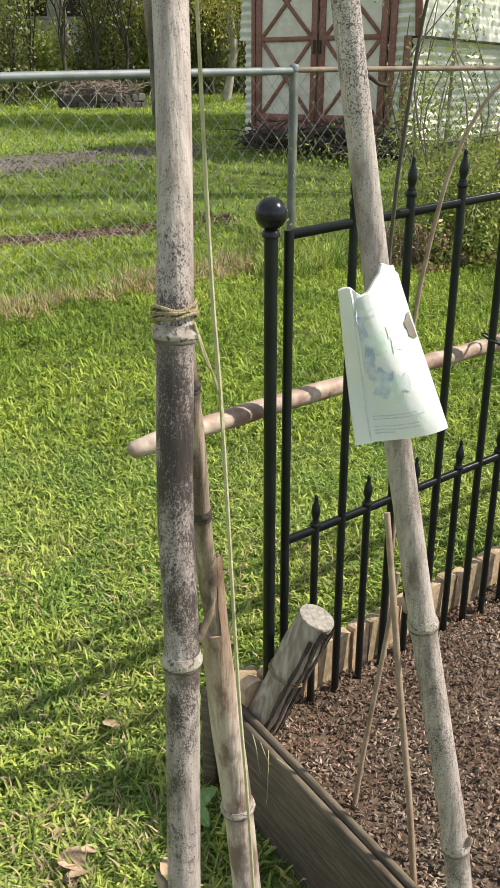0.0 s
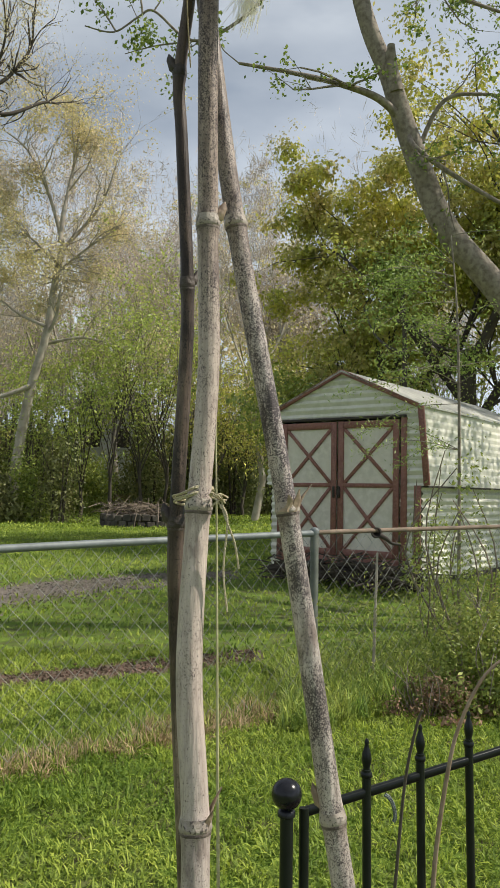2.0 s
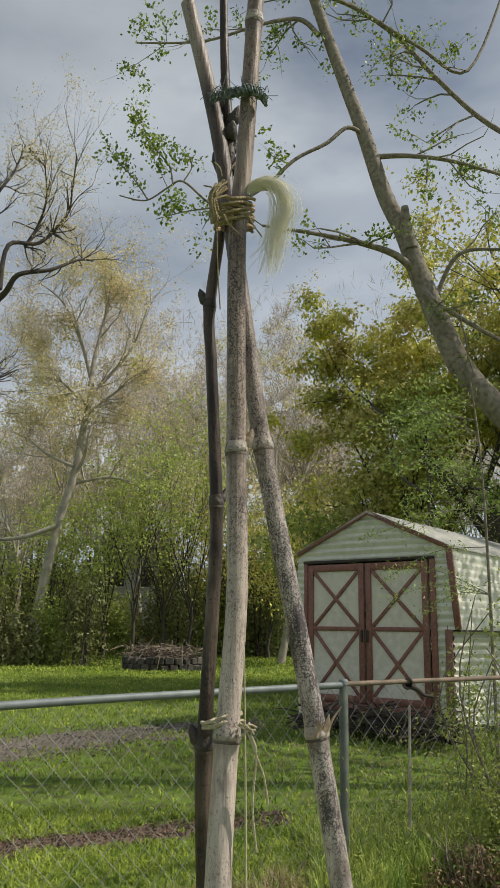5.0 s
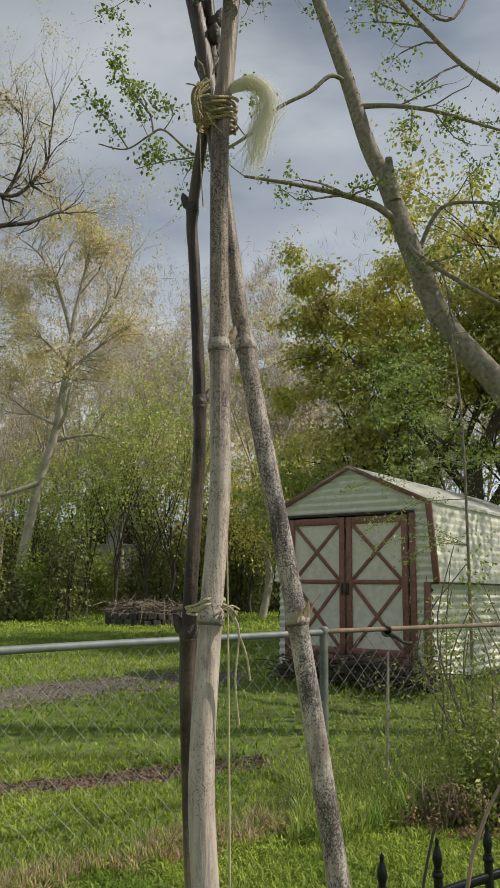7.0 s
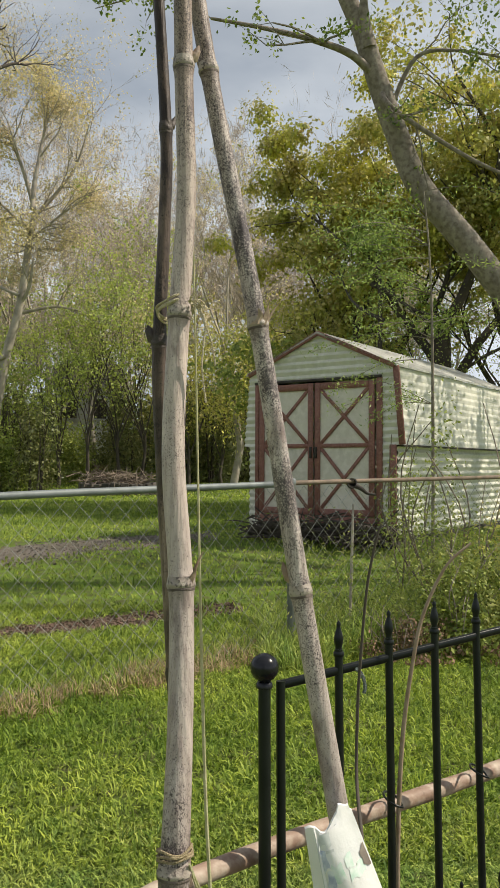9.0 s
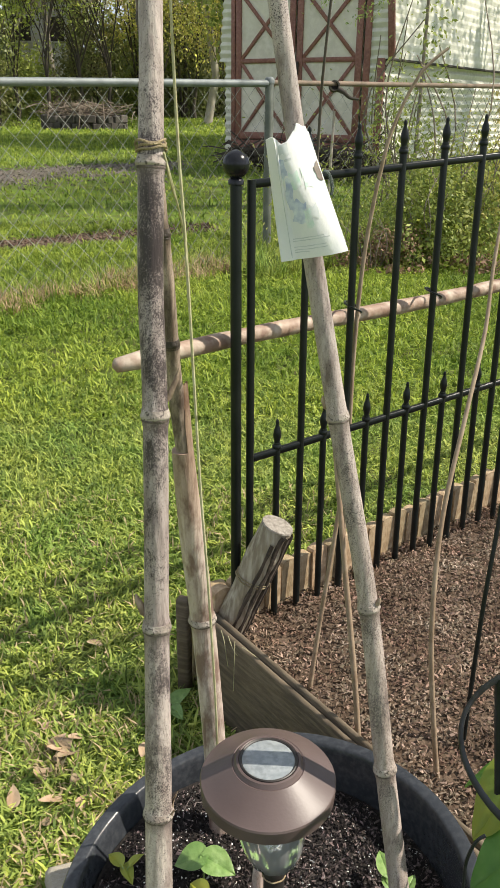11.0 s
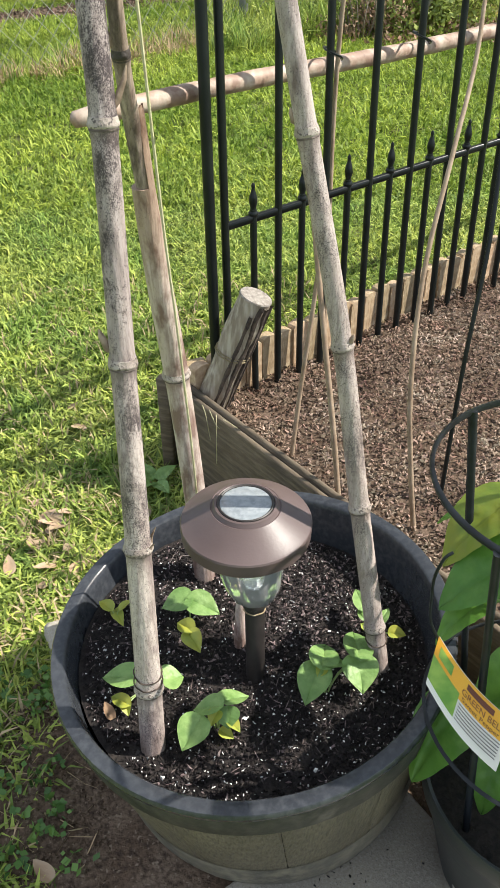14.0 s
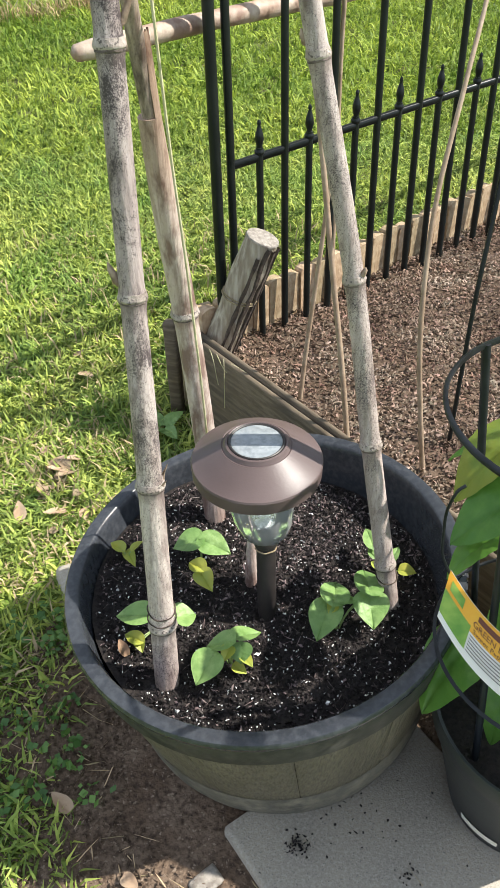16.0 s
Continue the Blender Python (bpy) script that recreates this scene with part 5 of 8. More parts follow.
# ---- solar path light ----
lamp_foot, lamp_neck, lamp_top = Vector((0.158, 0.613, 0.20)), Vector((0.161, 0.649, 0.346)), Vector((0.1545, 0.676, 0.4500))
lax = (lamp_neck - lamp_foot).normalized()
LM = Matrix.Translation(lamp_top)
lean_l = (lamp_top - lamp_neck) / (lamp_top.z - lamp_neck.z)
LS = Matrix.Translation(lamp_top) @ Matrix(((1, 0, lean_l.x, 0), (0, 1, lean_l.y, 0), (0, 0, 1, 0), (0, 0, 0, 1)))
lamp = thing("solar_path_light", "bronze plastic solar path light with clear lens stuck in the soil", "solar light", at=tuple(lamp_foot))
cap = part("cap", Shape().lathe([(0.0, -0.0040), (0.045, -0.0060), (0.060, -0.0100), (0.0725, -0.0185), (0.0755, -0.0185), (0.0768, -0.0165), (0.0775, -0.0010), (0.0764, 0.0012), (0.0735, 0.0024), (0.062, 0.0098), (0.050, 0.0170), (0.0415, 0.0222), (0.0400, 0.0216), (0.0382, 0.0240), (0.0368, 0.0262), (0.0345, 0.0268), (0.0330, 0.0256), (0.0315, 0.0236)], 72, LM), M_BRONZE, lamp, "glossy brown bronze cap")
for poly in cap.data.polygons:
    poly.use_smooth = True
cap.data.set_sharp_from_angle(angle=radians(28))
part("panel_ring", Shape().lathe([(0.0332, 0.0245), (0.0330, 0.0268), (0.0318, 0.0276), (0.0302, 0.0266), (0.0300, 0.0240)], 56, LM), M_STEM, cap, "thin dark ring round the solar cell")
panel = part("solar_panel", Shape().lathe([(0.0306, 0.0240), (0.0304, 0.0256), (0.0285, 0.0264), (0.0, 0.0268)], 48, LM), M_SOLAR, cap, "round grey solar cell under clear plastic")


def flute(a, j):
    return 1 + 0.030 * abs(math.cos(5 * a)) - 0.015


outer = [(0.0410, -0.006), (0.0410, -0.034), (0.0400, -0.054), (0.0365, -0.076), (0.0290, -0.093), (0.0150, -0.1035), (0.0, -0.1045)]
lens = Shape().lathe(outer + [(0.0, -0.1025), (0.0145, -0.1015), (0.0277, -0.091), (0.0350, -0.0745), (0.0385, -0.0535), (0.0395, -0.034), (0.0395, -0.006)], 80, LS, flute)
lens_ob = part("lens", lens, M_GLASS, lamp, "clear fluted plastic lens")
lens_ob.visible_shadow = False
part("reflector", Shape().lathe([(0.037, -0.0075), (0.034, -0.016), (0.022, -0.040), (0.016, -0.066), (0.0, -0.072)], 24, LS), M_CHROME, lamp, "silver reflector cone")
part("bulb_holder", Shape().lathe([(0.012, -0.099), (0.011, -0.086), (0.006, -0.080), (0.0, -0.079)], 20, LS), M_CHROME, lamp)
part("stake", Shape().tube([lamp_neck + lax * 0.001, lamp_neck - lax * 0.010, lamp_neck - lax * 0.012, lamp_foot], [0.0150, 0.0150, 0.0122, 0.0118], 20), M_STEM, lamp, "black plastic stake")
part("string_ring", loop_round(lamp_neck - lax * 0.017, lax, 0.0132, 0.0009, 1.0, 0.002, 6), M_TWINE, lamp, "thin string loop")


# ---- seedlings ----
def leaf_mesh(length, width, droop, name, mat, heart=0.25, fold=0.25, veins=0.0):
    """A heart-shaped leaf in the x direction with a folded midrib and, where asked, sunken side veins."""
    me_v, me_f = [], []
    n, cols = (24, 13) if veins else (12, 7)
    for i in range(n + 1):
        t = i / n
        w = width / 2 * max(0.0, math.sin(math.pi * min(1.0, 0.05 + 0.95 * t) ** 0.66)) ** 0.72
        w = w if i < n else 0.0
        for j in range(cols):
            q = 2 * j / (cols - 1) - 1
            back = -heart * length * 0.34 * abs(q) ** 1.3 * max(0.0, 1 - t * 3.2)
            z = -droop * length * t * t + fold * abs(q) * w - 0.015 * length * q * q * math.sin(3 * math.pi * t)
            if veins:
                z += veins * length * (abs(math.sin(math.pi * (5.0 * t - 1.1 * abs(q)))) ** 0.6) * (1 - 0.4 * abs(q)) * min(1.0, 4 * (1 - t))
                z -= veins * length * 1.2 * max(0.0, 1 - abs(q) * 9)
            me_v.append((length * t + back, q * w, z))
    for i in range(n):
        for j in range(cols - 1):
            me_f.append((i * cols + j, (i + 1) * cols + j, (i + 1) * cols + j + 1, i * cols + j + 1))
    me = bpy.data.meshes.new(name)
    me.from_pydata(me_v, [], me_f)
    me.materials.append(mat)
    me.shade_smooth()
    me.update()
    return me


def place_leaf(name, parent, base, az, pitch, roll, mesh, label=""):
    ob = new(name, mesh)
    ob.parent = parent
    ob.matrix_parent_inverse = Matrix.Translation(-parent.location)
    ob.matrix_basis = Matrix.Translation(base) @ Matrix.Rotation(az, 4, "Z") @ Matrix.Rotation(-pitch, 4, "Y") @ Matrix.Rotation(roll, 4, "X")
    return tagged(ob, label)


def heart_leaf(name, base, tip, width, mat, parent, label="", roll=0.0, cup=0.14):
    """A broad bean leaf from its stalk to its tip: two round lobes beside the stalk, a drawn-out point and sunken veins."""
    base, tip = Vector(base), Vector(tip)
    d = (tip - base) * 1.06
    length, width = d.length, width * 1.22
    x_, up = d.normalized(), Vector((0, 0, 1))
    y_ = up.cross(x_).normalized()
    y_.rotate(Matrix.Rotation(roll, 3, x_))
    z_ = x_.cross(y_)
    rows, cols = 18, 11
    sh = Shape()
    for i in range(rows + 1):
        t = i / rows
        w = width / 2 * (1 - (1 - min(1.0, t / 0.30)) ** 2) ** 0.5 if t < 0.30 else width / 2 * (1 - ((t - 0.30) / 0.70) ** 1.7) ** 1.05
        for j in range(cols):
            q = 2 * j / (cols - 1) - 1
            back = -0.20 * length * abs(q) ** 0.8 * max(0.0, 1 - t * 2.4)
            bulge = abs(math.sin(math.pi * (4.2 * t - 1.0 * abs(q))))
            h = cup * abs(q) * w * 2 - 0.16 * length * t * t + 0.020 * length * bulge * (1 - abs(q)) - 0.03 * length * max(0.0, 1 - abs(q) * 6) + 0.012 * length * math.sin(7 * t + 3 * q)
            sh.v.append(tuple(base + x_ * (length * t + back) + y_ * (q * w) + z_ * h))
    sh.f = [(i * cols + j, (i + 1) * cols + j, (i + 1) * cols + j + 1, i * cols + j + 1) for i in range(rows) for j in range(cols - 1)]
    me = sh.mesh(name)
    for poly in me.polygons:
        poly.use_smooth = True
    return part(name, me, mat, parent, label)


def seedling(root, leaves, young, label):
    """A bean seedling: broad leaves and small yellow young ones, each (stalk end, tip, width), on thin stems from the root."""
    x, y = root
    z = soil_h(x, y)
    ob = thing("bean_seedling", label, "seedling", at=(x, y, z), group="seedlings in the planter")
    for k, (b, tip, w) in enumerate(leaves + young):
        b = Vector(b)
        part("stem", Shape().tube(bezier_path([(x, y, z - 0.01), (x + 0.35 * (b.x - x), y + 0.35 * (b.y - y), z + 0.65 * (b.z - z)), b], 4), 0.0011 if k < len(leaves) else 0.0008, 6), M_STALK, ob)
        small = k >= len(leaves)
        heart_leaf("leaf", b, tip, w, M_LEAF_YEL if small else M_LEAF, ob, "small yellow young leaf" if small else "", 0.25 * math.sin(k * 2.4), 0.30 if small else 0.12)
    return ob


seedling((0.104, 0.549), [((0.084, 0.537, 0.272), (0.062, 0.510, 0.262), 0.033), ((0.107, 0.549, 0.278), (0.078, 0.559, 0.268), 0.030), ((0.1145, 0.5566, 0.276), (0.144, 0.573, 0.266), 0.027), ((0.118, 0.548, 0.272), (0.116, 0.530, 0.262), 0.025)],
         [((0.105, 0.5436, 0.274), (0.0965, 0.529, 0.272), 0.0145), ((0.1186, 0.539, 0.260), (0.130, 0.5276, 0.258), 0.013), ((0.109, 0.535, 0.250), (0.122, 0.5255, 0.248), 0.012)], "green bean seedling with heart-shaped leaves in the soil")
seedling((0.242, 0.584), [((0.2326, 0.592, 0.275), (0.211, 0.554, 0.264), 0.035), ((0.237, 0.591, 0.281), (0.2515, 0.6365, 0.270), 0.032), ((0.245, 0.592, 0.279), (0.271, 0.607, 0.268), 0.025), ((0.2854, 0.603, 0.277), (0.292, 0.657, 0.266), 0.032), ((0.284, 0.599, 0.275), (0.283, 0.5616, 0.264), 0.038)],
         [((0.238, 0.590, 0.276), (0.230, 0.580, 0.274), 0.0125)], "leafy green bean seedling beside a bamboo pole")
seedling((0.317, 0.660), [((0.309, 0.686, 0.270), (0.307, 0.717, 0.275), 0.018), ((0.310, 0.675, 0.260), (0.306, 0.691, 0.265), 0.0135), ((0.330, 0.667, 0.260), (0.344, 0.687, 0.265), 0.0135)],
         [((0.338, 0.647, 0.260), (0.356, 0.6416, 0.262), 0.016), ((0.310, 0.656, 0.260), (0.3035, 0.667, 0.262), 0.012)], "pale bean seedling behind a bamboo pole")
seedling((0.080, 0.712), [((0.080, 0.725, 0.272), (0.044, 0.724, 0.266), 0.035), ((0.0836, 0.7225, 0.272), (0.1186, 0.705, 0.266), 0.032)],
         [((0.081, 0.682, 0.260), (0.063, 0.7005, 0.258), 0.019), ((0.078, 0.677, 0.258), (0.0895, 0.651, 0.256), 0.022)], "bean seedling with two broad green leaves")
seedling((0.022, 0.612), [((0.0104, 0.607, 0.270), (-0.031, 0.621, 0.264), 0.032), ((0.0445, 0.600, 0.270), (0.068, 0.608, 0.264), 0.029)],
         [((-0.0015, 0.5845, 0.250), (-0.022, 0.6005, 0.248), 0.015), ((-0.004, 0.589, 0.248), (-0.001, 0.572, 0.246), 0.0125)], "bean seedling with leaves either side of a pole")
seedling((-0.0206, 0.734), [], [((-0.027, 0.739, 0.250), (-0.0416, 0.7535, 0.254), 0.0155), ((-0.020, 0.741, 0.243), (-0.011, 0.7155, 0.246), 0.014), ((-0.0114, 0.736, 0.252), (0.002, 0.749, 0.256), 0.011)], "wilted small yellow bean seedling")
dl = leaf_mesh(0.022, 0.013, -0.4, "dry_leaf", M_F_BROWN, fold=0.8)
tagged(new("dry_leaf", dl), "curled reddish dry leaf on the soil", "leaf").matrix_world = Matrix.Translation((-0.020, 0.572, soil_h(-0.02, 0.572) + 0.004)) @ Matrix.Rotation(2.0, 4, "Z")
pts = [(0.143, 0.668, soil_h(0.143, 0.668) - 0.01), (0.144, 0.672, 0.262), (0.146, 0.678, 0.29), (0.1475, 0.684, 0.305)]
solo("bamboo_stub", Shape().tube(pts, [0.0085, 0.0080, 0.0075, 0.0070], 10), M_BAMBOO_PALE, "short pale bamboo stub standing in the soil", "bamboo stub")

for at_, z, r in ((atA, 0.335, 0.0160), (atA, 0.345, 0.0158), (atC, 0.282, 0.0133)):
    lashing("wire_tie", at_(z), Vector((0.12, -0.2, 1)).normalized(), r, 1.2, 0.0008, 0.004, "thin brown string tied round the pole near the soil", M_BARKSTRIP, int(z * 1000), 1.0)

# ---- seed packet ----
packet = thing("seed_packet", "faded white paper seed packet stuck over a bamboo pole", "seed packet", at=(0.17, 0.69, 1.08))


def packet_at(u, v, lift=0.0):
    bl, br, tr, tl = Vector((0.156, 0.690, 1.029)), Vector((0.215, 0.694, 1.038)), Vector((0.174, 0.696, 1.142)), Vector((0.140, 0.688, 1.128))
    p = bl.lerp(br, u).lerp(tl.lerp(tr, u), v)
    p.y += -0.008 * math.sin(math.pi * u) + 0.003 * math.sin(5 * u + 4 * v) + lift
    if u < 0.2:
        p.y -= 0.002
    if v > 0.93:
        p.z += 0.003 * math.sin(11 * u) - 0.006 * math.sin(math.pi * u) * (1 if u < 0.75 else 0)
    return p


def packet_patch(u0, u1, v0, v1, lift, nu=10, nv=10, wob=0.0):
    sh = Shape()
    for j in range(nv + 1):
        for i in range(nu + 1):
            u, v = u0 + (u1 - u0) * i / nu, v0 + (v1 - v0) * j / nv
            u += wob * noise.noise((u * 9, v * 9, u0 * 7)) * (1 if i in (0, nu) else 0.5)
            v += wob * noise.noise((u * 9, v * 9, 5 + v0 * 7)) * (1 if j in (0, nv) else 0.5)
            sh.v.append(tuple(packet_at(u, v, lift)))
    sh.f = [(j * (nu + 1) + i, j * (nu + 1) + i + 1, (j + 1) * (nu + 1) + i + 1, (j + 1) * (nu + 1) + i) for j in range(nv) for i in range(nu)]
    return sh


front = packet_patch(0, 1, 0, 1, 0.0, 24, 28)
back = packet_patch(0, 1, 0, 1, 0.0035, 24, 28)
k = len(front.v)
front.add(back.v, [tuple(reversed(q)) for q in back.f])
edge = [i for i in range(25)] + [25 * j + 24 for j in range(1, 29)] + [28 * 25 + i for i in range(23, -1, -1)] + [25 * j for j in range(27, 0, -1)]
front.f += [(edge[i], edge[(i + 1) % len(edge)], k + edge[(i + 1) % len(edge)], k + edge[i]) for i in range(len(edge))]
part("sleeve", front, M_PAPER, packet)
part("fold_line", packet_patch(0.155, 0.17, 0.02, 0.97, -0.0006, 2, 20), M_PR_GREY, packet, "grey crease along the side")
for nm, mt, (a, b, c, e_), w in (("print", M_PR_BLUE, (0.24, 0.36, 0.44, 0.66), 0.05), ("print", M_PR_BLUE, (0.28, 0.50, 0.30, 0.46), 0.06), ("print", M_PR_GREEN, (0.34, 0.52, 0.58, 0.72), 0.06),
                                  ("print", M_PR_GREEN, (0.46, 0.58, 0.25, 0.40), 0.05), ("print", M_PR_GREEN, (0.62, 0.88, 0.55, 0.63), 0.06), ("print", M_PR_GREEN, (0.58, 0.70, 0.64, 0.72), 0.05), ("print", M_PR_GREY, (0.22, 0.45, 0.84, 0.93), 0.05), ("print", M_PR_GREY, (0.50, 0.66, 0.30, 0.42), 0.07), ("print", M_PR_BLUE, (0.22, 0.30, 0.66, 0.82), 0.05)):
    part(nm, packet_patch(a, b, c, e_, -0.0004, 14, 14, w), mt, packet, "faded printed picture")
for v in (0.055, 0.075, 0.10, 0.15, 0.17):
    part("print_line", packet_patch(0.22, 0.62 + 0.2 * math.sin(v * 90), v, v + 0.008, -0.0008, 6, 1, 0.004), M_PR_GREY, packet, "faint unreadable printed line")
part("print_line", packet_patch(0.30, 0.45, 0.79, 0.81, -0.0008, 4, 1, 0.004), M_PR_GREY, packet, "faint unreadable printed line")
part("torn_hole", packet_patch(0.86, 0.985, 0.575, 0.69, -0.0010, 5, 5, 0.06), M_PR_DARK, packet, "dark torn hole at the edge")


# ---- canes and rods in the bed ----
def cane(pts, r0, r1, mat, label, name="thin_cane"):
    line = bezier_path(pts, 8)
    return solo(name, Shape().tube(line, [r0 + (r1 - r0) * i / (len(line) - 1) for i in range(len(line))], 8), mat, label, "cane", "canes in the bed")


cane([(0.286, 1.16, 0.15), (0.300, 1.175, 0.28), (0.322, 1.19, 0.46), (0.335, 1.20, 0.585)], 0.0046, 0.0036, M_CANE, "thin brown cane leaning in the mulch")
cane([(0.347, 0.998, 0.15), (0.335, 1.03, 0.30), (0.318, 1.08, 0.48), (0.304, 1.115, 0.63), (0.296, 1.14, 0.72)], 0.0050, 0.0042, M_CANE, "thin brown cane leaning against the fence")
cane([(0.464, 0.94, 0.14), (0.448, 0.955, 0.27), (0.436, 0.975, 0.42), (0.452, 1.03, 0.58), (0.496, 1.10, 0.73), (0.536, 1.17, 0.835), (0.556, 1.22, 0.935), (0.585, 1.27, 1.05), (0.63, 1.32, 1.16)], 0.0046, 0.0026, M_CANE, "tall curved tan cane in the mulch")
cane([(0.412, 1.520, 0.16), (0.413, 1.535, 0.45), (0.414, 1.545, 0.70), (0.422, 1.54, 0.90), (0.442, 1.53, 1.06), (0.462, 1.53, 1.135), (0.500, 1.53, 1.21), (0.545, 1.53, 1.25)], 0.0054, 0.0024, M_CANE, "tall thin cane with a bent tip beside the fence")
cane([(0.196, 0.728, 0.985), (0.206, 0.80, 1.045), (0.2155, 0.885, 1.085), (0.2165, 0.885, 1.155), (0.2165, 0.875, 1.192), (0.2215, 0.865, 1.272), (0.229, 0.855, 1.322), (0.233, 0.853, 1.334)], 0.0019, 0.0011, M_DARKBARK, "thin brown stick tucked behind the seed packet")
cane([(0.523, 1.0, 0.15), (0.545, 1.05, 0.40), (0.573, 1.10, 0.60), (0.590, 1.16, 0.78), (0.605, 1.20, 0.92)], 0.0040, 0.0036, M_BLACK, "thin black metal rod in the mulch", "thin_rod")

s = Shape().tube(bezier_path([(0.318, 1.438, 1.050), (0.324, 1.432, 1.046), (0.330, 1.433, 1.034), (0.333, 1.436, 1.018), (0.331, 1.437, 1.010)], 6), 0.0032, 6)
solo("green_tie", s, M_ROPE_GREEN, "short dark green twine tied on the fence rail", "twine")

# ---- paver and nursery pot ----
PV = Matrix.Translation((0.312, 0.337, 0.0)) @ Matrix.Rotation(radians(28), 4, "Z")
pav = Shape().box((0, 0, 0.004), (0.305, 0.42, 0.046), PV, 0.004)
solo("concrete_paver", pav, M_CONC, "flat grey concrete paver under the pots", "paver")
def paver_place(rng):
    hub = ((0.170, 0.417, 0.011), (0.225, 0.455, 0.03), (0.30, 0.40, 0.12), (0.30, 0.365, 0.012))[int(rng.choice(4, p=(0.45, 0.2, 0.22, 0.13)))]
    return (hub[0] + rng.normal(0, hub[2] * 0.7), hub[1] + rng.normal(0, hub[2] * 0.7), 0.0285 + rng.uniform(0, 0.002))


chips("spilled_soil", 130, paver_place, (0.0030, 0.0022, 0.002), M_SOILBIT, 34, "dark soil crumbs spilled on the concrete paver", "soil")
sh = Shape().box((0, 0, 0), (0.080, 0.070, 0.075), Matrix.Translation((-0.125, 0.899, -0.004)) @ Matrix.Rotation(0.35, 4, "Z") @ Matrix.Rotation(0.15, 4, "Y"), 0.007)
solo("concrete_block", sh, M_CONC, "corner of a pale concrete block in the grass", "block")
P2 = Vector((0.468, 0.452, 0.026))
pot2 = thing("nursery_pot", "black plastic nursery pot with a pepper plant", "plant pot", at=tuple(P2))
body = Shape().lathe([(0.0, 0.002), (0.086, 0.0), (0.089, 0.003), (0.127, 0.172), (0.1275, 0.176), (0.133, 0.178), (0.1345, 0.200), (0.1325, 0.204), (0.1285, 0.203), (0.124, 0.172), (0.120, 0.150)], 56, Matrix.Translation(P2))
part("body", body, M_NURSERY, pot2)
sh = Shape()
lab = [(math.cos(a), math.sin(a)) for a in np.linspace(3.50, 4.05, 10)]
sh.v = [(P2.x + 0.0946 * x, P2.y + 0.0946 * y, P2.z + 0.022) for x, y in lab] + [(P2.x + 0.0982 * x, P2.y + 0.0982 * y, P2.z + 0.038) for x, y in lab]
sh.f = [(i, i + 1, 11 + i, 10 + i) for i in range(9)]
part("label_strip", sh, M_TAG_W, pot2, "narrow white label strip")
ps = Shape().lathe([(0.0, P2.z + 0.165), (0.06, P2.z + 0.168), (0.1235, P2.z + 0.160)], 30, Matrix.Translation((P2.x, P2.y, 0)))
solo("pot_soil", ps, M_SOIL, "dark soil in the nursery pot", "soil", kind="stuff")

# plant cage
CG = Vector((0.445, 0.505, 0))
cage = thing("plant_cage", "dark plastic plant cage with rings standing in the pot", "plant cage", at=(CG.x, CG.y, 0.19))


def hoop(c, r, z, tall, thick):
    """A flat plastic band bent into a ring."""
    sh = Shape().lathe([(r - thick, -tall / 2), (r, -tall / 2 + 0.001), (r + thick * 0.4, 0), (r, tall / 2 - 0.001), (r - thick, tall / 2), (r - thick * 1.2, 0), (r - thick, -tall / 2)], 64, Matrix.Translation((c.x, c.y, z)))
    sh.f = sh.f[:-2]
    return sh


ring_top = hoop(CG, 0.136, 0.62, 0.0075, 0.003)
part("ring", ring_top, M_CAGE, cage, "grey-black upper hoop")
part("ring", hoop(Vector((0.462, 0.475, 0)), 0.132, 0.315, 0.0042, 0.0026), M_CAGE, cage)
part("tie_wire", Shape().tube(bezier_path([(0.333, 0.5, 0.547), (0.325, 0.5, 0.539), (0.319, 0.5, 0.515), (0.32, 0.5, 0.486), (0.323, 0.5, 0.454), (0.334, 0.5, 0.426), (0.345, 0.5, 0.403)], 4), 0.0016, 6), M_CAGE, cage, "thin bent black wire")
part("leg", Shape().tube(bezier_path([(0.376, 0.418, 0.165), (0.374, 0.424, 0.21), (0.379, 0.460, 0.33), (0.362, 0.459, 0.50), (0.3355, 0.4235, 0.62)], 2), 0.0044, 8), M_CAGE, cage)
for a in (-0.55, 2.05):
    top = Vector((CG.x + 0.135 * math.cos(a), CG.y + 0.135 * math.sin(a), 0.62))
    foot = Vector((P2.x + 0.112 * math.cos(a), P2.y + 0.112 * math.sin(a), 0.16))
    part("leg", Shape().tube([foot, top], [0.0042, 0.0050], 8), M_CAGE, cage)

# pepper plant
plant = thing("pepper_plant", "leafy green pepper plant growing inside the cage", "pepper plant", at=(0.465, 0.455, 0.19))
part("stem", Shape().tube(bezier_path([(0.468, 0.452, 0.17), (0.470, 0.462, 0.30), (0.464, 0.472, 0.42), (0.468, 0.470, 0.66)], 5), 0.0048, 8), M_STALK, plant)


def spread_leaf(base, tip, width, mat, droop=0.25, roll=0.0, label=""):
    base, tip = Vector(base), Vector(tip)
    d = tip - base
    me = leaf_mesh(d.length, width, droop, "leaf", mat, heart=0.15, fold=0.18, veins=0.028)
    az, pitch = math.atan2(d.y, d.x), math.atan2(d.z, math.hypot(d.x, d.y)) + droop * 0.8
    stalk = Vector((0.462, 0.475, base.z - 0.03))
    part("leaf_stalk", Shape().tube(bezier_path([stalk, stalk.lerp(base, 0.6) + Vector((0, 0, 0.012)), base], 4), 0.0019, 6), M_STALK, plant)
    place_leaf("leaf", plant, base, az, pitch, roll, me, label)


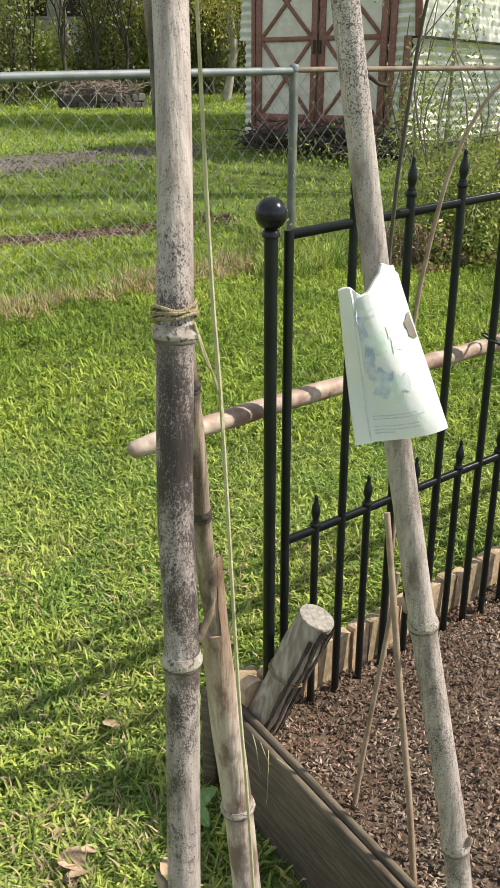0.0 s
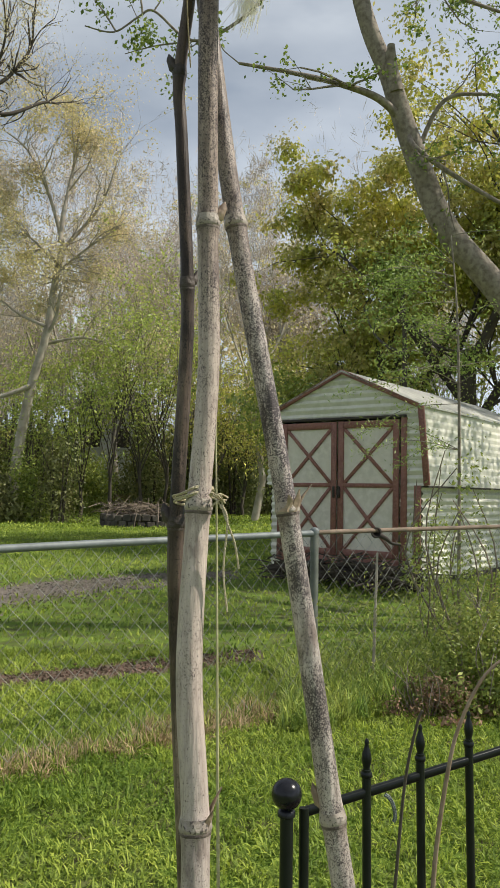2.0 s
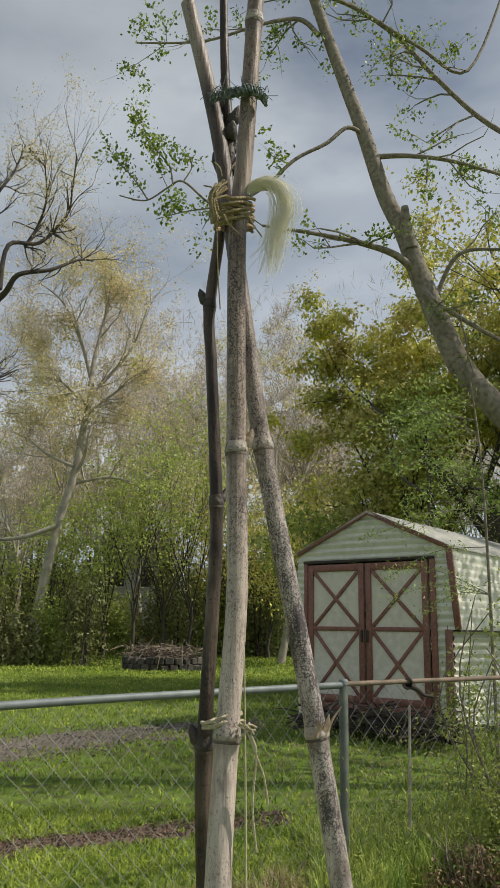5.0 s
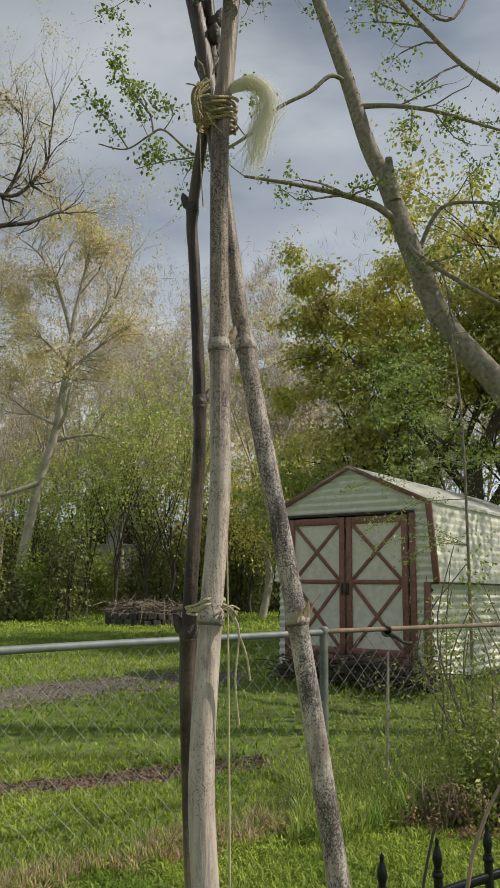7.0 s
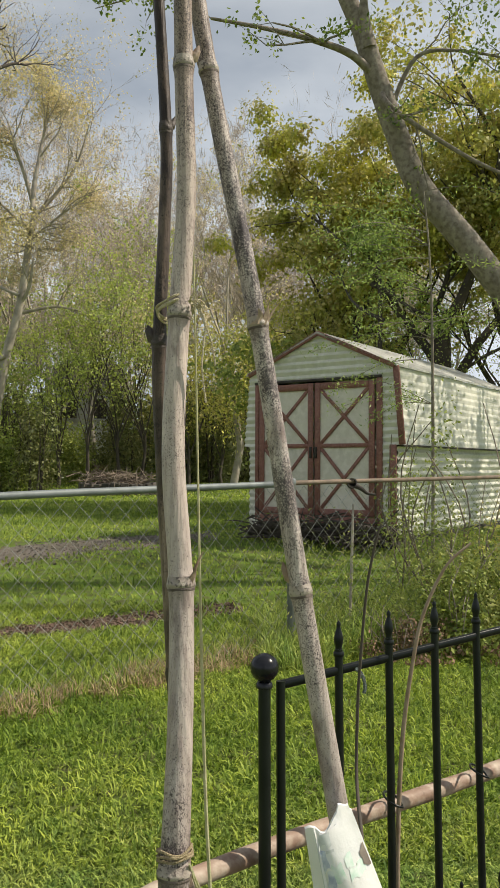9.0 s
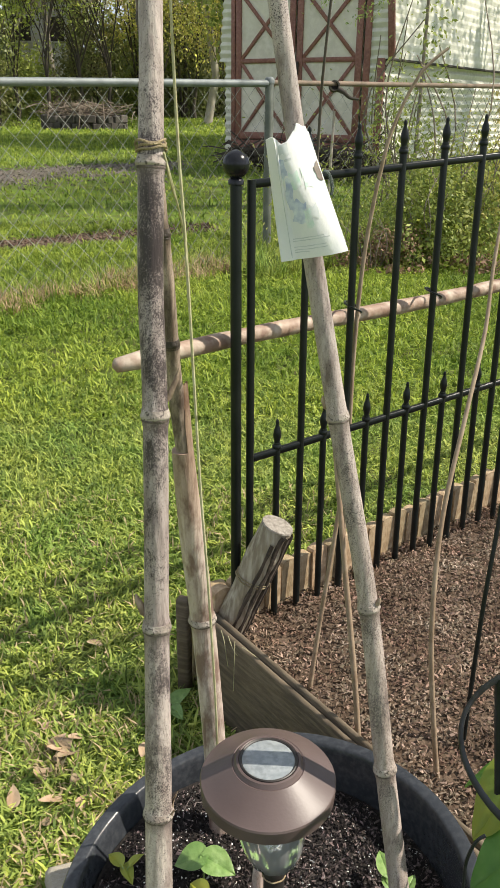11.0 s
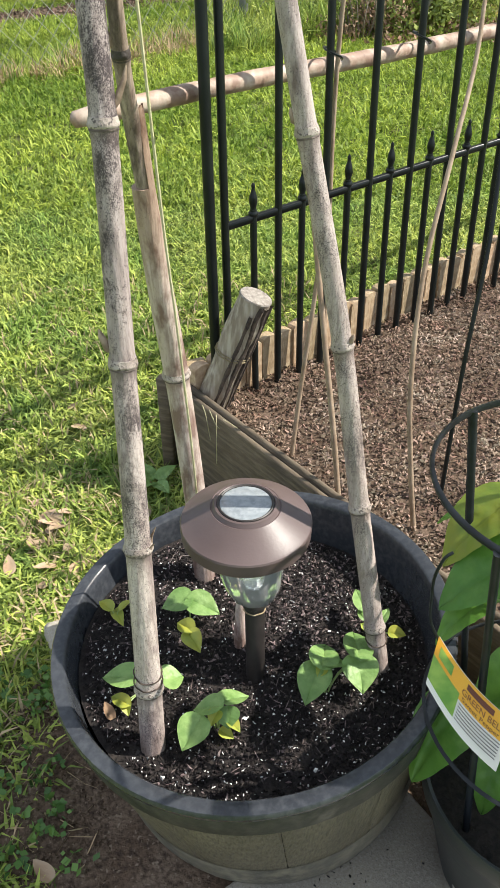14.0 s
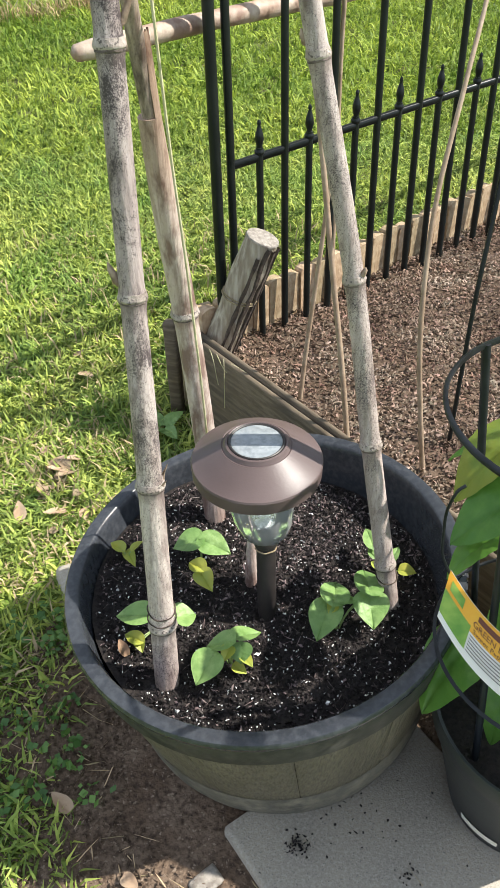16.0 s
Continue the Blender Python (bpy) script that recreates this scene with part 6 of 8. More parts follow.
spread_leaf((0.438, 0.607, 0.515), (0.360, 0.586, 0.452), 0.080, M_LEAF_OLD, 0.3, 0.2, "large pale yellow-green leaf")
spread_leaf((0.432, 0.548, 0.485), (0.350, 0.541, 0.425), 0.075, M_LEAF_BIG, 0.3, -0.1)
spread_leaf((0.402, 0.540, 0.435), (0.343, 0.527, 0.392), 0.045, M_LEAF_BIG, 0.3, 0.2)
spread_leaf((0.390, 0.503, 0.315), (0.314, 0.462, 0.243), 0.080, M_LEAF_BIG, 0.35, 0.15)
spread_leaf((0.421, 0.478, 0.285), (0.395, 0.430, 0.195), 0.050, M_LEAF_BIG, 0.2, 0.0)
spread_leaf((0.455, 0.640, 0.480), (0.385, 0.668, 0.440), 0.060, M_LEAF_BIG, 0.3, 0.3)
spread_leaf((0.440, 0.470, 0.420), (0.372, 0.455, 0.330), 0.070, M_LEAF_BIG, 0.25, -0.2)
# Includes unseen right-hand and low leaves added to shade the paver and soil.
for z, az, ln in ((0.50, 0.6, 0.12), (0.46, 5.4, 0.11), (0.56, 0.0, 0.12), (0.58, 1.2, 0.11), (0.62, 5.9, 0.10), (0.64, 2.0, 0.09), (0.38, 0.3, 0.12), (0.35, 5.1, 0.11), (0.66, 4.6, 0.08), (0.44, 5.9, 0.14), (0.40, 0.9, 0.13), (0.52, 5.7, 0.13), (0.33, 5.6, 0.13), (0.30, 5.2, 0.15), (0.36, 5.45, 0.16), (0.27, 5.0, 0.14), (0.42, 5.25, 0.15)):
    b = Vector((0.468 + 0.035 * math.cos(az), 0.470 + 0.035 * math.sin(az), z))
    spread_leaf(b, b + Vector((ln * math.cos(az), ln * math.sin(az), -0.3 * ln)), ln * 0.58, M_LEAF_BIG, 0.3, 0.2 * math.sin(az * 3))

# plant tag
tag = thing("plant_tag", "curved orange and white plant tag printed with green peppers", "plant tag", at=(0.335, 0.47, 0.40))


def tag_at(u, v, lift=0.0):
    """u along the tag, v across from its white edge to its orange edge."""
    a = Vector((0.3175, 0.471, 0.392)).lerp(Vector((0.372, 0.395, 0.345)), u)
    b = Vector((0.3350, 0.499, 0.430)).lerp(Vector((0.392, 0.420, 0.388)), u)
    p = a.lerp(b, v)
    nrm = Vector((-0.55, -0.52, 0.65)).normalized()
    p += nrm * (0.010 * (4 * (u - 0.5) ** 2 - 1) * -0.6 + 0.0) + nrm * lift
    p.z += -0.010 * math.sin(math.pi * u) * 0.9
    return p


def tag_patch(u0, u1, v0, v1, lift, nu=12, nv=3):
    sh = Shape()
    for j in range(nv + 1):
        for i in range(nu + 1):
            sh.v.append(tuple(tag_at(u0 + (u1 - u0) * i / nu, v0 + (v1 - v0) * j / nv, lift)))
    sh.f = [(j * (nu + 1) + i, j * (nu + 1) + i + 1, (j + 1) * (nu + 1) + i + 1, (j + 1) * (nu + 1) + i) for j in range(nv) for i in range(nu)]
    return sh


fr, bk = tag_patch(0, 1, 0, 1, 0.0, 20, 6), tag_patch(0, 1, 0, 1, -0.0012, 20, 6)
k = len(fr.v)
fr.add(bk.v, [tuple(reversed(q)) for q in bk.f])
part("card", fr, M_TAG_W, tag)
part("orange_band", tag_patch(0.0, 1.0, 0.52, 0.995, 0.0006), M_TAG_O, tag, "orange printed band")
part("picture", tag_patch(0.0, 0.40, 0.14, 0.62, 0.0007), M_TAG_G, tag, "printed picture of green peppers")
part("emblem", tag_patch(0.06, 0.26, 0.70, 0.90, 0.0010, 8, 3), M_TAG_G, tag, "green oval emblem")
for v in (0.16, 0.22, 0.28, 0.34, 0.40, 0.46):
    part("print_line", tag_patch(0.42, 0.95, v, v + 0.022, 0.0010, 8, 1), M_TAG_GREY, tag, "line of unreadable small print")
part("print_line", tag_patch(0.46, 0.80, 0.82, 0.93, 0.0012, 6, 1), M_TAG_INK, tag, "dark printed brand bar")


def lettering(text, u0, u1, v0, v1):
    cu = bpy.data.curves.new("lettering", "FONT")
    cu.body, cu.size, cu.resolution_u = text, 1.0, 2
    tmp = new("lettering", cu)
    bpy.context.view_layer.update()
    me = bpy.data.meshes.new_from_object(tmp.evaluated_get(bpy.context.evaluated_depsgraph_get()))
    bpy.data.objects.remove(tmp)
    xs_ = [p.co.x for p in me.vertices]
    hi = 0.72
    for p in me.vertices:
        u = u0 + (u1 - u0) * (p.co.x - min(xs_)) / (max(xs_) - min(xs_))
        p.co = tag_at(u, v0 + (v1 - v0) * p.co.y / hi, 0.0014)
    me.materials.clear()
    me.materials.append(M_TAG_INK)
    return part("lettering", me, M_TAG_INK, tag, "brown printed lettering")


lettering("GREEN BELL", 0.42, 0.95, 0.670, 0.790)
lettering("Sweet Pepper", 0.44, 0.92, 0.555, 0.640)

# dry leaves on the grass
DRY = [leaf_mesh(L, W, -0.12, "dry_leaf", M_DRYLEAF, heart=0.0, fold=0.25) for L, W in ((0.036, 0.022), (0.028, 0.018), (0.044, 0.024))]
rng = random.Random(9)
for x, y, k in ((-0.19, 1.165, 1), (-0.165, 1.19, 2), (-0.145, 1.225, 0), (-0.20, 1.12, 0), (-0.02, 1.20, 2), (-0.18, 1.60, 1), (-0.32, 0.98, 0), (-0.22, 1.27, 1), (-0.14, 1.13, 1), (0.02, 1.08, 0), (-0.245, 1.06, 2), (-0.05, 0.41, 1), (-0.12, 0.50, 0), (-0.157, 1.193, 2), (-0.192, 1.144, 1), (-0.165, 1.531, 2), (-0.21, 1.20, 2), (-0.02, 1.10, 1), (0.01, 1.02, 2), (-0.19, 1.02, 1), (-0.155, 1.191, 2), (-0.164, 1.075, 2), (0.003, 1.192, 2), (-0.137, 1.055, 2)):
    ob = tagged(new("dry_leaf", DRY[k]), "tan dry fallen leaf lying on the lawn", "leaf", "fallen leaves")
    ob.matrix_world = Matrix.Translation((x, y, 0.016 if y > 0.75 else 0.015)) @ Euler((rng.uniform(-0.2, 0.2), rng.uniform(-0.2, 0.2), rng.uniform(0, 6.28))).to_matrix().to_4x4()

# clover and litter at the edge of the bare dirt
crng = np.random.default_rng(61)
cl = []
for k in range(150):
    x, y = crng.uniform(-0.24, -0.07), crng.uniform(0.50, 0.86)
    if math.hypot(x - 0.157, y - 0.662) > 0.27 and noise.noise((x * 12, y * 12, 4)) > -0.15:
        cl += [(x + crng.normal(0, 0.006), y + crng.normal(0, 0.006), 0.016 + crng.uniform(0, 0.012)) for q in range(3)]
v, f = cards(np.array(cl), 0.0058, crng, flat=0.85, slim=0.85)
tagged(new("clover", array_mesh("clover", v, f, M_CLOVER)), "low clover leaves at the edge of the bare dirt", "weeds", kind="stuff")
# One pale flat scrap with an uneven outline on the dirt.
for x, y, w in ((0.052, 0.392, 0.042),):
    sh = Shape().box((0, 0, 0), (w, w * 0.6, 0.010), Matrix.Translation((x, y, 0.011)) @ Matrix.Rotation(0.5, 4, "Z"), 0.003)
    sh.v = [tuple(Vector(p) * 1.0 + Vector((0.004 * noise.noise((p[0] * 90, p[1] * 90, 1)), 0.004 * noise.noise((p[0] * 90, p[1] * 90, 5)), 0))) for p in sh.v]
    solo("wood_scrap", sh, M_LOGEND, "pale flat scrap lying on the dirt", "wood scrap")

# broad weed at the corner of the board
weed = thing("broadleaf_weed", "small light green broad-leaved weed beside the board", "weed", at=(0.022, 1.30, 0.01))
WEED_LEAF = leaf_mesh(0.050, 0.032, 0.25, "leaf", M_LEAF, heart=0.1, veins=0.02)
for az, pitch in ((0.6, 0.5), (2.2, 0.6), (3.9, 0.4), (5.2, 0.35)):
    place_leaf("leaf", weed, Vector((0.022 + 0.006 * math.cos(az), 1.30 + 0.006 * math.sin(az), 0.018)), az, pitch, 0.1, WEED_LEAF)
s = Shape()
for k, (dx, dz, bow) in enumerate(((0.012, -0.07, 0.012), (0.030, -0.045, -0.010), (-0.004, -0.10, 0.018), (0.05, -0.03, 0.006))):
    p0 = Vector((0.128 + 0.012 * k, 1.262 - 0.018 * k, 0.226))
    s.tube(bezier_path([p0, p0 + Vector((dx * 0.4, -0.018, dz * 0.35 + bow)), p0 + Vector((dx * 0.8, -0.022, dz * 0.75)), p0 + Vector((dx, -0.020, dz))], 6), 0.0007, 5)
solo("loose_string", s, M_TWINE_PALE, "thin loose strings hanging over the bed board", "string")

# ---- chain-link fence ----
CP = Vector((0.601, 5.16, 0.235))
CL_L, CL_R = Vector((-0.803, -0.596, 0)), Vector((0.84, 0.55, 0))


def cl_at(s, h):
    """A place s metres along the wire fence from its end post, negative to the west."""
    p = CP + (CL_L * -s if s < 0 else CL_R * s)
    return Vector((p.x, p.y, ground_z(p.y) + h))


wire = thing("chain_link_fence", "old galvanised chain-link fence with a pipe top rail across the lawn", "wire fence", at=tuple(CP))
part("post", Shape().tube([cl_at(0, -0.1), cl_at(0, 1.04), cl_at(0, 1.055)], [0.0265, 0.0265, 0.020], 14), M_GALV_POST, wire, "weathered grey steel end post")
part("post_cap", Shape().lathe([(0.0295, 0.0), (0.0295, 0.024), (0.020, 0.034), (0.0, 0.038)], 14, Matrix.Translation(cl_at(0, 1.035))), M_GALV, wire)
part("post", Shape().tube([cl_at(-3.1, -0.1), cl_at(-3.1, 1.03)], 0.024, 12), M_GALV_POST, wire)
part("post", Shape().tube([cl_at(2.6, -0.1), cl_at(2.6, 1.03)], 0.024, 12), M_GALV_POST, wire)
part("top_rail", Shape().tube([cl_at(-s, 1.035) for s in np.linspace(0, 3.6, 8)], 0.0205, 12), M_GALV, wire, "shiny galvanised pipe rail")
part("top_rail", Shape().tube([cl_at(s, 1.04) for s in np.linspace(0, 2.6, 6)], 0.0155, 12), M_RUST, wire, "rusty brown pipe rail")


def mesh_panel(s0, s1, name):
    sh, q, rows = Shape(), 0.055, 17
    for k in range(int((s1 - s0) / q)):
        pts = []
        for j in range(rows + 1):
            s = s0 + q * (k + (0.0 if (j + k) % 2 == 0 else 1.0)) + q * 0.5
            if s > s1:
                s = s1
            p = cl_at(s, 0.04 + j * 0.98 / rows)
            pts.append(p + Vector((0.0, 0.003 * (1 if j % 2 else -1), 0)))
        sh.tube(pts, 0.0019, 3, caps=False)
    return part(name, sh, M_WIRE, wire, "diamond wire mesh", smooth=False)


mesh_panel(-3.6, -0.02, "wire_mesh")
mesh_panel(0.02, 2.6, "wire_mesh")

# ---- shed ----
S0 = Vector((0.638, 10.732, 0.46))
SU, SW = Vector((0.788, -0.616, 0)), Vector((0.616, 0.788, 0))
SM = Matrix(((SU.x, SW.x, 0, S0.x), (SU.y, SW.y, 0, S0.y), (0, 0, 1, S0.z), (0, 0, 0, 1)))
shed = thing("garden_shed", "old pale metal garden shed with barn roof and red-brown trim", "shed", at=tuple(S0))
WID, DEEP = 2.10, 4.6


def siding(z0, z1, lo, hi, face, pitch=0.088, depth=0.026):
    """Horizontal ribbed sheet between the edges lo(z) and hi(z); face(u, z, d) gives the place."""
    sh, rows, z = Shape(), [], z0
    while z < z1:
        for q, dd in ((0, 0), (0.50, 1), (0.62, 1), (0.98, 0)):
            zz = z + q * pitch
            if zz < z1:
                rows.append((zz, dd * depth))
        z += pitch
    rows.append((z1, 0))
    for zz, dd in rows:
        sh.v.append(tuple(SM @ Vector(face(lo(zz), zz, dd))))
        sh.v.append(tuple(SM @ Vector(face(hi(zz), zz, dd))))
    sh.f = [(2 * i, 2 * i + 1, 2 * i + 3, 2 * i + 2) for i in range(len(rows) - 1)]
    return sh


def front_face(u, z, dd):
    return (u, -dd, z)


KNEE, PEAK, FLARE, OUT = 2.10, 2.575, 1.17, 0.085


def left_edge(z):
    return 0.0 if z < FLARE else -OUT * (KNEE - z) / (KNEE - FLARE)


def gable_l(z):
    return (z - KNEE) / (PEAK - KNEE) * 1.04


D0, D1, DB, DT = 0.165, 1.835, 0.30, 1.955
part("front_siding", siding(0.06, KNEE - 0.12, lambda z: left_edge(z), lambda z: D0 - 0.02, front_face), M_SIDING, shed, smooth=False)
part("front_siding", siding(0.06, KNEE - 0.12, lambda z: D1 + 0.02, lambda z: WID - left_edge(z), front_face), M_SIDING, shed, smooth=False)
part("gable", siding(KNEE - 0.12, PEAK - 0.01, lambda z: left_edge(z) if z < KNEE else gable_l(z), lambda z: WID - (left_edge(z) if z < KNEE else gable_l(z)), front_face), M_SIDING, shed, "ribbed pale gable over the doors", smooth=False)
part("side_siding", siding(0.06, FLARE, lambda z: 0.0, lambda z: DEEP, lambda w, z, dd: (WID + dd, w, z)), M_SIDING, shed, smooth=False)
part("side_siding", siding(FLARE, KNEE, lambda z: 0.0, lambda z: DEEP, lambda w, z, dd: (WID + 0.32 * dd - left_edge(z), w, z)), M_SIDING, shed, "ribbed upper side panel flaring out", smooth=False)
part("side_siding", siding(0.06, KNEE, lambda z: 0.0, lambda z: DEEP, lambda w, z, dd: (-dd + left_edge(z), w, z)), M_SIDING, shed, smooth=False)
part("side_siding", siding(0.06, KNEE, lambda z: 0.0, lambda z: WID, lambda u, z, dd: (u, DEEP + dd, z)), M_SIDING, shed, smooth=False)
# Dark soffit colour paints in the shadow line under the flared panel.
part("soffit", Shape().box(((WID + OUT / 2), DEEP / 2, FLARE - 0.012), (OUT + 0.03, DEEP, 0.02), SM), M_DARK, shed, smooth=False)
part("roof", Shape().add([tuple(SM @ Vector(p)) for p in ((1.05, -0.06, PEAK + 0.025), (WID + 0.03, -0.06, KNEE + 0.02), (WID + 0.03, DEEP, KNEE + 0.02), (1.05, DEEP, PEAK + 0.025), (1.05, -0.06, PEAK), (WID + 0.03, -0.06, KNEE - 0.005), (WID + 0.03, DEEP, KNEE - 0.005), (1.05, DEEP, PEAK))],
                         [(0, 1, 2, 3), (7, 6, 5, 4), (0, 4, 5, 1), (1, 5, 6, 2), (2, 6, 7, 3)]), M_ROOF, shed, "pale weathered metal roof slope", smooth=False)
part("roof", Shape().add([tuple(SM @ Vector(p)) for p in ((1.05, -0.06, PEAK + 0.025), (-0.03, -0.06, KNEE + 0.02), (-0.03, DEEP, KNEE + 0.02), (1.05, DEEP, PEAK + 0.025), (1.05, -0.06, PEAK), (-0.03, -0.06, KNEE - 0.005), (-0.03, DEEP, KNEE - 0.005), (1.05, DEEP, PEAK))],
                         [(3, 2, 1, 0), (4, 5, 6, 7), (1, 5, 4, 0), (2, 6, 5, 1), (3, 7, 6, 2)]), M_ROOF, shed, "pale weathered metal roof slope", smooth=False)
part("base_skirt", Shape().box((WID / 2, 0.03, -0.05), (WID - 0.02, 0.05, 0.50), SM), M_DARK, shed, "dark base under the shed", smooth=False)
part("base_skirt", Shape().box((WID - 0.03, DEEP / 2, -0.05), (0.05, DEEP - 0.1, 0.22), SM), M_DARK, shed, smooth=False)


def bar(a, b, wide, thick, name, mat, parent, label=""):
    """A flat board on the shed front from a to b (u, z)."""
    a, b = Vector((a[0], 0, a[1])), Vector((b[0], 0, b[1]))
    d = b - a
    m = SM @ Matrix.Translation((a + b) / 2 + Vector((0, -thick[1], 0))) @ Matrix.Rotation(-math.atan2(d.z, d.x), 4, "Y")
    return part(name, Shape().box((0, 0, 0), (d.length, thick[0], wide), m, 0.003), mat, parent, label)


T = (0.022, 0.028)
bar((-0.0, KNEE), (1.05, PEAK + 0.005), 0.055, (0.03, 0.045), "roof_trim", M_TRIM, shed)
bar((1.05, PEAK + 0.005), (WID, KNEE), 0.055, (0.03, 0.045), "roof_trim", M_TRIM, shed)
bar((WID + OUT + 0.005, FLARE), (WID + 0.01, KNEE), 0.075, (0.03, 0.032), "corner_trim", M_TRIM, shed)
bar((WID - 0.03, 0.05), (WID - 0.03, FLARE), 0.085, (0.024, 0.028), "corner_trim", M_TRIM, shed)
bar((D0 - 0.04, DB - 0.1), (D0 - 0.04, DT + 0.02), 0.055, T, "door_frame", M_TRIM, shed)
bar((D1 + 0.06, DB - 0.1), (D1 + 0.06, DT + 0.02), 0.075, T, "door_frame", M_TRIM, shed)
# Top rail takes the dark colour to draw the shadow over the doors.
bar((D0 - 0.07, DT + 0.035), (D1 + 0.09, DT + 0.035), 0.032, (0.03, 0.034), "door_frame", M_DARK, shed, "rail over the doors, shadow painted in as dark colour")
bar((D0, DB - 0.06), (D1, DB - 0.06), 0.10, T, "sill", M_TRIM, shed)


def shed_door(u0, u1, handle):
    m = Shape().box(((u0 + u1) / 2, -0.012, (DB + DT) / 2), (u1 - u0 - 0.012, 0.02, DT - DB), SM)
    dr = part("door", m, M_DOORPANEL, shed, "pale panelled shed door with crossed braces", smooth=False)
    w, zm = 0.085, 1.165
    for a, b in (((u0 + 0.04, DB), (u0 + 0.04, DT)), ((u1 - 0.04, DB), (u1 - 0.04, DT))):
        bar(a, b, 0.075, (0.02, 0.034), "stile", M_TRIM, dr)
    for z in (DB + 0.04, zm, DT - 0.045):
        bar((u0 + 0.078, z), (u1 - 0.078, z), w if z != zm else 0.05, (0.020, 0.034), "cross_rail", M_TRIM, dr)
    for za, zb in ((DB + 0.08, zm - 0.025), (zm + 0.025, DT - 0.09)):
        bar((u0 + 0.085, za), (u1 - 0.085, zb), 0.042, (0.016, 0.031), "brace", M_TRIM, dr)
        bar((u0 + 0.085, zb), (u1 - 0.085, za), 0.042, (0.016, 0.033), "brace", M_TRIM, dr)
    part("handle", Shape().box((handle, -0.055, 1.08), (0.025, 0.03, 0.14), SM, 0.004), M_DARK, dr, "dark metal handle")
    return dr


shed_door(D0, 0.985, 0.955)
shed_door(1.005, D1, 1.03)

# clutter in front of the shed: dark logs and cut stems
rng = random.Random(3)
for k in range(4):
    a = SM @ Vector((0.42 + 0.38 * k + rng.uniform(-0.1, 0.1), -0.25 + rng.uniform(-0.12, 0.1), 0.10 + 0.09 * (k % 2)))
    d = (SU * rng.uniform(0.3, 0.7) + Vector((0, 0, rng.uniform(-0.08, 0.1))))
    solo("dark_log", Shape().tube([a - d * 0.5, a, a + d * 0.5], [0.055, 0.062, 0.05], 10), M_DARKBARK, "dark weathered log lying before the shed", "log", "logs by the shed")


br = Shape()
for k in range(190):
    a = SM @ Vector((rng.uniform(0.25, 2.3), -0.35 + rng.gauss(0, 0.14), 0.04 + abs(rng.gauss(0, 0.13))))
    d = Vector((rng.gauss(0, 1), rng.gauss(0, 1), rng.gauss(0, 0.45))).normalized() * rng.uniform(0.10, 0.34)
    br.tube([a - d, a + Vector((0, 0, rng.uniform(-0.03, 0.05))), a + d], [0.010, 0.012, 0.004], 4, caps=False)
solo("brush_heap", br, M_DARKBARK, "tangle of dark dead twigs along the foot of the shed", "sticks", kind="stuff")

# ---- trees and shrubs ----
def grow(sh, tips, p, d, length, r, level, rng, spread, up, bend=0.18, kids=(2, 4), side_seg=6):
    """Branches recursively; fills sh with limbs and tips with twig places."""
    steps = 4 if level > 1 else 3
    path, rad = [p.copy()], [r]
    for k in range(steps):
        d = (d + Vector((rng.gauss(0, bend), rng.gauss(0, bend), rng.gauss(0, bend) + up))).normalized()
        p = p + d * (length / steps)
        path.append(p.copy())
        rad.append(r * (1 - 0.45 * (k + 1) / steps) if level > 0 else r * (1 - 0.8 * (k + 1) / steps))
        if level <= 1:
            tips.append(p.copy())
    sh.tube(path, rad, max(3, side_seg), caps=False)
    if level == 0:
        return
    for k in range(rng.randint(*kids)):
        q = rng.uniform(0.35, 1.0) if k else 1.0
        i = min(int(q * steps), steps)
        axis = d.orthogonal().normalized()
        axis.rotate(Matrix.Rotation(rng.uniform(0, 6.28), 3, d))
        nd = (d + axis * math.tan(spread * rng.uniform(0.6, 1.2))).normalized()
        grow(sh, tips, path[i], nd, length * rng.uniform(0.6, 0.82), rad[i] * rng.uniform(0.5, 0.7), level - 1, rng, spread, up, bend, kids, side_seg - 1)


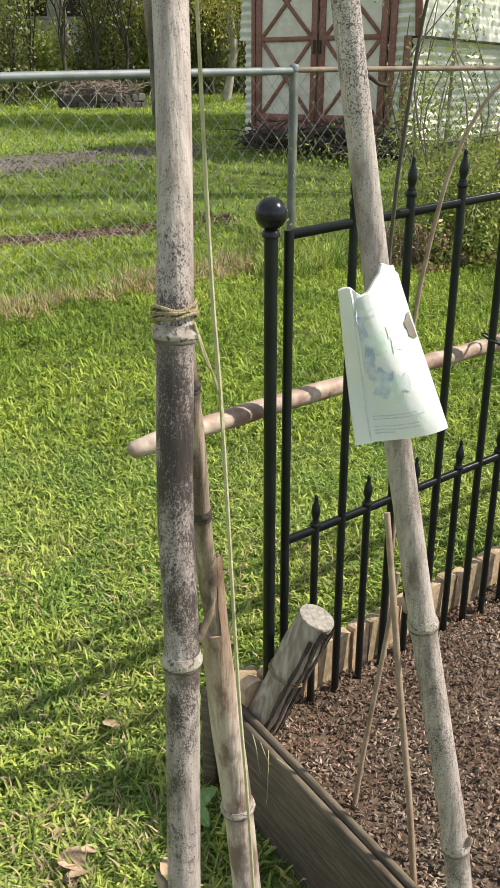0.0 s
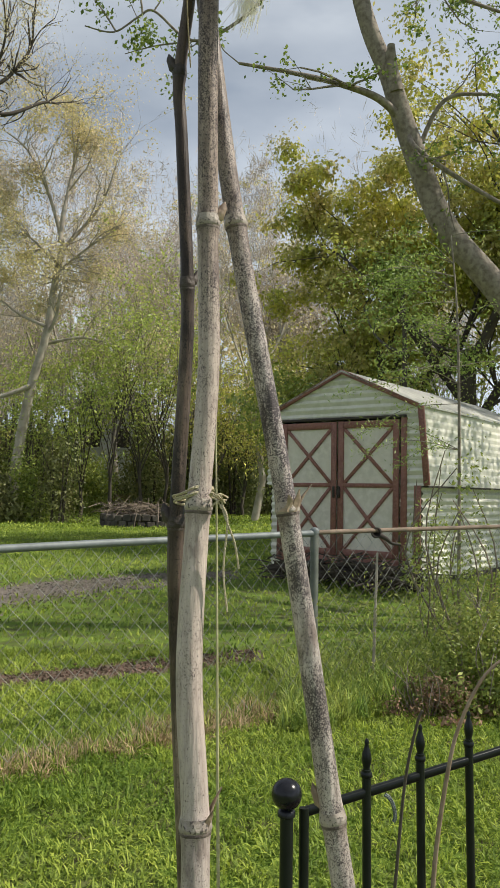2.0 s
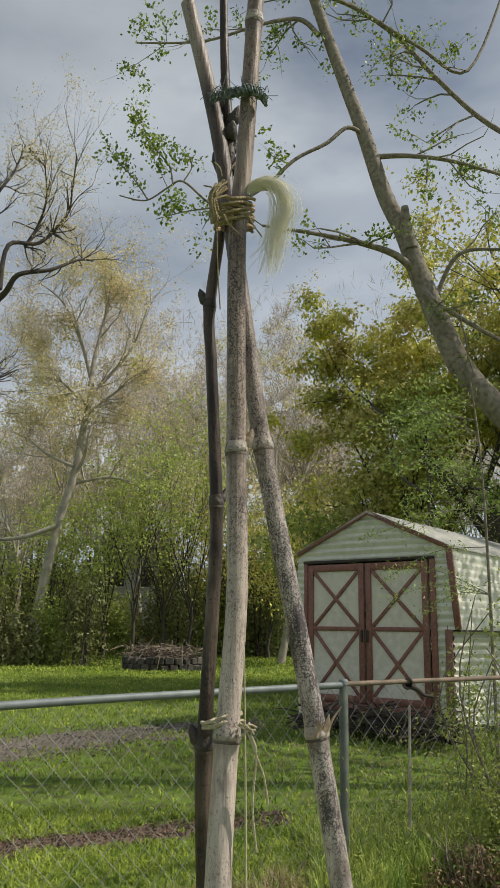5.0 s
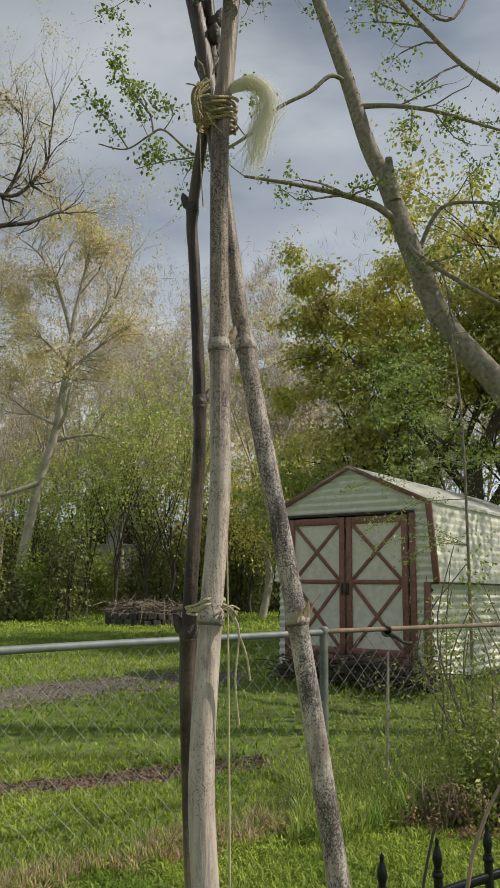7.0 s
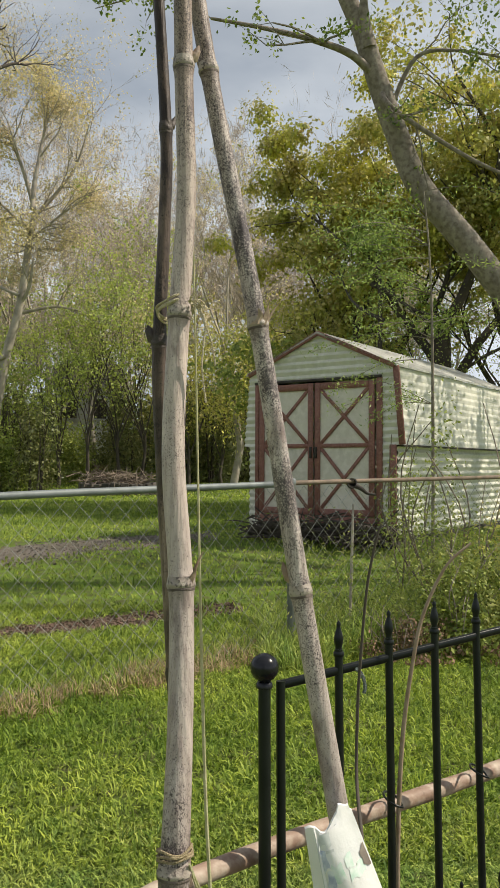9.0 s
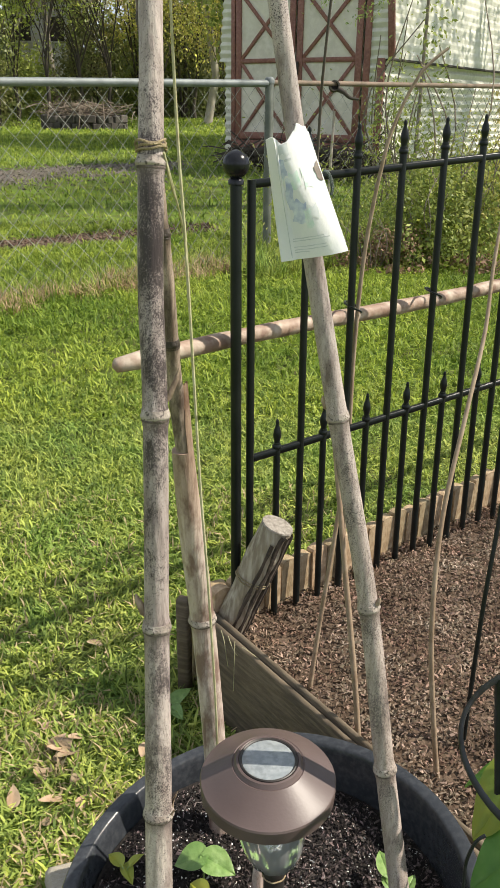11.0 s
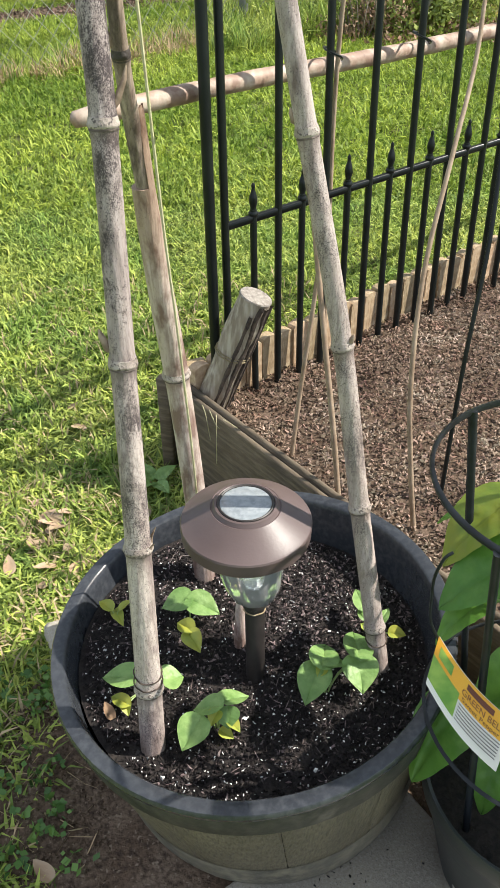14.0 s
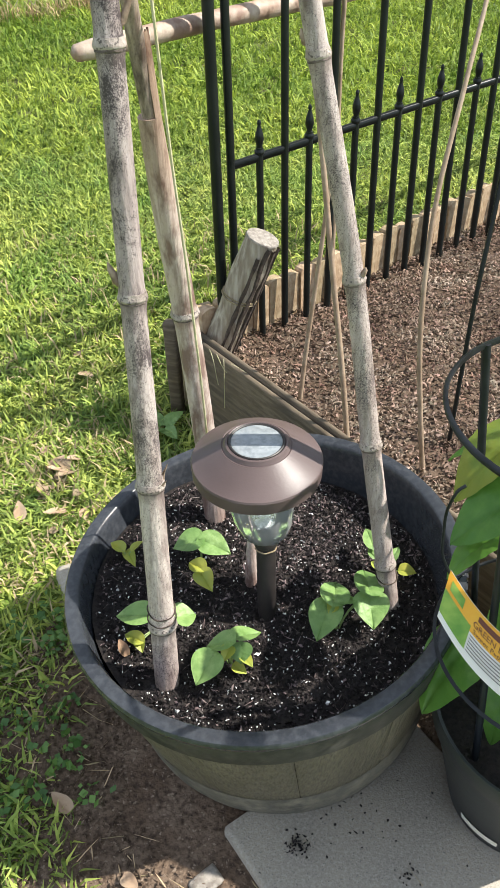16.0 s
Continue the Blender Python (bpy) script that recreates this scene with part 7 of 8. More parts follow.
def tree(name, base, height, r, levels, seed, bark, leaf, n_leaf, leaf_size, label, spread=0.55, trunk=0.35, up=0.06, scatter=0.4, lean=(0, 0), twig=None, kids=(2, 4), first=None, clumps=0, seg=5):
    rng_ = random.Random(seed)
    nr = np.random.default_rng(seed)
    ob = thing(name, label, "tree", at=base)
    sh, tips = Shape(), []
    b = Vector(base)
    top = b + Vector((lean[0] * height, lean[1] * height, height * trunk))
    path = [b - Vector((0, 0, 0.15)), b + (top - b) * 0.3 + Vector((rng_.gauss(0, 0.02), 0, 0)) * height * 0.5, b + (top - b) * 0.7, top]
    sh.tube(path, [r * 1.2, r, r * 0.85, r * 0.72], 9, caps=False)
    for k in range(first or rng_.randint(3, 5)):
        a = rng_.uniform(0, 6.28)
        nd = Vector((math.cos(a) * math.tan(spread * 0.8) + lean[0], math.sin(a) * math.tan(spread * 0.8) + lean[1], 1)).normalized()
        start = b + (top - b) * (1.0 if k == 0 else rng_.uniform(0.55, 1.0))
        grow(sh, tips, start, nd, height * (1 - trunk) * rng_.uniform(0.38, 0.52), r * 0.5, levels, rng_, spread, up, 0.16, kids, seg)
    part("trunk", sh, bark, ob)
    t = np.array([tuple(p) for p in tips])
    if n_leaf:
        if clumps:
            hubs = t[nr.integers(0, len(t), clumps)] + nr.normal(0, scatter, (clumps, 3))
            pick = hubs[nr.integers(0, clumps, n_leaf)]
            c = pick + nr.normal(0, scatter * 0.42, (n_leaf, 3)) * np.array((1.25, 1.25, 0.75))
        else:
            pick = t[nr.integers(0, len(t), n_leaf)]
            c = pick + nr.normal(0, scatter, (n_leaf, 3))
        v, f = cards(c, leaf_size, nr, slim=0.62, face=(c - pick) / scatter + 0.25 * (c - t.mean(axis=0)) / (t.std() + 0.1) + np.array((0, 0, 0.3)))
        part("crown", array_mesh("crown", v, f, leaf), leaf, ob)
    if twig:
        c = t[nr.integers(0, len(t), twig)] + nr.normal(0, scatter * 0.18, (twig, 3))
        v, f = cards(c, 0.22, nr, slim=0.034, flat=-0.9)
        part("twigwork", array_mesh("twigwork", v, f, M_F_TWIG), M_F_TWIG, ob)
    return ob


def bush(name, centre, size, n, leaf, leaf_size, seed, label, stems=6, bark=None, hollow=0.35, slim=0.5, flat=0.0):
    """A shrub: a few stems and many leaves in uneven clumps."""
    nr = np.random.default_rng(seed)
    rng_ = random.Random(seed)
    ob = thing(name, label, "shrub", at=centre)
    sh = Shape()
    for k in range(stems):
        a, q = rng_.uniform(0, 6.28), rng_.uniform(0.3, 1.0)
        p0 = Vector(centre) + Vector((0.2 * size[0] * math.cos(a), 0.2 * size[1] * math.sin(a), -0.05))
        p1 = Vector(centre) + Vector((q * 0.8 * size[0] * math.cos(a), q * 0.8 * size[1] * math.sin(a), size[2] * rng_.uniform(0.6, 1.05)))
        sh.tube(bezier_path([p0, p0.lerp(p1, 0.5) + Vector((rng_.gauss(0, 0.13), rng_.gauss(0, 0.13), 0.08)) * min(size[2], 1.2), p1], 4), [(0.012 if size[2] > 2.2 else 0.0045) * size[2] * (1 - 0.09 * i) + 0.0015 for i in range(9)], 5)
    part("branchwork", sh, bark or M_DARKBARK, ob)
    m = max(6, n // 90)
    hub = nr.normal(size=(m, 3))
    hub /= np.linalg.norm(hub, axis=1, keepdims=True)
    hub *= nr.uniform(hollow, 1.0, (m, 1))
    hub[:, 2] = np.abs(hub[:, 2])
    pick = hub[nr.integers(0, m, n)]
    c = pick + nr.normal(0, 0.13, (n, 3))
    face = (c - pick) / 0.13 + 0.6 * c
    c = c * np.array(size) + np.array(centre)
    c[:, 2] = np.maximum(c[:, 2], centre[2] + 0.02)
    v, f = cards(c, leaf_size, nr, flat, slim, face=face)
    part("foliage", array_mesh("foliage", v, f, leaf), leaf, ob)
    return ob


# the near tree whose leaning trunk crosses the sky
near = thing("leaning_tree", "leaning grey tree with sparse new spring leaves over the shed", "tree", at=(4.25, 7.5, 0.27))
sh, tips = Shape(), []
YT = 7.5
trunk = bezier_path([(4.60, YT, 0.10), (3.55, YT, 2.05), (2.62, YT, 3.35), (2.07, YT, 4.00), (1.84, YT, 4.51), (1.65, YT, 5.03), (1.50, YT, 5.50), (1.32, YT, 5.92), (1.12, YT, 6.62), (0.91, YT, 7.28), (0.70, YT, 7.96), (0.50, YT, 8.7), (0.38, YT, 9.6)], 5)
sh.tube(trunk, [0.150 - 0.108 * (i / (len(trunk) - 1)) ** 0.9 for i in range(len(trunk))], 14)
sh.tube([(1.56, YT - 0.06, 5.30), (1.50, YT - 0.10, 5.55), (1.50, YT - 0.12, 5.72)], [0.07, 0.06, 0.035], 8)
rngt = random.Random(21)


def limb(pts, r0, r1, subs, ln):
    line = bezier_path(pts, 6)
    rad = [r0 + (r1 - r0) * i / (len(line) - 1) for i in range(len(line))]
    sh.tube(line, rad, 8)
    for k in range(subs):
        i = rngt.randint(len(line) // 4, len(line) - 1)
        d = (line[min(i + 1, len(line) - 1)] - line[i - 1]).normalized()
        nd = (d + Vector((rngt.gauss(0, 0.6), rngt.gauss(0, 0.5), rngt.gauss(0.05, 0.7)))).normalized()
        grow(sh, tips, line[i], nd, ln * rngt.uniform(0.6, 1.2), rad[i] * 0.45, 1, rngt, 0.6, 0.0, 0.2, (2, 3), 5)


limb([(1.66, YT, 5.02), (1.40, YT - 0.1, 5.20), (1.05, YT - 0.15, 5.30), (0.60, YT - 0.2, 5.37), (0.08, YT - 0.2, 5.45)], 0.045, 0.014, 4, 0.45)
limb([(1.18, YT, 6.55), (0.95, YT - 0.1, 6.62), (0.72, YT - 0.15, 6.40), (0.40, YT - 0.2, 6.18), (0.12, YT - 0.25, 5.86), (-0.20, YT - 0.3, 5.62), (-0.42, YT - 0.3, 5.62), (-0.70, YT - 0.3, 5.86), (-0.85, YT - 0.3, 5.79), (-1.06, YT - 0.3, 5.65), (-1.32, YT - 0.3, 5.70)], 0.024, 0.006, 4, 0.26)
limb([(0.66, YT, 7.80), (0.45, YT, 8.0), (0.05, YT - 0.1, 7.85), (-0.55, YT - 0.2, 7.55), (-1.25, YT - 0.2, 7.52)], 0.030, 0.008, 8, 0.5)
limb([(2.9, YT + 0.6, 9.0), (2.35, YT + 0.4, 7.7), (1.75, YT + 0.2, 7.85), (1.05, YT + 0.1, 8.25), (0.6, YT, 8.35)], 0.014, 0.026, 8, 0.7)
limb([(2.75, YT + 0.2, 6.70), (2.35, YT + 0.2, 7.0), (1.9, YT + 0.2, 7.5), (1.55, YT + 0.2, 7.95), (1.0, YT + 0.1, 8.3)], 0.030, 0.022, 9, 0.6)
limb([(1.25, YT, 6.35), (1.55, YT - 0.1, 6.30), (1.95, YT - 0.15, 6.22), (2.4, YT - 0.2, 6.05), (2.9, YT - 0.2, 5.9)], 0.030, 0.010, 8, 0.55)
limb([(1.70, YT, 4.95), (1.70, YT - 0.15, 4.75), (1.95, YT - 0.25, 4.50), (2.5, YT - 0.3, 4.15), (3.0, YT - 0.3, 3.95)], 0.032, 0.014, 5, 0.5)
limb([(1.78, YT, 4.75), (2.0, YT - 0.1, 5.2), (2.4, YT - 0.15, 5.25), (2.9, YT - 0.2, 5.15)], 0.025, 0.010, 6, 0.5)
limb([(-0.80, YT - 0.3, 5.82), (-0.84, YT - 0.3, 6.02), (-0.96, YT - 0.3, 6.18), (-1.09, YT - 0.3, 6.37), (-1.13, YT - 0.3, 6.53)], 0.010, 0.004, 3, 0.22)
limb([(-1.04, YT - 0.3, 5.66), (-1.20, YT - 0.3, 5.90), (-1.39, YT - 0.3, 6.11)], 0.009, 0.004, 3, 0.22)
limb([(-0.40, YT - 0.3, 5.58), (-0.69, YT - 0.3, 5.53), (-0.95, YT - 0.3, 5.45)], 0.009, 0.004, 2, 0.20)
limb([(-0.70, YT - 0.3, 5.86), (-0.62, YT - 0.3, 6.02), (-0.66, YT - 0.3, 6.16)], 0.008, 0.004, 1, 0.20)
part("trunk", sh, M_BRANCH, near)
nr = np.random.default_rng(77)
t = np.array([tuple(p) for p in tips])
hub = t[nr.integers(0, len(t), 430)] + nr.normal(0, 0.05, (430, 3))
c = hub[nr.integers(0, 430, 7600)] + nr.normal(0, 0.042, (7600, 3))
v, f = cards(c, 0.020, nr, slim=0.62)
part("crown", array_mesh("crown", v, f, M_F_SPRING), M_F_SPRING, near, "sparse fresh green leaves")

def limbed_tree(name, label, y, base, lines, bark, leaf, n_leaf, leaf_size, seed, subs, ln, scatter, clumps, tufts=()):
    """A tree whose main limbs follow the given lines (x, z) in a plane at y, with twigs branching off them."""
    rng_, nr_ = random.Random(seed), np.random.default_rng(seed)
    ob = thing(name, label, "tree", at=base)
    sh_, tips_, all_, full = Shape(), [], [], []
    for k, (pts, r0, r1) in enumerate(lines):
        line = bezier_path([(x, y + (0.35 * math.sin(2.3 * k + 1.1 * i) if k else 0.0), z) for i, (x, z) in enumerate(pts)], 5)
        rad = [r0 + (r1 - r0) * i / (len(line) - 1) for i in range(len(line))]
        sh_.tube(line, rad, 8, caps=False)
        all_ += list(zip(line, rad))
        for q in range(subs if k else 2):
            i = rng_.randint(len(line) // 3, len(line) - 1)
            d = (line[min(i + 1, len(line) - 1)] - line[i - 1]).normalized()
            nd = (d + Vector((rng_.gauss(0, 0.5), rng_.gauss(0, 0.6), rng_.gauss(0.15, 0.45)))).normalized()
            grow(sh_, tips_, line[i], nd, ln * rng_.uniform(0.6, 1.2), rad[i] * 0.55, 3, rng_, 0.5, 0.03, 0.15, (2, 3), 5)
    for x, z, size in tufts:
        goal = Vector((x, y + rng_.uniform(-0.8, 0.8), z))
        for q in range(7):
            end = goal + Vector((rng_.gauss(0, 0.55), rng_.gauss(0, 0.5), rng_.gauss(0, 0.45))) * size
            a, r = min(all_, key=lambda o: (o[0] - end).length + 1.3 * max(0.0, o[0].z - end.z))
            mid_ = a.lerp(end, 0.55) + Vector((rng_.gauss(0, 0.12), rng_.gauss(0, 0.12), rng_.gauss(0.05, 0.12)))
            twig_ = bezier_path([a, mid_, end], 4)
            sh_.tube(twig_, [min(r * 0.45, 0.030) * (1 - 0.8 * i / (len(twig_) - 1)) + 0.003 for i in range(len(twig_))], 4, caps=False)
            full += [p + Vector((rng_.gauss(0, 0.22), rng_.gauss(0, 0.22), rng_.gauss(0, 0.16))) * size for p in twig_[len(twig_) // 2:] for _ in range(3)]
    part("trunk", sh_, bark, ob)
    t_ = np.array([tuple(p) for p in tips_])
    hubs = t_[nr_.integers(0, len(t_), clumps)]
    if full:
        hubs = np.concatenate([hubs, np.array([tuple(p) for p in full])])
    pick_ = hubs[nr_.integers(0, len(hubs), n_leaf)]
    c_ = pick_ + nr_.normal(0, scatter, (n_leaf, 3))
    v_, f_ = cards(c_, leaf_size, nr_, slim=0.6, face=(c_ - pick_) / scatter + np.array((0, 0, 0.4)))
    part("crown", array_mesh("crown", v_, f_, leaf), leaf, ob)
    return ob


# dense olive-green trees behind the shed
for k, (x, y, h, n_l) in enumerate(((4.5, 15.0, 9.7, 52000), (2.96, 15.8, 6.7, 12500), (1.87, 17.25, 5.5, 12500), (6.25, 15.4, 10.8, 25000), (3.6, 17.7, 9.9, 21000), (6.7, 14.9, 10.0, 22000))):
    tree("olive_tree", (x, y, 0.45), h, 0.12 + 0.01 * h, 3, 41 + k, M_DARKBARK, M_F_OLIVE, n_l, 0.043, "dense olive and yellow-green tree behind the shed", 0.62, 0.36, 0.05, 0.36, clumps=170)
tree("green_tree", (6.0, 15.8, 0.45), 6.0, 0.13, 3, 46, M_DARKBARK, M_F_GREEN, 6500, 0.022, "fresh green tree behind the shed", 0.70, 0.35, 0.0, 0.46, clumps=230)
tree("green_tree", (3.95, 16.6, 0.45), 4.9, 0.10, 3, 47, M_DARKBARK, M_F_GREEN, 4000, 0.022, "small green tree over the shed roof", 0.72, 0.3, 0.0, 0.44, clumps=170)
tree("green_tree", (1.9, 17.2, 0.45), 4.2, 0.08, 3, 48, M_DARKBARK, M_F_BRIGHT, 5000, 0.044, "small green tree beside the shed", 0.7, 0.3, 0.0, 0.36, clumps=90)
limbed_tree("dark_tree", "thin dark-stemmed tree leafing out behind the shed roof", 14.5, (3.2, 14.5, 0.45),
            [([(3.2, 0.3), (3.16, 2.4), (3.20, 3.7), (3.18, 4.85), (3.1, 5.2)], 0.060, 0.03), ([(3.10, 4.75), (3.4, 4.49), (3.7, 4.17), (4.16, 4.1), (4.6, 4.3)], 0.048, 0.022), ([(3.2, 3.96), (2.87, 4.16), (2.67, 4.48), (2.5, 5.0)], 0.038, 0.016)],
            M_DARKBARK, M_F_FEATHER, 3000, 0.032, 58, 3, 0.5, 0.14, 110)
# Tree off to the right, added to shade the lawn beyond the wire fence.
tree("added_shade_tree", (6.4, 7.4, 0.27), 10.0, 0.2, 3, 49, M_BRANCH, M_F_SPRING, 16000, 0.024, "spring-green tree added off to the side to shade the lawn", 0.6, 0.35, 0.02, 0.5, clumps=220)
# Second unseen tree, added to shade the shed's sunlit side wall.
tree("added_shade_tree", (7.3, 11.0, 0.40), 8.6, 0.17, 3, 50, M_BRANCH, M_F_SPRING, 5000, 0.050, "unseen spring-green tree added to shade the shed's side wall", 0.6, 0.35, 0.02, 0.45, clumps=230)
# bare and budding trees on the left
limbed_tree("budding_tree", "dark-limbed tree just budding at the lawn's edge", 15.5, (-7.2, 15.5, 0.45),
            [([(-7.2, 0.2), (-7.0, 3.0), (-6.5, 6.2), (-5.85, 7.87)], 0.19, 0.12), ([(-5.85, 7.87), (-5.19, 8.23), (-4.84, 8.55), (-4.25, 8.72), (-3.76, 9.13), (-3.5, 9.21)], 0.075, 0.015),
             ([(-5.19, 8.23), (-5.15, 9.28), (-4.61, 9.53), (-4.13, 10.27), (-4.0, 10.69), (-3.86, 11.36)], 0.055, 0.012), ([(-4.93, 9.45), (-4.73, 10.03), (-4.53, 10.53), (-4.51, 11.09)], 0.04, 0.010),
             ([(-5.94, 7.9), (-5.75, 9.2), (-5.47, 10.28), (-5.23, 11.08), (-5.12, 12.02)], 0.06, 0.015), ([(-6.5, 6.2), (-5.6, 6.3), (-4.9, 6.75)], 0.045, 0.012)],
            M_DARKBARK, M_F_YELLOW, 9000, 0.020, 57, 8, 0.9, 0.10, 620,
            tufts=((-4.76, 10.46, 0.5), (-4.13, 10.31, 0.5), (-4.55, 10.85, 0.5), (-3.95, 9.75, 0.4), (-4.5, 9.89, 0.4), (-4.8, 9.3, 0.4), (-4.95, 11.3, 0.6), (-4.4, 11.6, 0.6)))
limbed_tree("bare_tree", "tall pale tree with forked limbs and yellow-green buds", 26.0, (-6.95, 26.0, 0.5),
            [([(-6.95, 0.3), (-6.75, 2.6), (-6.39, 4.8), (-5.97, 6.47), (-5.72, 8.32), (-5.54, 9.45)], 0.19, 0.09), ([(-5.54, 9.45), (-6.0, 11.11), (-6.64, 12.42), (-7.56, 13.2)], 0.075, 0.018),
             ([(-5.54, 9.45), (-5.48, 10.47), (-5.36, 11.77), (-5.24, 12.83), (-5.12, 13.91)], 0.085, 0.018), ([(-5.54, 9.45), (-4.91, 10.23), (-4.22, 11.13), (-3.77, 12.31)], 0.075, 0.018),
             ([(-5.68, 8.6), (-4.62, 9.34), (-3.67, 9.99)], 0.055, 0.018), ([(-5.93, 6.72), (-6.92, 7.2), (-7.67, 7.81)], 0.06, 0.02), ([(-5.96, 6.28), (-4.83, 6.48), (-3.51, 6.14)], 0.06, 0.02),
             ([(-6.39, 4.8), (-7.42, 4.38), (-8.6, 4.3)], 0.09, 0.04), ([(-5.62, 8.79), (-6.63, 9.77), (-7.45, 10.56)], 0.055, 0.018)],
            M_PALEBARK, M_F_YELLOW, 25000, 0.041, 51, 7, 1.35, 0.19, 800,
            tufts=((-5.02, 13.7, 0.75), (-4.4, 12.97, 0.55), (-5.55, 14.1, 0.5), (-6.18, 13.6, 0.45), (-4.8, 13.2, 0.6), (-7.53, 10.9, 0.75), (-7.6, 9.57, 0.75), (-6.68, 9.07, 0.75), (-5.9, 8.63, 0.75), (-5.05, 8.2, 0.65), (-4.3, 9.78, 0.65), (-7.36, 10.1, 0.75),
                   (-6.8, 11.7, 0.5), (-8.0, 11.9, 0.5), (-3.93, 10.4, 0.5), (-7.7, 8.8, 0.75), (-6.36, 7.65, 0.65), (-4.2, 8.9, 0.5)))
tree("bare_tree", (0.9, 27.0, 0.6), 13.4, 0.12, 4, 55, M_PALEBARK, M_F_YELLOW, 2600, 0.040, "slim bare tree just budding behind the lawn", 0.34, 0.34, 0.10, 0.34, twig=1200, kids=(2, 4), clumps=60)
rngw = random.Random(71)
for k in range(20):
    x, y = -12.5 + k * 1.25 + rngw.uniform(-0.5, 0.5), rngw.uniform(31, 42)
    tree("bare_tree", (x, y, 0.8), rngw.uniform(14.5, 17.0) if -6.8 < x < -1.5 else rngw.uniform(8.0, 10.5) if x < -6.8 else rngw.uniform(11, 14), 0.15, 4, 60 + k, M_PALEBARK, M_F_TAN, 1700, 0.055, "thin grey leafless tree in the far woods", 0.42, 0.30, 0.08, 0.55, twig=10000 if -9 < x < 1.5 else 3500, kids=(2, 4), clumps=70, seg=3)
for k, (x, y, h) in enumerate(((-3.85, 26.5, 8.2), (-3.0, 27.5, 8.6), (-2.1, 28.0, 8.0), (-4.9, 27.0, 6.0), (-6.8, 28, 5.0), (-0.6, 28.5, 6.0), (0.6, 29, 6.2), (1.5, 27, 5.4), (2.4, 26, 5.2))):
    tree("green_sapling", (x, y, 0.6), h, 0.06, 3, 90 + k, M_DARKBARK, M_F_FRESH if k < 5 else M_F_OLIVE, 4600, 0.044, "light green leafing sapling at the wood's edge", 0.36, 0.22, 0.1, 0.50, clumps=260, seg=4)
for k in range(6):
    x, y = -14.5 + k * 3.3 + rngw.uniform(-0.5, 0.5), rngw.uniform(44, 49)
    tree("budding_tree", (x, y, 0.9), rngw.uniform(10.5, 14.5), 0.15, 3, 120 + k, M_PALEBARK, M_F_TAN, 2300, 0.13, "hazy tan and yellow budding tree deep in the far woods", 0.5, 0.22, 0.06, 0.75, clumps=200, seg=3)
# dark undergrowth along the far lawn
rng = random.Random(17)
for k in range(26):
    x = -12.5 + k * 1.0 + rng.uniform(-0.4, 0.4)
    y = 30.5 + rng.uniform(-1.5, 2.0)
    hgt = rng.uniform(2.6, 4.2) if abs(x + 4.3) > 0.9 else 1.1
    bush("evergreen_shrub", (x, y, ground_z(y)), (1.35, 1.0, hgt), 4500, M_F_DARK if rng.random() < 0.8 else M_F_BRIGHT, 0.066, 200 + k, "dark green evergreen shrub at the edge of the woods", 6)
for k in range(5):
    bush("evergreen_shrub", (-8.9 + 0.95 * k + rng.uniform(-0.2, 0.2), 24.9 + 0.5 * (k % 2), ground_z(25.0)), (0.9, 0.8, 2.3 + 0.9 * math.sin(k * 1.9 + 1.0)), 3200, M_F_DARK if k % 3 else M_F_BRIGHT, 0.055, 240 + k, "dark green evergreen shrub before the pale tree", 6)
for k in range(16):
    x = -14 + k * 1.9 + rng.uniform(-0.5, 0.5)
    if abs(x + 5.3) < 1.4:
        continue
    bush("woodland_thicket", (x, 37 + rng.uniform(-2, 2), 0.8), (2.0, 1.5, rng.uniform(2.8, 4.4)), 3000, M_F_DARK if k % 2 else M_F_OLIVE, 0.12, 300 + k, "dim green thicket deep in the far woods", 5)
for k in range(6):
    bush("woodland_thicket", (-15.5 + k * 1.5, 33.5 + 0.6 * (k % 2), 0.78), (1.7, 1.2, 4.2 + 0.5 * math.sin(k * 2.3)), 4200, M_F_DARK if k % 3 else M_F_BRIGHT, 0.075, 330 + k, "dense green thicket at the wood's edge", 6)
for k in (0, 1, 2, 3, 4, 7, 8, 9, 10, 11, 12):
    bush("woodland_thicket", (-17 + k * 2.1, 40.5 + 0.8 * (k % 2), 0.85), (2.2, 1.4, 4.2 + 0.8 * math.sin(k * 1.7)), 2600, M_F_DARK, 0.17, 350 + k, "deep shaded thicket behind the far trees", 4)
# far house, fence and post glimpsed between the trees
house = thing("far_house", "pale low house glimpsed behind the trees", "house", at=(-6.3, 43, 0.8))
part("wall", Shape().box((-6.3, 43, 3.1), (3.0, 3.0, 4.6)), M_FARWALL, house, smooth=False)
part("roof", Shape().add([(-8.1, 41.2, 5.35), (-4.5, 41.2, 5.35), (-4.5, 43, 6.7), (-8.1, 43, 6.7), (-8.1, 44.8, 5.35), (-4.5, 44.8, 5.35)], [(0, 1, 2, 3), (3, 2, 5, 4), (0, 3, 4), (1, 5, 2)]), M_FARROOF, house, smooth=False)
for x in (-7.1, -5.6):
    wdw = part("window", Shape().box((x, 41.48, 4.2), (0.9, 0.06, 1.0)), M_DARK, house, smooth=False)
    part("frame", Shape().box((x, 41.44, 3.66), (1.05, 0.08, 0.08)), M_FARWALL, wdw, smooth=False)
ff = thing("board_fence", "low brown board fence in the far undergrowth", "fence", at=(-4.2, 29.0, 0.65))
for k in range(11):
    part("board", Shape().box((-5.2 + 0.15 * k, 31.6, 1.0), (0.13, 0.03, 0.7 + 0.05 * math.sin(k * 2.1))), M_FARFENCE, ff, smooth=False)
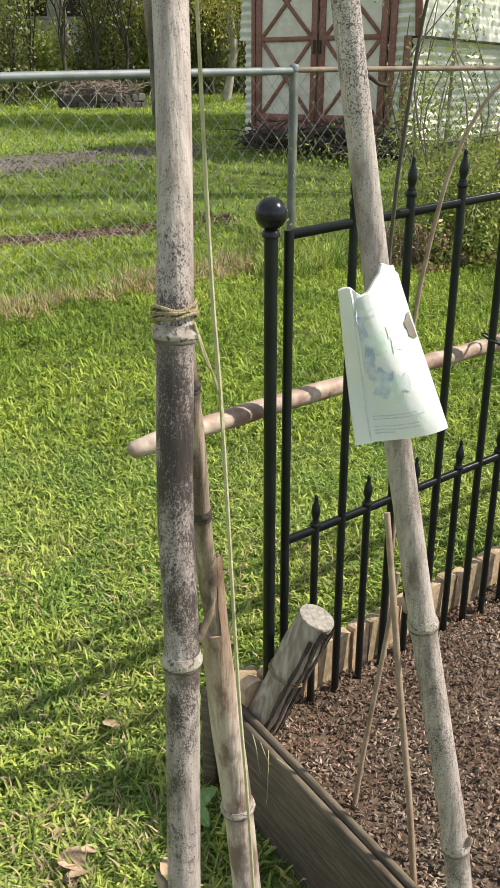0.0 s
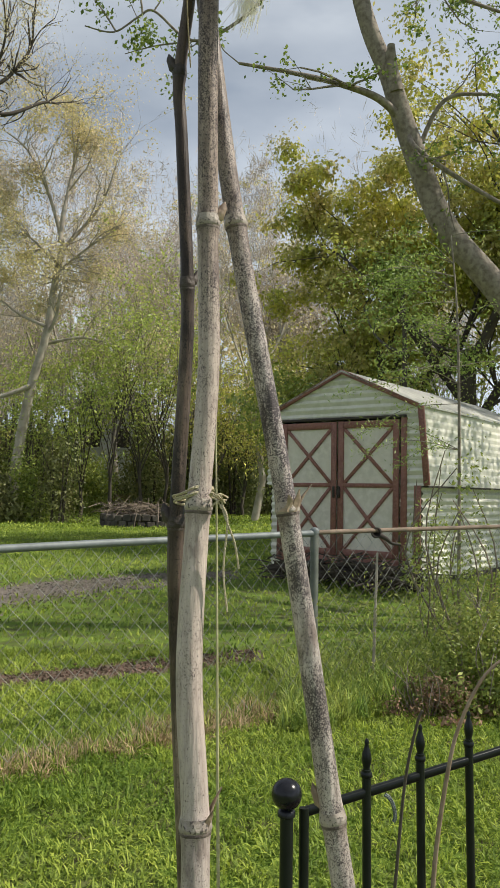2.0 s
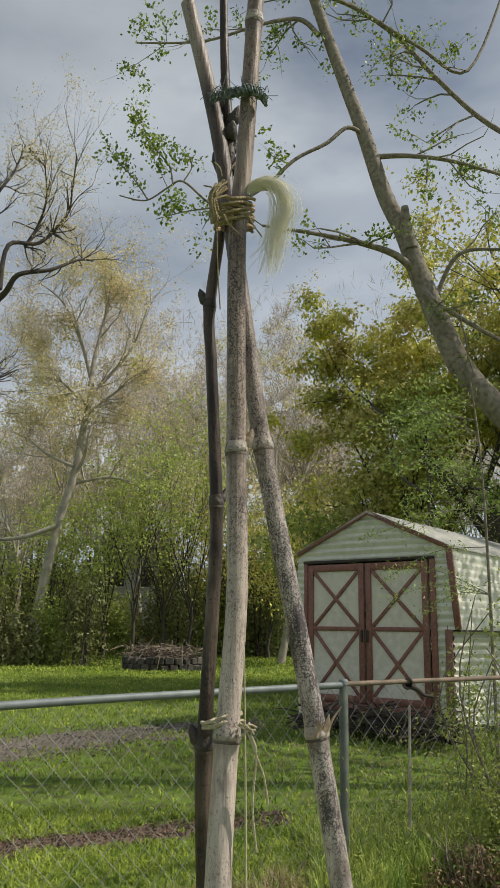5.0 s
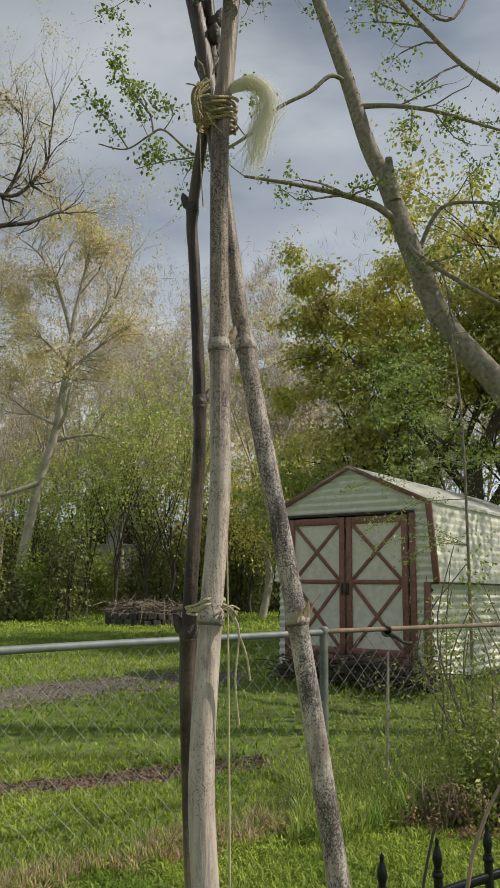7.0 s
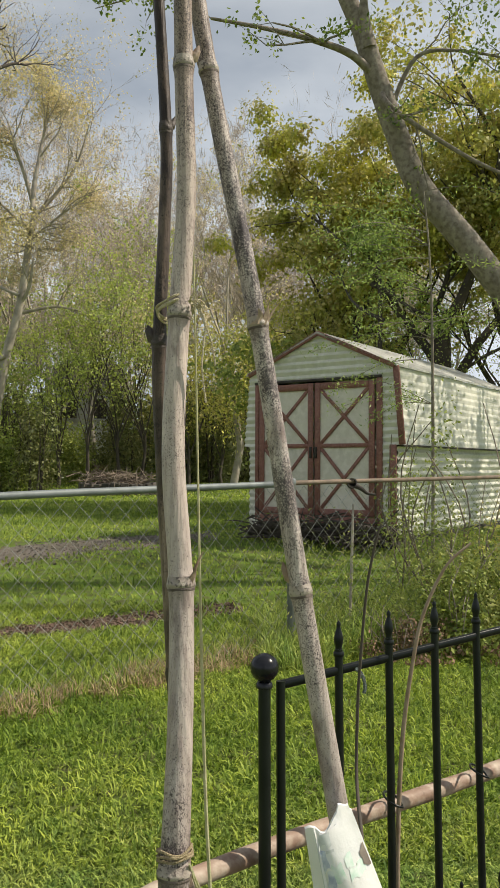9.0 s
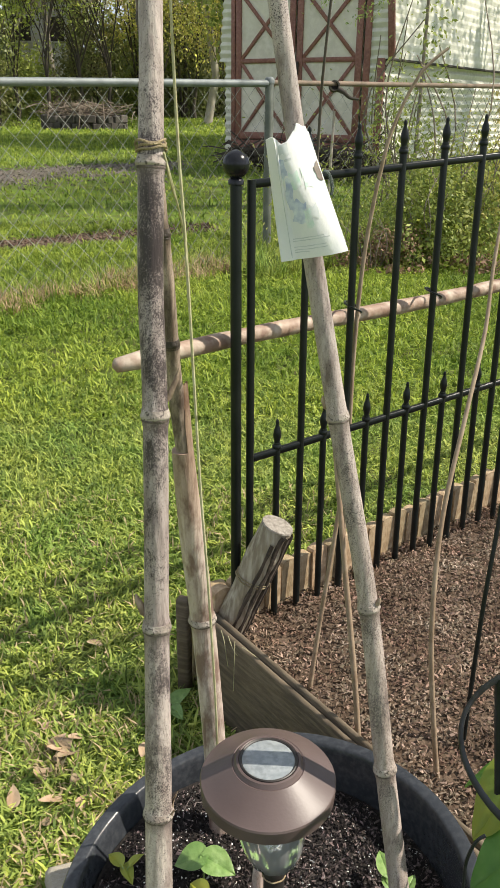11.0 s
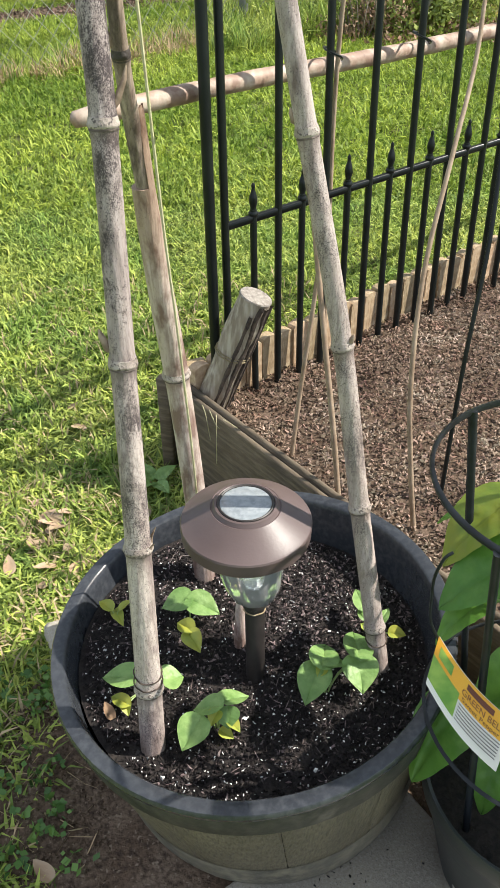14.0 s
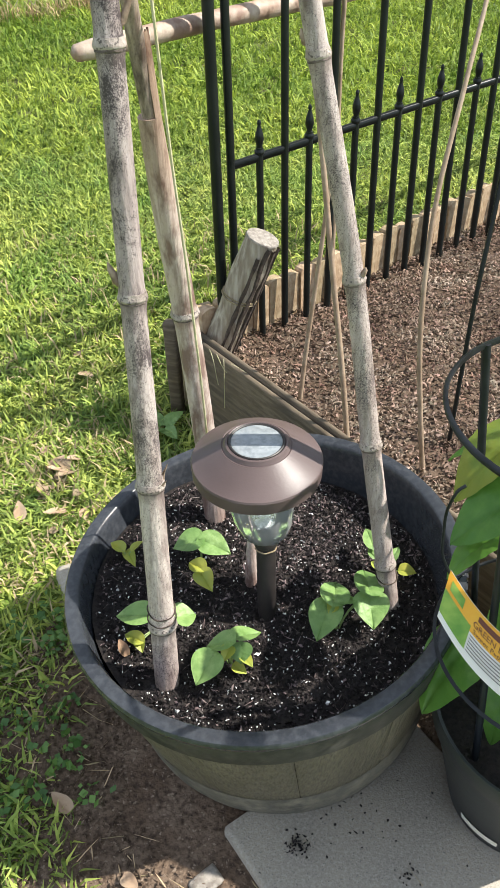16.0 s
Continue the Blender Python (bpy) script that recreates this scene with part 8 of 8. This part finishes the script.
# brush pile inside a dark ring of blocks
RP = Vector((-2.55, 23.9, ground_z(23.9)))
pile = thing("fire_ring", "round dark ring of stacked blocks on the far lawn", "fire ring", at=tuple(RP))
for k in range(26):
    a = 2 * math.pi * k / 26
    for j in range(2):
        aa = a + (0.12 if j else 0)
        low = 0.5 + 0.5 * math.sin(5.1 * k + 2.3 * j)
        m = Matrix.Translation(RP + Vector((1.08 * math.cos(aa), 0.85 * math.sin(aa), 0.10 + 0.19 * j - 0.03 * low))) @ Matrix.Rotation(aa + 0.25 * (low - 0.5), 4, "Z") @ Matrix.Rotation(0.18 * (low - 0.5), 4, "X")
        part("block", Shape().box((0, 0, 0), (0.16, 0.25 - 0.05 * low, 0.20 - 0.03 * low), m, 0.020), M_ASH, pile, smooth=False)
rng = random.Random(8)
sh = Shape()
for k in range(220):
    c = RP + Vector((rng.gauss(0, 0.5), rng.gauss(0, 0.4), 0.30 + rng.uniform(0, 0.34)))
    d = Vector((rng.gauss(0, 1), rng.gauss(0, 1), rng.gauss(0, 0.3))).normalized() * rng.uniform(0.2, 0.5)
    sh.tube([c - d, c + Vector((0, 0, rng.uniform(-0.05, 0.08))), c + d], [0.012, 0.014, 0.006], 4)
solo("brush_pile", sh, M_STICK, "heap of grey dead sticks in the fire ring", "sticks", kind="stuff")

# ---- weeds along the wire fence ----
def weeds(name, n, mat, seed, where, length, width, label, upright=0.9):
    return blades(name, n, where[0], where[1], length, width, mat, seed, label, keep=where[2], upright=upright)


def cl_dist(x, y):
    d = Vector((x, y, 0)) - Vector((CP.x, CP.y, 0))
    e = CL_L if d.dot(CL_L) > 0 else CL_R
    return d.x * -e.y + d.y * e.x if e is CL_R else d.x * e.y - d.y * e.x


weeds("dry_grass_strip", 90000, M_DEADGRASS, 91, ((-3.0, 0.7), (2.2, 5.4), lambda x, y: abs(cl_dist(x, y) + 0.03) < 0.11 + 0.22 * noise.noise((x * 2.9, y * 2.9, 1)) + 0.20 * noise.noise((x * 14, y * 14, 1)) and x < 0.6), 0.075, 0.0055, "dry straw-coloured grass along the foot of the wire fence", 0.42)
weeds("weed_grass", 22000, M_GRASS, 92, ((-3.0, 0.8), (2.2, 5.6), lambda x, y: abs(cl_dist(x, y) - 0.1) < 0.22 and x < 0.75), 0.085, 0.006, "long green grass along the wire fence", 0.8)
weeds("tall_weeds", 34000, M_GRASS, 93, ((0.35, 2.6), (4.6, 6.9), lambda x, y: -0.45 < cl_dist(x, y) < 0.75 and x > 0.42 + 0.12 * noise.noise((y * 4, 0, 0))), 0.15, 0.0075, "tall feathery green weeds smothering the wire fence", 0.55)
nr = np.random.default_rng(5)
c = []
for k in range(6000):
    s_, h_ = nr.uniform(0.0, 2.6), abs(nr.normal(0.28, 0.22))
    p = cl_at(s_, h_)
    c.append((p.x + nr.normal(0, 0.2), p.y + nr.normal(-0.1, 0.25), max(p.z, ground_z(p.y) + 0.02)))
v, f = cards(np.array(c), 0.014, nr, slim=0.30)
tagged(new("feathery_weeds", array_mesh("feathery_weeds", v, f, M_WEED)), "fine feathery green weeds on the wire fence", "weeds", kind="stuff")
bush("bramble_bush", (1.80, 5.15, 0.24), (0.48, 0.40, 0.72), 5200, M_WEED, 0.016, 401, "green bramble bush tangled at the fence", 14, M_BRANCH)
bush("bramble_bush", (1.60, 5.0, 0.24), (0.40, 0.32, 0.45), 3600, M_F_BRIGHT, 0.016, 402, "dark leafy bramble at the foot of the fence", 10, M_BRANCH)
bush("bramble_bush", (2.15, 5.6, 0.24), (0.5, 0.45, 1.0), 4200, M_F_OLIVE, 0.016, 407, "olive bramble thicket by the shed", 14, M_BRANCH)
bush("withered_bush", (1.25, 4.92, 0.23), (0.36, 0.24, 0.30), 2600, M_F_BROWN, 0.010, 403, "withered brown weeds and twigs by the fence", 18, M_BRANCH)
bush("withered_bush", (1.65, 4.85, 0.23), (0.65, 0.25, 0.14), 1000, M_F_BROWN, 0.015, 404, "heap of brown leaf litter by the bushes", 6, M_BRANCH)
bush("vine_bush", (1.95, 6.25, 0.26), (0.40, 0.4, 1.75), 2300, M_F_BRIGHT, 0.017, 405, "tall leafy vine stems before the shed wall", 8, M_STICK, 0.2)
bush("vine_bush", (1.74, 6.75, 0.28), (0.26, 0.3, 1.45), 1400, M_F_BRIGHT, 0.018, 408, "thin leafy twigs reaching over the shed door", 5, M_STICK, 0.3)
feather = thing("feathery_sapling", "slim sapling with feathery fresh green leaves before the shed", "tree", at=(1.86, 6.4, 0.27))
fs, frng = Shape(), random.Random(31)
stem = bezier_path([(1.86, 6.4, 0.2), (1.87, 6.42, 1.3), (1.86, 6.4, 2.4), (1.84, 6.4, 3.05), (1.80, 6.42, 3.6)], 6)
fs.tube(stem, [0.016 - 0.0105 * i / (len(stem) - 1) for i in range(len(stem))], 6)
leaflets = []
for k in range(30):
    a = stem[frng.randint(9, len(stem) - 1)]
    az = frng.choice((frng.uniform(2.3, 4.0), frng.uniform(2.3, 4.0), frng.uniform(0, 6.28)))
    ln = frng.uniform(0.45, 1.05)
    d = Vector((math.cos(az), 0.5 * math.sin(az), frng.uniform(-0.25, 0.35))).normalized()
    tw = bezier_path([a, a + d * ln * 0.5 + Vector((0, 0, 0.05)), a + d * ln + Vector((0, 0, -0.10 * ln))], 6)
    part("twig", Shape().tube(tw, [0.0045 - 0.003 * i / (len(tw) - 1) for i in range(len(tw))], 4), M_BRANCH, feather)
    for i in range(3, len(tw)):
        for q in range(15):
            side = Vector((-d.y, d.x, frng.uniform(-0.3, 0.3))).normalized() * frng.choice((-1, 1))
            leaflets.append(tuple(tw[i] + side * frng.uniform(0.01, 0.13) + Vector((frng.gauss(0, 0.035), frng.gauss(0, 0.035), frng.gauss(0, 0.025)))))
part("trunk", fs, M_BRANCH, feather)
v, f = cards(np.array(leaflets), 0.016, np.random.default_rng(31), slim=0.32)
part("crown", array_mesh("crown", v, f, M_F_FEATHER), M_F_FEATHER, feather, "feathery fresh green leaves")
solo("pale_stake", Shape().tube([(1.055, 5.62, 0.25), (1.065, 5.6, 0.75), (1.075, 5.6, 1.12)], [0.011, 0.010, 0.008], 7), M_PALEBARK, "thin pale stake standing in the weeds", "stake")
lt_p = cl_at(0.52, 1.01)
clamp = thing("rail_clamp", "dark bent metal clamp on the rusty rail", "clamp", at=tuple(lt_p))
clamp_turn = Matrix.Translation(lt_p + Vector((0, -0.012, 0.015))) @ Matrix.Rotation(math.radians(78), 4, "X")
part("collar", Shape().lathe([(0.024, -0.016), (0.034, -0.016), (0.034, 0.016), (0.024, 0.016), (0.024, -0.016)], 16, clamp_turn), M_DARK, clamp, "dark ring of the clamp")
arm = bezier_path([lt_p + Vector((0.02, -0.03, 0.0)), lt_p + Vector((0.06, -0.035, -0.02)), lt_p + Vector((0.10, -0.03, -0.05)), lt_p + Vector((0.16, -0.025, -0.06))], 4)
part("arm", Shape().tube(arm, [0.018 - 0.011 * i / (len(arm) - 1) for i in range(len(arm))], 8), M_DARK, clamp, "bent arm of the clamp")
